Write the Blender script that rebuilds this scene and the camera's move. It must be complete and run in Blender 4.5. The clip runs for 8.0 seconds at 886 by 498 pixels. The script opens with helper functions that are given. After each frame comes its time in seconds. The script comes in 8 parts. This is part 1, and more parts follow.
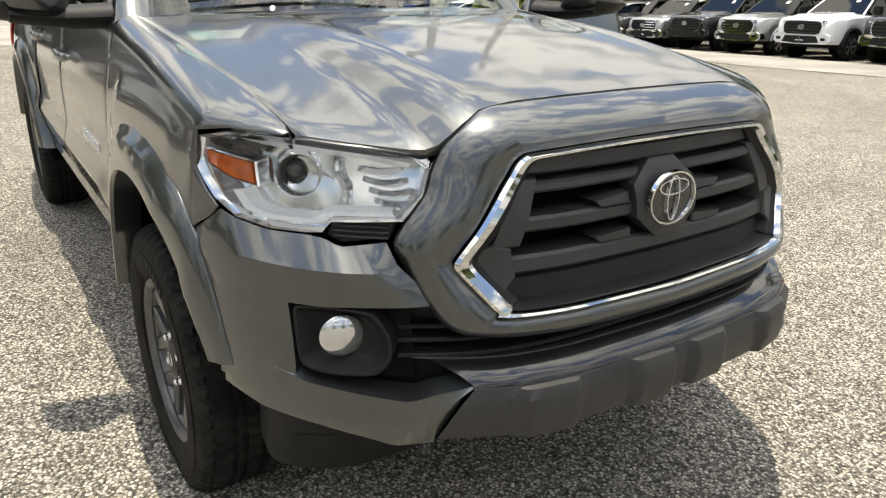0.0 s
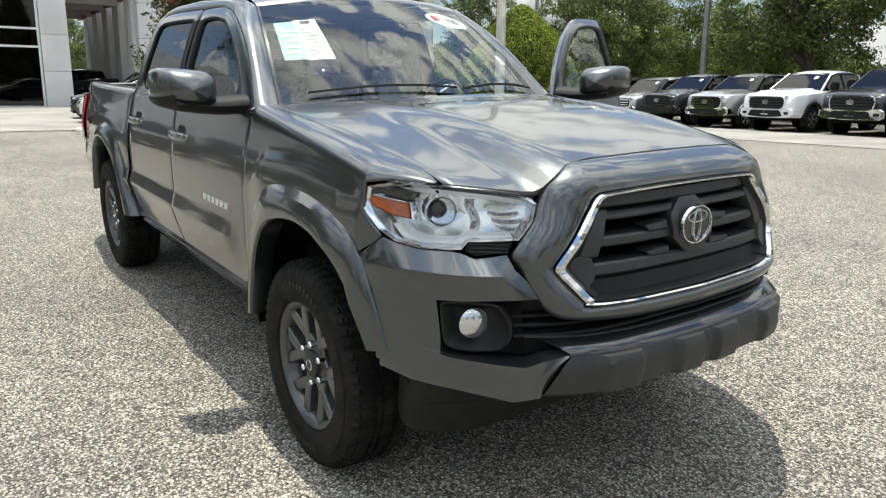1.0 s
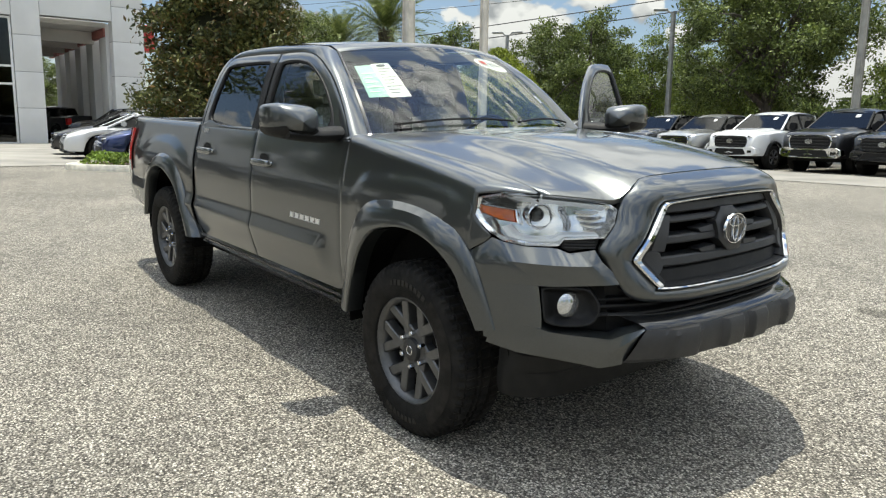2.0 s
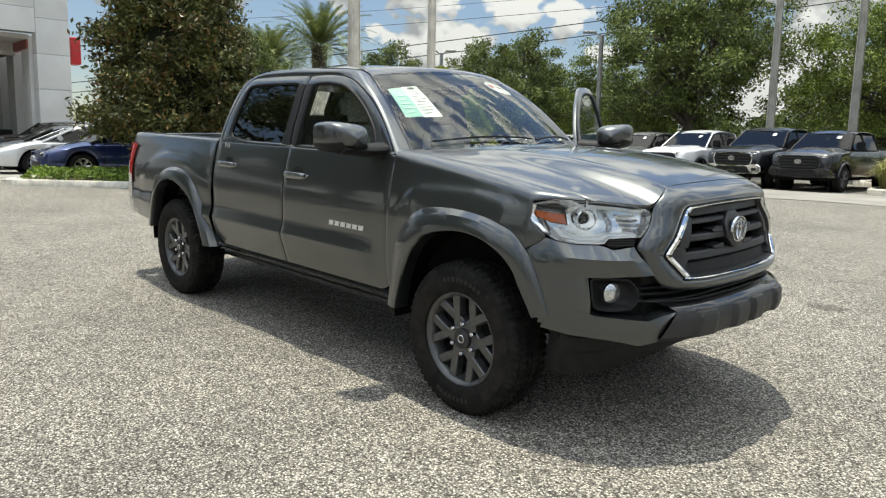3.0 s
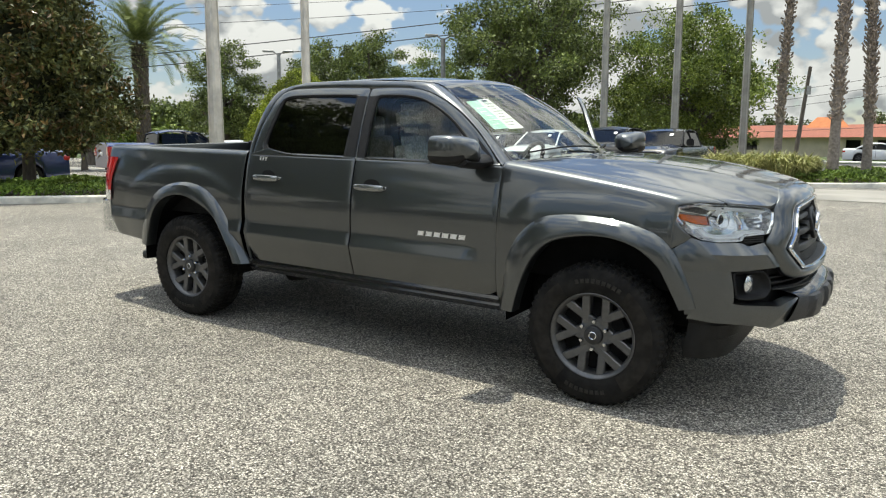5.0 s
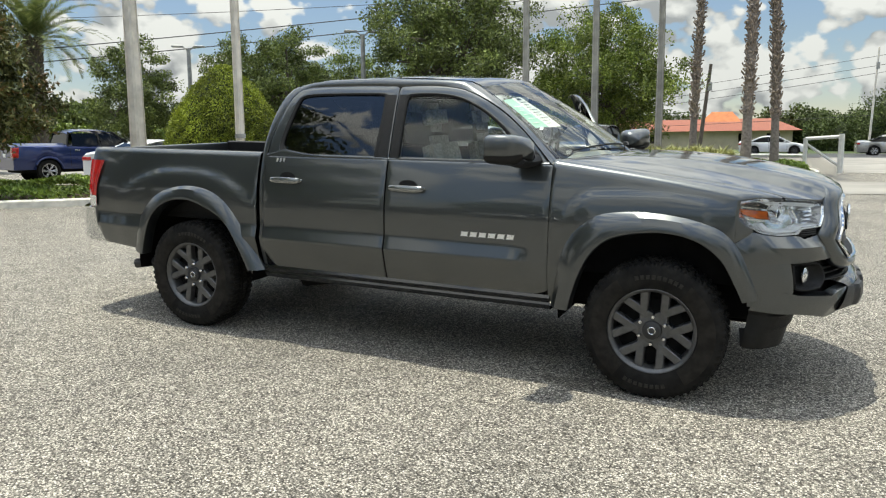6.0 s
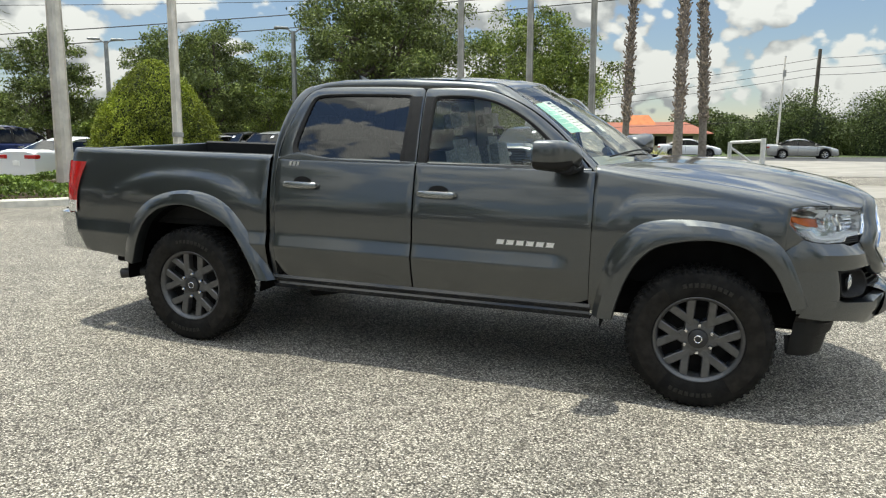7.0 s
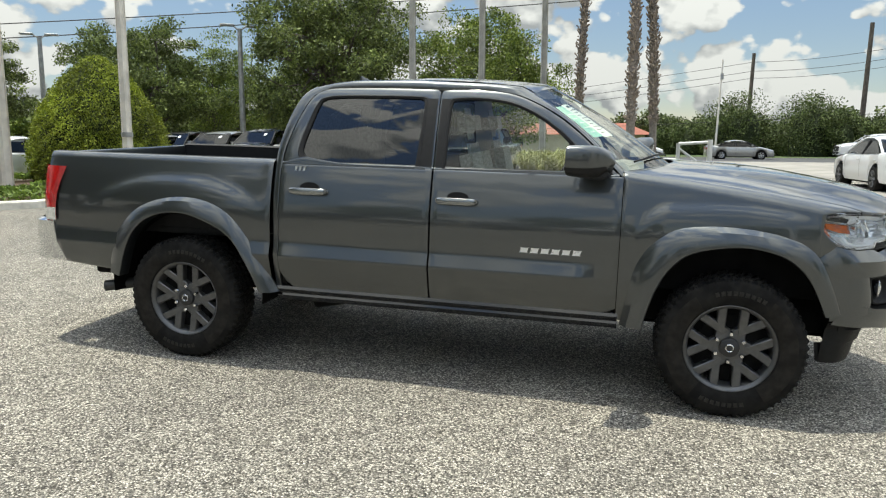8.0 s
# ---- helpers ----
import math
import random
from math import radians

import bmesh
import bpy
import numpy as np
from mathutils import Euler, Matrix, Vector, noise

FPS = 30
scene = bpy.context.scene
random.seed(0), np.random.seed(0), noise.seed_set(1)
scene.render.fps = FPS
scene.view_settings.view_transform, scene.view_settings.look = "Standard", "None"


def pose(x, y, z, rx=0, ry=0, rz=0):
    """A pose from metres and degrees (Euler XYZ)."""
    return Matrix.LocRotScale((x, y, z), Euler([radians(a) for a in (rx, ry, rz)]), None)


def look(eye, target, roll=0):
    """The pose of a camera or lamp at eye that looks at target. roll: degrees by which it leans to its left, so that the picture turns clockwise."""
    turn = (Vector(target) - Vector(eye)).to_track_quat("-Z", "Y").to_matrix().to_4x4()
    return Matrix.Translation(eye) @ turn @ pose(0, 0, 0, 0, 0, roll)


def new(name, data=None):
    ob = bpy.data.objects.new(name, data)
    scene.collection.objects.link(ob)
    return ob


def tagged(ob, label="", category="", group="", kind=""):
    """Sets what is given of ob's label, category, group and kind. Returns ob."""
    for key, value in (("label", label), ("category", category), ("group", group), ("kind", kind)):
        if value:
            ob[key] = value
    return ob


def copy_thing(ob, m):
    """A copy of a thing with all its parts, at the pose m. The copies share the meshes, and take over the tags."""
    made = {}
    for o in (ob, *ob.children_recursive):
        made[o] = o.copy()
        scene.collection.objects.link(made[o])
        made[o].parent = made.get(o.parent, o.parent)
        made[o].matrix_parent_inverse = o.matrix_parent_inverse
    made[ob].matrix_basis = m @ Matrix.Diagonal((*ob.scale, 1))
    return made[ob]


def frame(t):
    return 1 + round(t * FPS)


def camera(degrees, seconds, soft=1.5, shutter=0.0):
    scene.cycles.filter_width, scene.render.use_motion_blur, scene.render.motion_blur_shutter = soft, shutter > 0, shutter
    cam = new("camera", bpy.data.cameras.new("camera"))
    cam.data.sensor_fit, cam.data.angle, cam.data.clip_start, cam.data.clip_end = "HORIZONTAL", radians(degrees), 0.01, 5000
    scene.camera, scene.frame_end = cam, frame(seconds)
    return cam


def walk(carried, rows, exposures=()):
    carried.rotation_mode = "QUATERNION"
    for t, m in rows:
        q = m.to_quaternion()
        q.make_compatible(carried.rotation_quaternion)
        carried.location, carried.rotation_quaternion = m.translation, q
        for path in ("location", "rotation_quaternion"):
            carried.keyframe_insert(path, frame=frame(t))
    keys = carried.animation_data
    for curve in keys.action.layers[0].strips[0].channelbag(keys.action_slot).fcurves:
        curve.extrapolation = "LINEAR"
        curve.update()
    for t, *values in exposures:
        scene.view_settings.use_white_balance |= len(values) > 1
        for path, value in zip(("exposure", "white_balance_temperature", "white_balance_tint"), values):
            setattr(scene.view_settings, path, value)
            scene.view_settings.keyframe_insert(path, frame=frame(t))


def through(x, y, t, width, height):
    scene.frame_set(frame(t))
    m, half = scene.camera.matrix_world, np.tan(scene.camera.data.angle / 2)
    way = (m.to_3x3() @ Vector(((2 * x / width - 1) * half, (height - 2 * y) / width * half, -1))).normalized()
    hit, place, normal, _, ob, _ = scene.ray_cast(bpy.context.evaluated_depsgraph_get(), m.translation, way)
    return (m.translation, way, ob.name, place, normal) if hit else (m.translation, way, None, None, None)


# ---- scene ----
cam = camera(62.3, 8.0, soft=1.2)
# the lot round the truck slopes a little: SITE tips the truck, its ground and the path together
SLOPE_X, SLOPE_Y = -0.0264, 0.0291
SITE = pose(0, 0, 0, 1.67, 1.51, 0)
PATH = [
    (0, (1.95, -1.267, 1.412), (0.386, -0.237, 0.71), 0.9),
    (0.5, (2.147, -1.601, 1.437), (0.564, -0.533, 0.842), 0.3),
    (1, (2.305, -1.92, 1.462), (0.72, -0.811, 0.956), 0.1),
    (1.5, (2.402, -2.301, 1.459), (0.831, -1.144, 1.018), 0.2),
    (1.7, (2.44, -2.43, 1.455), (0.871, -1.262, 1.032), 0.35),
    (2.8, (2.49, -3.23, 1.461), (1.04, -1.9, 1.093), 0.9),
    (3, (2.451, -3.364, 1.467), (1.026, -2.008, 1.106), 1.0),
    (3.5, (2.227, -3.62, 1.475), (0.881, -2.184, 1.12), 1.1),
    (4, (1.952, -3.931, 1.493), (0.695, -2.415, 1.14), 1.0),
    (4.5, (1.664, -4.262, 1.511), (0.508, -2.669, 1.157), 0.7),
    (4.7, (1.535, -4.36, 1.513), (0.418, -2.736, 1.159), 0.6),
    (5.8, (0.735, -4.79, 1.53), (-0.136, -3.026, 1.167), 0.3),
    (6, (0.588, -4.826, 1.528), (-0.243, -3.043, 1.165), 0.2),
    (6.5, (0.236, -4.867, 1.534), (-0.491, -3.04, 1.17), 0.5),
    (7, (-0.094, -4.914, 1.540), (-0.723, -3.05, 1.179), 1.0),
    (7.5, (-0.344, -4.917, 1.538), (-0.888, -3.025, 1.183), 1.25),
    (8, (-0.569, -4.86, 1.549), (-1.049, -2.951, 1.191), 1.3),
]
walk(cam, [(t, SITE @ look(eye, target, roll)) for t, eye, target, roll in PATH],
     [(0.0, 1.19, 7300, 8), (0.5, 1.15, 6700, 4), (1.0, 1.05, 6650, 4), (1.5, 0.99, 6650, 4), (3.0, 0.88, 6700, 4), (8.0, 0.93, 6650, 3)])


# ---- sky and sun ----
SUNWARD = 3.4   # how much brighter the sky is overhead than at the horizon
SUN_ELEVATION, SUN_HEADING = 80.0, 180.0   # high noon sun, a little from behind the truck


def make_sky():
    world = bpy.data.worlds.new("sky")
    scene.world = world
    world.use_nodes = True
    nt = world.node_tree
    nt.nodes.clear()
    out = nt.nodes.new("ShaderNodeOutputWorld")
    bg = nt.nodes.new("ShaderNodeBackground")
    sky = nt.nodes.new("ShaderNodeTexSky")
    sky.sky_type, sky.sun_disc = "NISHITA", False
    sky.sun_elevation, sky.sun_rotation = radians(SUN_ELEVATION), radians(270)
    sky.air_density, sky.dust_density, sky.ozone_density = 1.0, 0.1, 4.5
    # cumulus clouds all round the sky
    co = nt.nodes.new("ShaderNodeTexCoord")

    def cloud_noise(rise):
        squash = nt.nodes.new("ShaderNodeMapping")
        squash.inputs["Scale"].default_value = (1.0, 1.0, 1.5)
        squash.inputs["Location"].default_value = (0.9, 0.4, rise)
        nt.links.new(co.outputs["Generated"], squash.inputs[0])
        n = nt.nodes.new("ShaderNodeTexNoise")
        n.inputs["Scale"].default_value, n.inputs["Detail"].default_value = 4.3, 9.0
        n.inputs["Roughness"].default_value = 0.52
        nt.links.new(squash.outputs[0], n.inputs["Vector"])
        return n

    def math_node(kind, a, b, c=None):
        n = nt.nodes.new("ShaderNodeMath")
        n.operation = kind
        for i, value in enumerate((a, b, c)):
            if value is None:
                continue
            if isinstance(value, (int, float)):
                n.inputs[i].default_value = value
            else:
                nt.links.new(value, n.inputs[i])
        return n.outputs[0]

    def puffs(scale, rise):
        squash = nt.nodes.new("ShaderNodeMapping")
        squash.inputs["Scale"].default_value = (1.0, 1.0, 1.35)
        squash.inputs["Location"].default_value = (0.3, 0.8, rise)
        nt.links.new(co.outputs["Generated"], squash.inputs[0])
        v = nt.nodes.new("ShaderNodeTexVoronoi")
        v.feature = "SMOOTH_F1"
        v.inputs["Scale"].default_value, v.inputs["Smoothness"].default_value = scale, 0.35
        v.inputs["Detail"].default_value, v.inputs["Roughness"].default_value = 3.0, 0.55
        nt.links.new(squash.outputs[0], v.inputs["Vector"])
        return v.outputs["Distance"]

    def density(rise):
        return math_node("MULTIPLY_ADD", puffs(11.0, rise), -0.20, cloud_noise(rise).outputs["Fac"])

    big, above = density(0.0), density(0.05)
    cover = nt.nodes.new("ShaderNodeMapRange")
    cover.interpolation_type = "SMOOTHSTEP"
    cover.inputs["From Min"].default_value, cover.inputs["From Max"].default_value = 0.262, 0.296
    nt.links.new(big, cover.inputs["Value"])
    # a cloud is bright where it thins out towards the top, grey below
    drop = math_node("SUBTRACT", big, above)
    shade = nt.nodes.new("ShaderNodeMapRange")
    shade.inputs["From Min"].default_value, shade.inputs["From Max"].default_value = -0.07, 0.05
    nt.links.new(drop, shade.inputs["Value"])
    tone = nt.nodes.new("ShaderNodeValToRGB")
    tone.color_ramp.elements[0].position, tone.color_ramp.elements[0].color = 0.0, (1.25, 1.31, 1.38, 1)
    tone.color_ramp.elements[1].position, tone.color_ramp.elements[1].color = 0.85, (2.75, 2.75, 2.74, 1)
    nt.links.new(shade.outputs[0], tone.inputs[0])
    mix = nt.nodes.new("ShaderNodeMix")
    mix.data_type = "RGBA"
    nt.links.new(cover.outputs[0], mix.inputs["Factor"])
    blue = nt.nodes.new("ShaderNodeMix")
    blue.data_type, blue.blend_type = "RGBA", "MULTIPLY"
    blue.inputs["Factor"].default_value = 1.0
    blue.inputs[7].default_value = (0.41, 0.36, 0.34, 1)
    nt.links.new(sky.outputs[0], blue.inputs[6])
    nt.links.new(blue.outputs[2], mix.inputs[6])
    nt.links.new(tone.outputs[0], mix.inputs[7])
    # sky and cloud brighten towards the high sun
    sep = nt.nodes.new("ShaderNodeSeparateXYZ")
    nt.links.new(co.outputs["Generated"], sep.inputs[0])
    height = math_node("MAXIMUM", sep.outputs["Z"], 0.0)
    glow = math_node("MULTIPLY_ADD", math_node("POWER", height, 1.6), SUNWARD, 1.0)
    lit = nt.nodes.new("ShaderNodeVectorMath")
    lit.operation = "SCALE"
    nt.links.new(mix.outputs[2], lit.inputs[0])
    nt.links.new(glow, lit.inputs["Scale"])
    nt.links.new(lit.outputs[0], bg.inputs["Color"])
    bg.inputs["Strength"].default_value = 0.145
    nt.links.new(bg.outputs[0], out.inputs[0])


make_sky()
sun = new("sun", bpy.data.lights.new("sun", "SUN"))
sun.data.energy, sun.data.angle, sun.data.color = 2.4, radians(0.55), (1.0, 0.945, 0.85)
sun.matrix_basis = look((0, 0, 0), (-math.cos(radians(SUN_HEADING)) * math.cos(radians(SUN_ELEVATION)), -0.02,
                                    -math.sin(radians(SUN_ELEVATION))))



# ---- materials ----
def material(name, color, rough=0.5, metal=0.0, var=0.0, scale=8.0, bump=0.0, bump_scale=60.0, coat=0.0, spec=0.5,
             second=None, detail=5.0, emit=0.0, stretch=(1, 1, 1), rough_var=0.0):
    """A principled surface with variation at two scales: broad patches and fine grain with relief."""
    m = bpy.data.materials.new(name)
    m.use_nodes = True
    nt = m.node_tree
    b = nt.nodes["Principled BSDF"]
    b.inputs["Base Color"].default_value = (*color, 1)
    b.inputs["Roughness"].default_value, b.inputs["Metallic"].default_value = rough, metal
    b.inputs["Coat Weight"].default_value, b.inputs["Specular IOR Level"].default_value = coat, spec
    b.inputs["Coat Roughness"].default_value = 0.045
    if emit:
        b.inputs["Emission Color"].default_value = (*color, 1)
        b.inputs["Emission Strength"].default_value = emit
    co = nt.nodes.new("ShaderNodeTexCoord")
    mp = nt.nodes.new("ShaderNodeMapping")
    mp.inputs["Scale"].default_value = stretch
    nt.links.new(co.outputs["Object"], mp.inputs[0])
    if var or second or rough_var:
        n = nt.nodes.new("ShaderNodeTexNoise")
        n.inputs["Scale"].default_value, n.inputs["Detail"].default_value = scale, detail
        nt.links.new(mp.outputs[0], n.inputs["Vector"])
        if var or second:
            r = nt.nodes.new("ShaderNodeValToRGB")
            lo = [c * (1 - var) for c in color]
            hi = second if second else [min(1, c * (1 + var)) for c in color]
            r.color_ramp.elements[0].position, r.color_ramp.elements[0].color = 0.35, (*lo, 1)
            r.color_ramp.elements[1].position, r.color_ramp.elements[1].color = 0.65, (*hi, 1)
            nt.links.new(n.outputs["Fac"], r.inputs[0])
            nt.links.new(r.outputs[0], b.inputs["Base Color"])
        if rough_var:
            mr = nt.nodes.new("ShaderNodeMapRange")
            mr.inputs["From Min"].default_value, mr.inputs["From Max"].default_value = 0.3, 0.7
            mr.inputs["To Min"].default_value, mr.inputs["To Max"].default_value = max(0, rough - rough_var), min(1, rough + rough_var)
            nt.links.new(n.outputs["Fac"], mr.inputs["Value"])
            nt.links.new(mr.outputs[0], b.inputs["Roughness"])
    if bump:
        n2 = nt.nodes.new("ShaderNodeTexNoise")
        n2.inputs["Scale"].default_value, n2.inputs["Detail"].default_value = bump_scale, 4.0
        nt.links.new(mp.outputs[0], n2.inputs["Vector"])
        bp = nt.nodes.new("ShaderNodeBump")
        bp.inputs["Strength"].default_value, bp.inputs["Distance"].default_value = bump, 0.01
        nt.links.new(n2.outputs["Fac"], bp.inputs["Height"])
        nt.links.new(bp.outputs[0], b.inputs["Normal"])
    return m


def glass(name, tint, ior=1.5, rough=0.0):
    """A thin pane: tinted see-through with a mirror sheen that grows at grazing angles."""
    m = bpy.data.materials.new(name)
    m.use_nodes = True
    nt = m.node_tree
    nt.nodes.clear()
    out = nt.nodes.new("ShaderNodeOutputMaterial")
    tr = nt.nodes.new("ShaderNodeBsdfTransparent")
    gl = nt.nodes.new("ShaderNodeBsdfGlossy")
    fr = nt.nodes.new("ShaderNodeFresnel")
    mx = nt.nodes.new("ShaderNodeMixShader")
    tr.inputs[0].default_value = (*tint, 1)
    gl.inputs["Roughness"].default_value = rough
    fr.inputs[0].default_value = ior
    nt.links.new(fr.outputs[0], mx.inputs[0])
    nt.links.new(tr.outputs[0], mx.inputs[1])
    nt.links.new(gl.outputs[0], mx.inputs[2])
    nt.links.new(mx.outputs[0], out.inputs[0])
    return m


def metallic_paint(name, color, flake=0.25, rough=0.28, metal=0.75, dust=0.0, gloss=1.6):
    """Car paint: a fine metal flake under a clear coat, with a thin film of dust."""
    m = material(name, color, rough, metal, coat=1.0)
    nt = m.node_tree
    b = nt.nodes["Principled BSDF"]
    b.inputs["Coat IOR"].default_value = gloss
    co = nt.nodes.new("ShaderNodeTexCoord")
    v = nt.nodes.new("ShaderNodeTexVoronoi")
    v.inputs["Scale"].default_value = 900.0
    nt.links.new(co.outputs["Object"], v.inputs["Vector"])
    r = nt.nodes.new("ShaderNodeValToRGB")
    r.color_ramp.elements[0].color = (*[c * (1 - flake) for c in color], 1)
    r.color_ramp.elements[1].color = (*[min(1, c * (1 + flake)) for c in color], 1)
    nt.links.new(v.outputs["Color"], r.inputs[0])
    n = nt.nodes.new("ShaderNodeTexNoise")
    n.inputs["Scale"].default_value, n.inputs["Detail"].default_value = 2.2, 6.0
    nt.links.new(co.outputs["Object"], n.inputs["Vector"])
    mr = nt.nodes.new("ShaderNodeMapRange")
    mr.inputs["From Min"].default_value, mr.inputs["From Max"].default_value = 0.4, 0.75
    mr.inputs["To Min"].default_value, mr.inputs["To Max"].default_value = 0.0, dust
    nt.links.new(n.outputs["Fac"], mr.inputs["Value"])
    mx = nt.nodes.new("ShaderNodeMix")
    mx.data_type = "RGBA"
    mx.inputs[7].default_value = (0.30, 0.28, 0.25, 1)
    nt.links.new(mr.outputs[0], mx.inputs["Factor"])
    nt.links.new(r.outputs[0], mx.inputs[6])
    nt.links.new(mx.outputs[2], b.inputs["Base Color"])
    # orange peel in the coat
    p = nt.nodes.new("ShaderNodeTexNoise")
    p.inputs["Scale"].default_value = 260.0
    nt.links.new(co.outputs["Object"], p.inputs["Vector"])
    bp = nt.nodes.new("ShaderNodeBump")
    bp.inputs["Strength"].default_value, bp.inputs["Distance"].default_value = 0.02, 0.002
    nt.links.new(p.outputs["Fac"], bp.inputs["Height"])
    nt.links.new(bp.outputs[0], b.inputs["Coat Normal"])
    return m


def gravel_asphalt():
    """Worn asphalt with pale shell and pebble aggregate, broad pale and dark patches and small oil spots."""
    m = bpy.data.materials.new("pebbled_asphalt")
    m.use_nodes = True
    nt = m.node_tree
    b = nt.nodes["Principled BSDF"]
    b.inputs["Roughness"].default_value, b.inputs["Specular IOR Level"].default_value = 0.85, 0.25
    co = nt.nodes.new("ShaderNodeTexCoord")

    def noise_node(scale, detail=3.0, rough=0.5):
        n = nt.nodes.new("ShaderNodeTexNoise")
        n.inputs["Scale"].default_value, n.inputs["Detail"].default_value = scale, detail
        n.inputs["Roughness"].default_value = rough
        nt.links.new(co.outputs["Object"], n.inputs["Vector"])
        return n

    def ramp(source, stops):
        r = nt.nodes.new("ShaderNodeValToRGB")
        while len(r.color_ramp.elements) < len(stops):
            r.color_ramp.elements.new(0.5)
        for e, (p, c) in zip(r.color_ramp.elements, stops):
            e.position, e.color = p, (*c, 1)
        nt.links.new(source, r.inputs[0])
        return r

    def blend(kind, fac, a, c):
        x = nt.nodes.new("ShaderNodeMix")
        x.data_type, x.blend_type = "RGBA", kind
        if isinstance(fac, float):
            x.inputs["Factor"].default_value = fac
        else:
            nt.links.new(fac, x.inputs["Factor"])
        nt.links.new(a, x.inputs[6])
        nt.links.new(c, x.inputs[7])
        return x.outputs[2]

    stones = nt.nodes.new("ShaderNodeTexVoronoi")
    stones.inputs["Scale"].default_value = 108.0
    nt.links.new(co.outputs["Object"], stones.inputs["Vector"])
    sep = nt.nodes.new("ShaderNodeSeparateColor")
    nt.links.new(stones.outputs["Color"], sep.inputs[0])
    tone = ramp(sep.outputs[0], [(0.0, (0.090, 0.085, 0.077)), (0.35, (0.24, 0.227, 0.201)), (0.62, (0.38, 0.358, 0.314)), (1.0, (0.76, 0.72, 0.64))])
    gap = ramp(stones.outputs["Distance"], [(0.30, (1, 1, 1)), (0.75, (0.27, 0.26, 0.25))])
    c = blend("MULTIPLY", 1.0, tone.outputs[0], gap.outputs[0])
    grit = nt.nodes.new("ShaderNodeTexVoronoi")
    grit.inputs["Scale"].default_value = 250.0
    nt.links.new(co.outputs["Object"], grit.inputs["Vector"])
    sep_grit = nt.nodes.new("ShaderNodeSeparateColor")
    nt.links.new(grit.outputs["Color"], sep_grit.inputs[0])
    fine = ramp(sep_grit.outputs[0], [(0.0, (0.52, 0.52, 0.52)), (1.0, (1.42, 1.42, 1.42))])
    c = blend("MULTIPLY", 1.0, c, fine.outputs[0])
    patch = ramp(noise_node(0.55, 6.0).outputs["Fac"], [(0.3, (0.74, 0.735, 0.725)), (0.7, (1.08, 1.07, 1.04))])
    c = blend("MULTIPLY", 1.0, c, patch.outputs[0])
    blot = ramp(noise_node(5.0, 4.0).outputs["Fac"], [(0.30, (0.84, 0.84, 0.84)), (0.6, (1.04, 1.04, 1.03))])
    c = blend("MULTIPLY", 1.0, c, blot.outputs[0])
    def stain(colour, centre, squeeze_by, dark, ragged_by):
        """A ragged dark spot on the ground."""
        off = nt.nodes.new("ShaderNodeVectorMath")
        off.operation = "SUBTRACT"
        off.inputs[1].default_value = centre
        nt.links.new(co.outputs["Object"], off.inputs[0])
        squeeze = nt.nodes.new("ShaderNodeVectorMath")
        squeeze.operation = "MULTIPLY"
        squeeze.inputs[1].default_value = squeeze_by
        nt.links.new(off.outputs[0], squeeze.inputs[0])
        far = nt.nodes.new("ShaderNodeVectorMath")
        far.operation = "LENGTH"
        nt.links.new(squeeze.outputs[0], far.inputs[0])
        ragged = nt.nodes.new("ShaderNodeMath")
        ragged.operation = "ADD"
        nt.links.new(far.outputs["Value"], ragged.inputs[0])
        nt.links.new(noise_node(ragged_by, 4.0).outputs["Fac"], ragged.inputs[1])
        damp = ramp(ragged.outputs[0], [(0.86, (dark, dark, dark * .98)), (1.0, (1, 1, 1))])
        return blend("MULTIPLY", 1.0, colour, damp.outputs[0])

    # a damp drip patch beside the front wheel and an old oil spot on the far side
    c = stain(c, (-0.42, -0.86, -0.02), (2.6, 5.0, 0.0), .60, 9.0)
    c = stain(c, (0.47, 2.80, 0.07), (3.2, 3.6, 0.0), .50, 14.0)
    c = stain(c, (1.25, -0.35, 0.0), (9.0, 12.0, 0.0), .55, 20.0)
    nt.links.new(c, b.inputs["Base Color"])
    bp = nt.nodes.new("ShaderNodeBump")
    bp.inputs["Strength"].default_value, bp.inputs["Distance"].default_value = 0.6, 0.005
    bp.invert = True
    nt.links.new(stones.outputs["Distance"], bp.inputs["Height"])
    nt.links.new(bp.outputs[0], b.inputs["Normal"])
    return m


PAINT = metallic_paint("charcoal_metallic_paint", (0.068, 0.074, 0.076), rough=0.32, metal=0.85, dust=0.015, gloss=1.60)
BLACK = material("black_textured_plastic", (0.009, 0.009, 0.0095), 0.55, spec=0.28, bump=0.15, bump_scale=900, var=0.2, scale=30)
DARKPLASTIC = material("dark_grey_plastic", (0.022, 0.022, 0.023), 0.46, bump=0.08, bump_scale=700, var=0.15, scale=20)
GLOSSBLACK = material("gloss_black_trim", (0.012, 0.012, 0.013), 0.12, coat=0.5, var=0.1)
HANDLE = material("bright_grey_handle", (0.26, 0.27, 0.27), 0.2, 0.85, rough_var=0.04, scale=30)
CHROME = material("chrome", (0.66, 0.67, 0.68), 0.06, 1.0, rough_var=0.03, scale=40)
BELT = material("belt_trim", (0.13, 0.13, 0.13), 0.22, 0.9, rough_var=0.04)
SATIN = material("satin_silver", (0.5, 0.5, 0.5), 0.28, 1.0, rough_var=0.05, scale=30)
RUBBER = material("tyre_rubber", (0.011, 0.0107, 0.0102), 0.75, var=0.3, scale=14, bump=0.25, bump_scale=260, second=(0.019, 0.018, 0.0165), spec=.12)
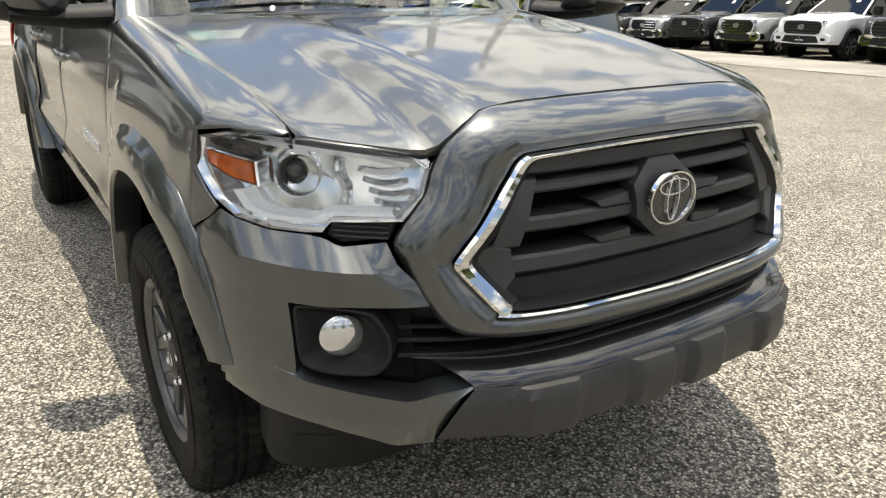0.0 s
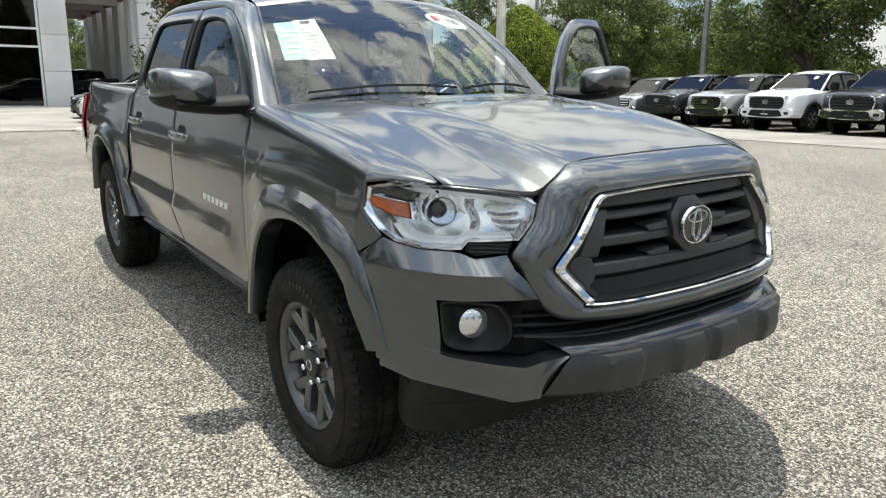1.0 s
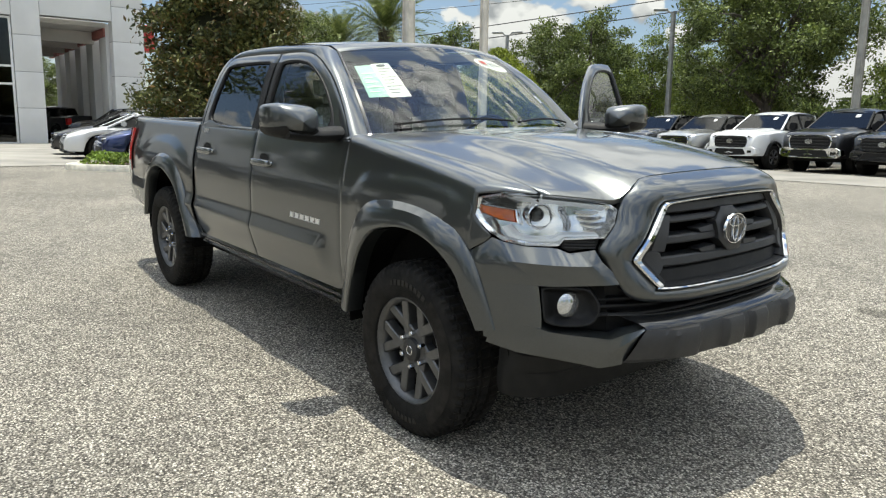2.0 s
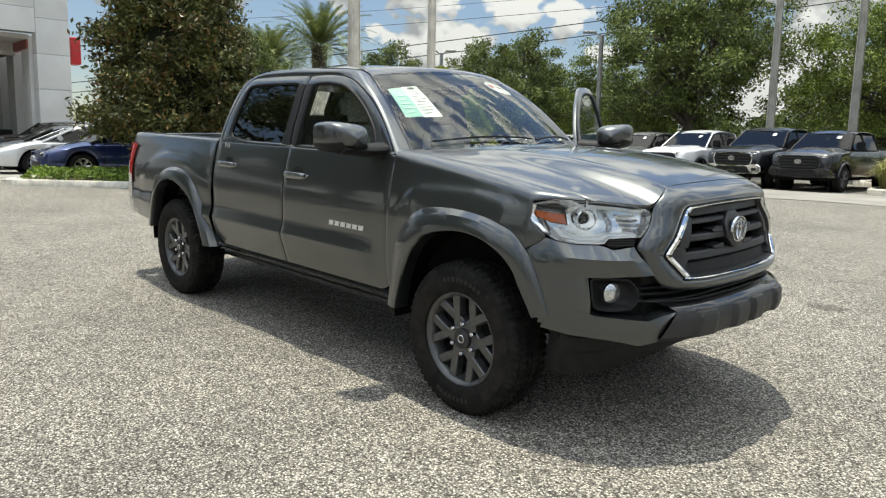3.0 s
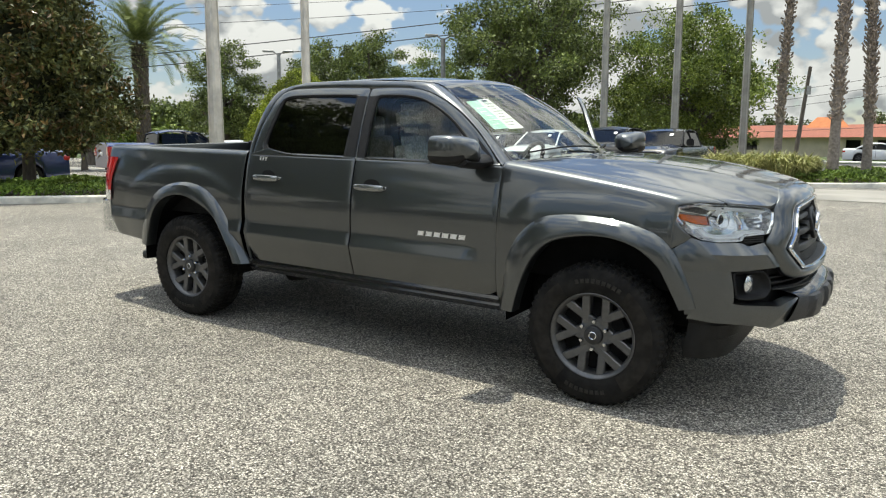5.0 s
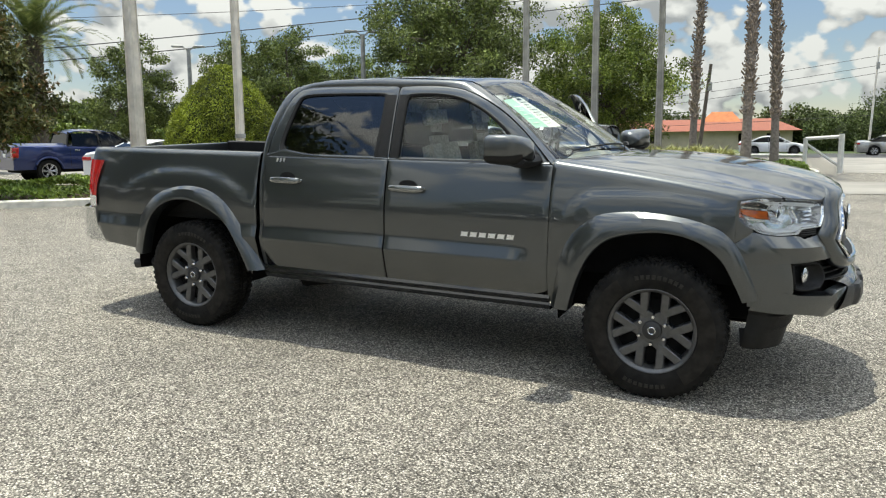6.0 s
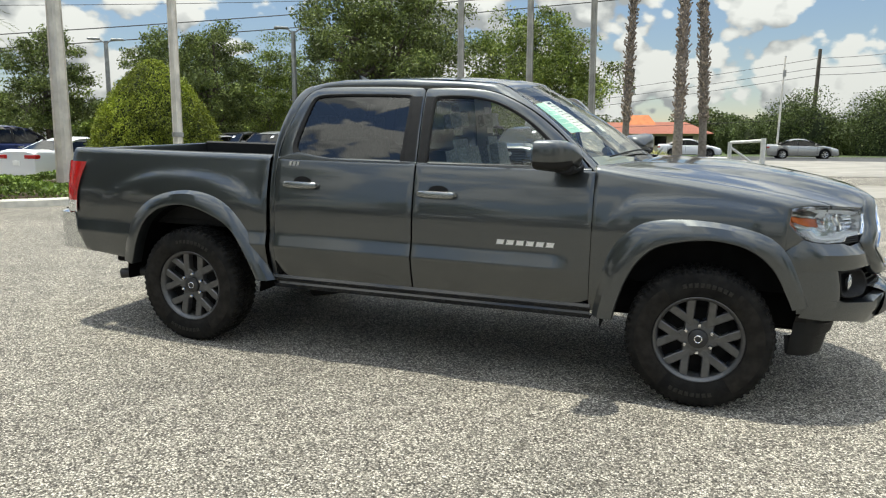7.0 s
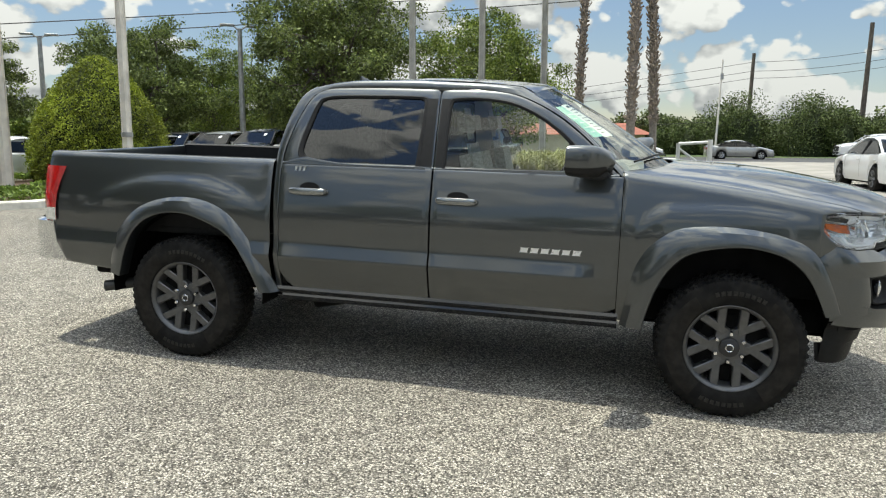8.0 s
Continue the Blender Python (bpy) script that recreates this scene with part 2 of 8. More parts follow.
DUSTY = material("dusty_sidewall", (0.022, 0.020, 0.0175), 0.9, var=0.25, scale=20, bump=0.2, bump_scale=300, spec=.1)
LETTER = material("raised_tyre_lettering", (0.034, 0.032, 0.028), 0.85, var=0.2, scale=60, spec=.1)
ALLOY = material("dark_grey_alloy", (0.095, 0.095, 0.096), 0.38, 0.6, var=0.12, scale=25, coat=0.3)
UNDER = material("underbody_black", (0.007, 0.007, 0.007), 0.9, spec=0.15, var=0.3, scale=10)
DAM = material("matt_black_dam", (0.010, 0.010, 0.010), 0.58, spec=0.25, var=0.25, scale=18, bump=0.1, bump_scale=500)
WELL = material("wheel_well_felt", (0.005, 0.005, 0.005), 1.0, var=0.3, scale=30, spec=0.1)
AMBER = material("amber_reflector", (0.62, 0.13, 0.02), 0.15, coat=1.0, var=0.15, scale=60)
RED = material("red_lens", (0.42, 0.012, 0.012), 0.12, coat=1.0, var=0.2, scale=40)
LAMPCHROME = material("lamp_reflector_chrome", (0.95, 0.95, 0.96), 0.14, 0.9, rough_var=0.06, scale=30)
LAMPGREY = material("lamp_housing_bright", (0.84, 0.85, 0.86), 0.17, 0.9, rough_var=0.06, scale=30)
DAYLAMP = material("daytime_lamp_guide", (0.93, 0.95, 1.0), 0.25, var=0.05, scale=80, emit=0.05)
BADGE = material("bright_badge_metal", (0.85, 0.85, 0.85), 0.32, 0.7, rough_var=0.06, scale=60)
FOGLENS = material("ribbed_fog_lens", (0.60, 0.61, 0.62), 0.10, 0.8, rough_var=0.08, scale=80, coat=0.6)
CLEAR = glass("clear_lens", (0.93, 0.95, 0.96), 1.45)
WINDSCREEN = glass("windscreen_glass", (0.84, 0.92, 0.87), 1.72)
SIDEGLASS = glass("side_glass", (0.86, 0.94, 0.90), 1.58)
PRIVACY = glass("privacy_glass", (0.15, 0.155, 0.15), 1.80)
MIRROR = material("mirror_silver", (0.85, 0.86, 0.87), 0.02, 1.0, rough_var=0.01)
SEAT = material("grey_cloth", (0.30, 0.30, 0.29), 0.9, var=0.3, scale=60, bump=0.2, bump_scale=400)
DASH = material("dashboard_plastic", (0.24, 0.245, 0.235), 0.6, bump=0.1, bump_scale=500, var=0.1)
HEADLINER = material("light_grey_headliner", (0.42, 0.41, 0.39), 0.9, var=0.08)
PAPER = material("white_paper", (0.82, 0.82, 0.80), 0.7, var=0.03)
MINT = material("mint_paper", (0.42, 0.66, 0.57), 0.7, var=0.04)
INK = material("dark_print", (0.05, 0.06, 0.06), 0.7, var=0.1)
REDINK = material("red_print", (0.62, 0.05, 0.04), 0.6, var=0.1)
ASPHALT = gravel_asphalt()


# ---- mesh tools ----
def mesh_object(name, verts, faces, mat, parent=None, label="", sharp=35.0, weld=0.0, flip=False):
    me = bpy.data.meshes.new(name)
    me.from_pydata([tuple(v) for v in verts], [], [tuple(reversed(f)) if flip else tuple(f) for f in faces])
    if weld:
        bm = bmesh.new()
        bm.from_mesh(me)
        bmesh.ops.remove_doubles(bm, verts=bm.verts, dist=weld)
        bm.to_mesh(me)
        bm.free()
    me.materials.append(mat)
    me.shade_smooth()
    me.set_sharp_from_angle(angle=radians(sharp))
    ob = new(name, me)
    ob.parent = parent
    if label:
        ob["label"] = label
    return ob


def part(name, bm, mat, parent=None, label="", sharp=35.0):
    """Links a bmesh as one mesh object under a thing or a part."""
    me = bpy.data.meshes.new(name)
    bm.to_mesh(me)
    bm.free()
    me.materials.append(mat)
    me.shade_smooth()
    me.set_sharp_from_angle(angle=radians(sharp))
    ob = new(name, me)
    ob.parent = parent
    if label:
        ob["label"] = label
    return ob


def thing(name, label, category, m=None, group="", kind=""):
    ob = new(name)
    ob.empty_display_size = 0.2
    if m is not None:
        ob.matrix_basis = m
    return tagged(ob, label, category, group, kind)


def shell(ob, thickness, offset=-1.0):
    s = ob.modifiers.new("shell", "SOLIDIFY")
    s.thickness, s.offset = thickness, offset
    w = ob.modifiers.new("even_shading", "WEIGHTED_NORMAL")
    w.weight, w.keep_sharp = 100, True
    return ob


def soften(ob, width, segments=2, angle=30):
    b = ob.modifiers.new("soft_edges", "BEVEL")
    b.width, b.segments, b.limit_method, b.angle_limit = width, segments, "ANGLE", radians(angle)
    return ob


def grid(rows, closed=False):
    """Vertices and faces of a sheet through rows of points, all of one length."""
    n = len(rows[0])
    verts = [p for r in rows for p in r]
    faces = []
    for i in range(len(rows) - 1):
        for j in range(n if closed else n - 1):
            k = (j + 1) % n
            faces.append((i * n + j, i * n + k, (i + 1) * n + k, (i + 1) * n + j))
    return verts, faces


def merge(*sheets):
    verts, faces = [], []
    for v, f in sheets:
        o = len(verts)
        verts += list(v)
        faces += [tuple(i + o for i in q) for q in f]
    return verts, faces


def resample(pts, n, smooth=False, closed=False):
    """n points evenly along a polyline; smooth: along a rounded curve through them."""
    p = np.array(pts, float)
    if closed:
        p = np.vstack([p, p[:1]])
    if smooth:
        q = []
        m = len(p)
        for i in range(m - 1):
            a = p[i - 1] if i > 0 else (p[-2] if closed else 2 * p[0] - p[1])
            d = p[i + 2] if i + 2 < m else (p[1] if closed else 2 * p[-1] - p[-2])
            b, c = p[i], p[i + 1]
            for k in range(8):
                t = k / 8
                q.append(0.5 * (2 * b + (c - a) * t + (2 * a - 5 * b + 4 * c - d) * t * t + (3 * b - a - 3 * c + d) * t ** 3))
        q.append(p[-1])
        p = np.array(q)
    seg = np.r_[0, np.cumsum(np.linalg.norm(np.diff(p, axis=0), axis=1))]
    s = np.linspace(0, seg[-1], n + 1 if closed else n)
    out = np.stack([np.interp(s, seg, p[:, k]) for k in range(p.shape[1])], 1)
    return [tuple(v) for v in (out[:-1] if closed else out)]


def box(bm, x0, x1, y0, y1, z0, z1):
    r = bmesh.ops.create_cube(bm, size=1.0)
    for v in r["verts"]:
        v.co = Vector(((x0 + x1) / 2 + v.co.x * (x1 - x0), (y0 + y1) / 2 + v.co.y * (y1 - y0), (z0 + z1) / 2 + v.co.z * (z1 - z0)))
    return r["verts"]


def rounded_box(name, x0, x1, y0, y1, z0, z1, mat, parent, r=0.01, label=""):
    bm = bmesh.new()
    box(bm, x0, x1, y0, y1, z0, z1)
    if r:
        bmesh.ops.bevel(bm, geom=bm.edges[:], offset=r, segments=3, affect="EDGES", profile=0.6)
    return part(name, bm, mat, parent, label)


def tube(points, radius, sides=10, cap=True):
    """A round bar along points; radius is one number or one a point."""
    pts = [Vector(p) for p in points]
    rad = radius if isinstance(radius, (list, tuple)) else [radius] * len(pts)
    rows = []
    for i, p in enumerate(pts):
        d = (pts[min(i + 1, len(pts) - 1)] - pts[max(i - 1, 0)]).normalized()
        u = d.cross(Vector((0, 0, 1)) if abs(d.z) < 0.9 else Vector((1, 0, 0))).normalized()
        w = d.cross(u)
        rows.append([p + (u * math.cos(a) + w * math.sin(a)) * rad[i] for a in [2 * math.pi * k / sides for k in range(sides)]])
    v, f = grid(rows, closed=True)
    if cap:
        f = f + [tuple(range(sides - 1, -1, -1)), tuple(range(len(v) - sides, len(v)))]
    return v, f


def lathe(profile, n=48, axis="y"):
    """Turns (distance along the axis, radius) pairs round the axis."""
    rows = []
    for k in range(n):
        a = 2 * math.pi * k / n
        rows.append([(r * math.cos(a), d, r * math.sin(a)) if axis == "y" else
                     ((d, r * math.cos(a), r * math.sin(a)) if axis == "x" else (r * math.cos(a), r * math.sin(a), d)) for d, r in profile])
    rows.append(rows[0])
    return grid(rows)


def ring_between(outer, inner):
    """Faces between two closed loops of as many points."""
    n = len(outer)
    return list(outer) + list(inner), [(i, (i + 1) % n, n + (i + 1) % n, n + i) for i in range(n)]


def fan(loop):
    """A filled loop, with its middle as hub."""
    c = np.mean(np.array(loop, float), axis=0)
    n = len(loop)
    return [tuple(c)] + list(loop), [(0, 1 + i, 1 + (i + 1) % n) for i in range(n)]


# ---- the charcoal pickup: x forward from the front axle, y to its left, z up ----
truck = thing("pickup_truck", "charcoal grey crew cab pickup on asphalt, far front door open", "pickup truck", SITE)

PLAN = ((0, .25, .4, .5, .6, .7, .8, .86, .90, .93), (.95, .94, .915, .875, .81, .725, .60, .48, .35, .0))
RAKE = ((.3, .45, .55, .65, .78, .88, .95, 1.05, 1.12, 1.17, 1.25), (-.06, -.01, .02, .02, 0, -.03, -.04, -.075, -.09, -.15, -.3))
FLANK = ((.40, .50, .60, .69, .70, .765, .78, .82, .92, 1.0, 1.09, 1.18, 1.25, 1.30),
         (.82, .855, .885, .908, .908, .890, .887, .886, .886, .880, .863, .843, .822, .806))
REAR_AXLE, HUB = -3.235, 0.380


def spline(x, table):
    """Smooth reading of a table: a rounded curve through its points."""
    xs, ys = table
    x = min(max(x, xs[0]), xs[-1])
    i = min(max(int(np.searchsorted(xs, x)) - 1, 0), len(xs) - 2)

    def slope(j):
        if j == 0 or j == len(xs) - 1:
            a, b = (0, 1) if j == 0 else (j - 1, j)
            return (ys[b] - ys[a]) / (xs[b] - xs[a])
        l, r = (ys[j] - ys[j - 1]) / (xs[j] - xs[j - 1]), (ys[j + 1] - ys[j]) / (xs[j + 1] - xs[j])
        return 0.0 if l * r <= 0 else 2 * l * r / (l + r)
    h = xs[i + 1] - xs[i]
    t = (x - xs[i]) / h
    return float(ys[i] * (1 + 2 * t) * (1 - t) ** 2 + ys[i + 1] * t * t * (3 - 2 * t) + h * (slope(i) * t * (1 - t) ** 2 - slope(i + 1) * t * t * (1 - t)))


def side_w(z, plain=0.0):
    """Half width of the body at a height, softened above the door crease; plain 1 leaves the lower facet out."""
    if z <= .79:
        w = float(np.interp(z, *FLANK))
        return w + plain * (float(np.interp(z, (.40, .50, .60, .70, .82), (.82, .855, .880, .888, .886))) - w)
    return float(np.mean([np.interp(max(.785, z + d), *FLANK) for d in (-.045, -.03, -.015, 0, .015, .03, .045)]))


def nose(y, z, out=0.0):
    """A point on the front of the truck, out metres proud of it."""
    a = abs(y)
    x = spline(a, PLAN) + spline(z, RAKE)
    slope = (spline(a + .01, PLAN) - spline(a - .01, PLAN)) / .02
    n = Vector((1, -slope * (1 if y > 0 else -1), 0)).normalized()
    return Vector((x, y, z)) + n * out


def flank(x, z, out=0.0, s=-1):
    """A point on the body side; s is -1 on the right and 1 on the left."""
    w = side_w(z, max(0.0, min(1.0, (x + .80) / .10))) - max(0, -3.75 - x) ** 2 * 0.10 - 0.012 * max(0.0, min(1.0, (-2.6 - x) / .1)) * max(0, (z - 1.0) / .25)
    return Vector((x, s * (w + out), z))


def both(fn):
    for s in (-1, 1):
        fn(s)


def side_sheet(x0, x1, low, high, s, step=0.04, zstep=0.022, out=None):
    """A sheet of the body side between the curves low(x) and high(x)."""
    nx = max(3, int(round((x1 - x0) / step)))
    xs = np.linspace(x0, x1, nx + 1)
    zs = sorted(set([round(z, 4) for z in np.arange(0.42, 1.31, zstep)] + [.69, .70, .765, .78]))
    rows = []
    for x in xs:
        lo, hi = low(x), high(x)
        rows.append([flank(x, min(max(z, lo), hi), out(x, z) if out else 0, s) for z in zs])
    v, f = grid(rows)
    return (v, f) if s < 0 else (v, [tuple(reversed(q)) for q in f])


FRONT_OUT = [(-.575, .45), (-.545, .62), (-.505, .79), (-.42, .925), (-.31, 1.0), (-.10, 1.025), (.15, 1.005), (.30, .955), (.395, .87), (.465, .73), (.515, .60)]
FRONT_IN = [(-.455, .45), (-.435, .54), (-.39, .68), (-.32, .80), (-.21, .88), (.01, .92), (.20, .888), (.33, .79), (.405, .66), (.44, .585)]
REAR_OUT = [(-3.79, .52), (-3.75, .70), (-3.64, .87), (-3.50, .975), (-3.28, 1.03), (-3.06, 1.015), (-2.89, .925), (-2.72, .69), (-2.60, .47)]
REAR_IN = [(-3.67, .50), (-3.62, .67), (-3.55, .80), (-3.43, .89), (-3.27, .925), (-3.11, .90), (-2.90, .80), (-2.77, .61), (-2.70, .47)]


def arch_height(curve_out, curve_in):
    """The lower edge of a body panel hidden behind a flare."""
    mid = [((a + c) / 2, (b + d) / 2) for (a, b), (c, d) in zip(resample(curve_out, 40, True), resample(curve_in, 40, True))]
    mid.sort()
    return lambda x: float(np.interp(x, [p[0] for p in mid], [p[1] for p in mid]))


def body_y(x, z):
    """Half width of the body side, drawn in where it turns into the nose."""
    base = side_w(max(z, .5))
    if x > .1:
        base = min(base, float(np.interp(x - np.interp(z, *RAKE), PLAN[1][::-1], PLAN[0][::-1])))
    return base


def flare(curve_out, curve_in, s):
    a, b = resample(curve_out, 44, True), resample(curve_in, 44, True)
    rows = []
    for (xo, zo), (xi, zi) in zip(a, b):
        row = []
        fade = max(0.0, min(1.0, (xo - .25) / .24)) if xo > 0 else 0.0
        for t, proud, plain in ((0.0, -.004, None), (0.005, .014, None), (.05, .019, None), (.30, .033, .927), (.62, .044, .940), (.88, .051, .948), (.96, .050, .947), (1.0, .040, .937), (1.0, -.05, .86)):
            x, z = xo + (xi - xo) * t, zo + (zi - zo) * t
            base = body_y(x, z) if x > .1 else float(np.interp(z, (.5, .7, .9, 1.0, 1.1), (.862, .890, .886, .880, .862)))
            y = base + proud
            if plain:
                y = max(y, plain) if plain > .9 else plain
                y = y * (1 - fade) + (base + min(proud, .034) * (1 - .25 * fade)) * fade
            row.append(Vector((x, s * y, z)))
        rows.append(row)
    v, f = grid(rows)
    return mesh_object("wheel_arch_flare", v, f, PAINT, truck, sharp=28, flip=s > 0)


def seam_z(x):
    u = (0.58 - x) / 1.18
    return 1.11 + 0.165 * max(0, u) ** 0.72


def seam_y(x):
    return 0.735 + 0.03 * max(0.0, min(1.0, (0.58 - x) / 1.18))


def build_fender(s):
    arch = arch_height(FRONT_OUT, FRONT_IN)
    rear_low = lambda x: (0.47 if x < -.52 else arch(x))
    rows = []
    for x in np.linspace(-.594, .58, 58):
        z1, y1 = seam_z(x), seam_y(x)
        if x <= .376:
            z0, lo = z1 - .055, rear_low(x)
            zs = [lo + (z0 - lo) * k / 29 for k in range(30)]
            crest = float(np.interp(x, (-.52, -.458, -.416, -.365, -.157, .04, .206, .37), (.99, 1.045, 1.08, 1.10, 1.112, 1.112, 1.095, 1.07)))
            ramp = max(0.0, min(1.0, (x + .58) / .22))
            bulge = .014 * ramp * ramp * (3 - 2 * ramp) * max(0.0, min(1.0, (.376 - x) / .14))
            row = [Vector((x, s * (side_w(z, 1.0) + bulge / (1 + math.exp((z - crest) / .011))), z)) for z in zs]
            y0, slope = side_w(z0), -.20
        else:
            z0 = min(float(np.interp(x, (.376, .395, .475, .53, .58), (1.098, 1.100, 1.113, 1.1115, 1.1085))), z1 - .002)
            y0 = max(body_y(x, z0), y1 + .003)
            row = [Vector((x, s * y0, z0))] * 30
            slope = -.25
        h, w = z1 - z0, y0 - y1
        p = [np.array((y0, z0)), np.array((y0 + slope * h * .8, z0 + h * .8)), np.array((y1 + w * .50, z1 - w * .06)), np.array((y1, z1))]
        for k in range(1, 15):
            t = k / 14
            q = p[0] * (1 - t) ** 3 + p[1] * 3 * t * (1 - t) ** 2 + p[2] * 3 * t * t * (1 - t) + p[3] * t ** 3
            row.append(Vector((x, s * q[0], q[1])))
        row.append(Vector((x, s * (y1 - .002), z1 - .03)))
        rows.append(row)
    v, f = grid(rows)
    sheets = [(v, f if s < 0 else [tuple(reversed(q)) for q in f])]
    # the wedge below the lamp
    top = resample([(.874, 1.06), (.870, 1.02), (.862, .98), (.851, .951)], 8)
    low = resample([(.888, .885), (.876, .905), (.862, .925), (.851, .949)], 8)
    rows = [[nose(s * a, z) * (1 - k) + nose(s * c, d) * k for k in (0, .25, .5, .75, 1)] for (a, z), (c, d) in zip(top, low)]
    v, f = grid(rows)
    sheets.append((v, f if s > 0 else [tuple(reversed(q)) for q in f]))
    v, f = merge(*sheets)
    return shell(mesh_object("fender", v, f, PAINT, truck, weld=.0004, sharp=40), .006)


both(build_fender)
both(lambda s: flare(FRONT_OUT, FRONT_IN, s))
both(lambda s: flare(REAR_OUT, REAR_IN, s))


# hood
def hood_front(v):
    """The leading edge of the hood, from the middle (0) to its corner (1)."""
    table_y = (0, .2, .334, .413, .478, .524, .549, .633, .735)
    table_z = (1.180, 1.178, 1.174, 1.164, 1.134, 1.098, 1.093, 1.102, 1.113)
    y = v * .735
    z = float(np.interp(y, table_y, table_z))
    return nose(-y, z)


def build_hood():
    us = np.linspace(0, 1, 30)
    vs = np.linspace(-1, 1, 61)
    rows = []
    for u in us:
        row = []
        for v in vs:
            a = abs(v)
            p = hood_front(a)
            x1 = -.60 + .29 * (1 - a ** 2.2)
            z1 = 1.275 + .03 * (1 - a ** 2)
            k = u
            x = p.x + (x1 - p.x) * k
            yedge = seam_y(.58 - 1.18 * u) - .006
            # the seam bends more than a straight line; carry it inwards
            lift = (seam_z(.58 - 1.18 * u) - (1.11 + .165 * u))
            z = p.z + (z1 - p.z) * k + lift * (.35 + .65 * a ** 2) + .040 * math.sin(math.pi * min(1, u * 1.05)) ** .9 * (1 - a ** 3.2)
            ridge = math.exp(-((a * .74 - .40 - .05 * u) / .05) ** 2)
            dish = 1 / (1 + math.exp((a * .74 - .38 - .05 * u) / .02))
            z += math.sin(math.pi * min(1, u * 1.0)) ** .7 * (-.014 * dish + .004 * ridge)
            row.append(Vector((x, v * yedge, z)))
        rows.append(row)
    # folded edges at the gap
    rows.insert(0, [p + Vector((-.004, 0, -.02)) for p in rows[0]])
    v, f = grid(rows)
    return shell(mesh_object("hood", v, f, PAINT, truck, sharp=50), .008)


build_hood()
rounded_box("engine_bay_liner", -.55, .62, -.68, .68, .62, 1.0, UNDER, truck, .02)


# front fascia round the grille
FASCIA = [((0, .716), (0, .775)), ((-.2, .718), (-.2, .777)), ((-.44, .727), (-.425, .780)), ((-.528, .745), (-.448, .792)),
          ((-.568, .80), (-.478, .832)), ((-.598, .88), (-.503, .866)), ((-.608, .915), (-.511, .882)), ((-.588, .955), (-.504, .90)), ((-.545, 1.015), (-.472, .945)),
          ((-.527, 1.061), (-.436, .995)), ((-.495, 1.112), (-.398, 1.045)), ((-.413, 1.160), (-.370, 1.078)), ((-.334, 1.171), (-.33, 1.087)),
          ((-.2, 1.175), (-.2, 1.093)), ((0, 1.177), (0, 1.096))]


def full_loop(half):
    """Mirrors a right half, middle to middle, into a closed loop."""
    return list(half) + [(-y, z) for y, z in reversed(half[1:-1])]


def dense(loop, k=6):
    out = []
    for i, p in enumerate(loop):
        q = loop[(i + 1) % len(loop)]
        out += [(p[0] + (q[0] - p[0]) * j / k, p[1] + (q[1] - p[1]) * j / k) for j in range(k)]
    return out


def dense_round(loop, k=8):
    """As dense, along a rounded curve through the points."""
    p = np.array(loop, float)
    n, out = len(p), []
    for i in range(n):
        a, b, c, d = p[i - 1], p[i], p[(i + 1) % n], p[(i + 2) % n]
        for j in range(k):
            t = j / k
            out.append(tuple(.5 * (2 * b + (c - a) * t + (2 * a - 5 * b + 4 * c - d) * t * t + (3 * b - a - 3 * c + d) * t ** 3)))
    return out


def build_fascia():
    outer, inner = dense_round(full_loop([a for a, b in FASCIA])), dense_round(full_loop([b for a, b in FASCIA]))
    rows = []
    for t, o in ((-.004, -.03), (0, -.004), (.03, .004), (.25, .020), (.5, .030), (.75, .030), (.97, .018), (1, .0), (1, -.03)):
        rows.append([nose(a[0] + (b[0] - a[0]) * t, a[1] + (b[1] - a[1]) * t, o) for a, b in zip(outer, inner)])
    v, f = grid(rows, closed=True)
    mesh_object("grille_surround", v, f, PAINT, truck, sharp=40)
    mid = np.array((0, .93))
    rows = []
    for k, o in ((1.0, .0), (1.0, .030), (.985, .036), (.955, .034), (.94, .024), (.94, -.02)):
        rows.append([nose(*(mid + (np.array(p) - mid) * (k, k if k > .99 else k - .004)), o) for p in inner])
    v, f = grid(rows, closed=True)
    mesh_object("grille_chrome_frame", v, f, CHROME, truck, "bright chrome frame round the grille", sharp=30)
    rows = []
    for k, o in ((.942, .022), (.90, .006), (.87, -.05), (.86, -.13)):
        rows.append([nose(*(mid + (np.array(p) - mid) * k), o) for p in inner])
    v, f = grid(rows, closed=True)
    mesh_object("grille_inner_frame", v, f, BLACK, truck, sharp=30)
    v, f = fan([nose(*(mid + (np.array(p) - mid) * .9), -.13) for p in inner])
    mesh_object("grille_backing", v, f, UNDER, truck)


build_fascia()


def nose_bar(name, outline, mat, out, depth, parent=truck, label="", n=10, soft_width=.004):
    """A bar or plate whose outline is given on the nose as (y, z); it stands out metres proud and is depth thick."""
    loop = dense(outline, n)
    front = [nose(y, z, out) for y, z in loop]
    back = [nose(y, z, out - depth) for y, z in loop]
    c = np.mean(np.array(outline), axis=0)
    rings = []
    for k in (0.0, .5, .93):
        rings.append([nose(c[0] + (y - c[0]) * k, c[1] + (z - c[1]) * k, out) for y, z in loop])
    rings.append([nose(y, z, out - soft_width) for y, z in loop])
    rings.append(back)
    v, f = grid(rings, closed=True)
    ob = mesh_object(name, v, f, mat, parent, label, sharp=40, weld=.0005)
    return ob


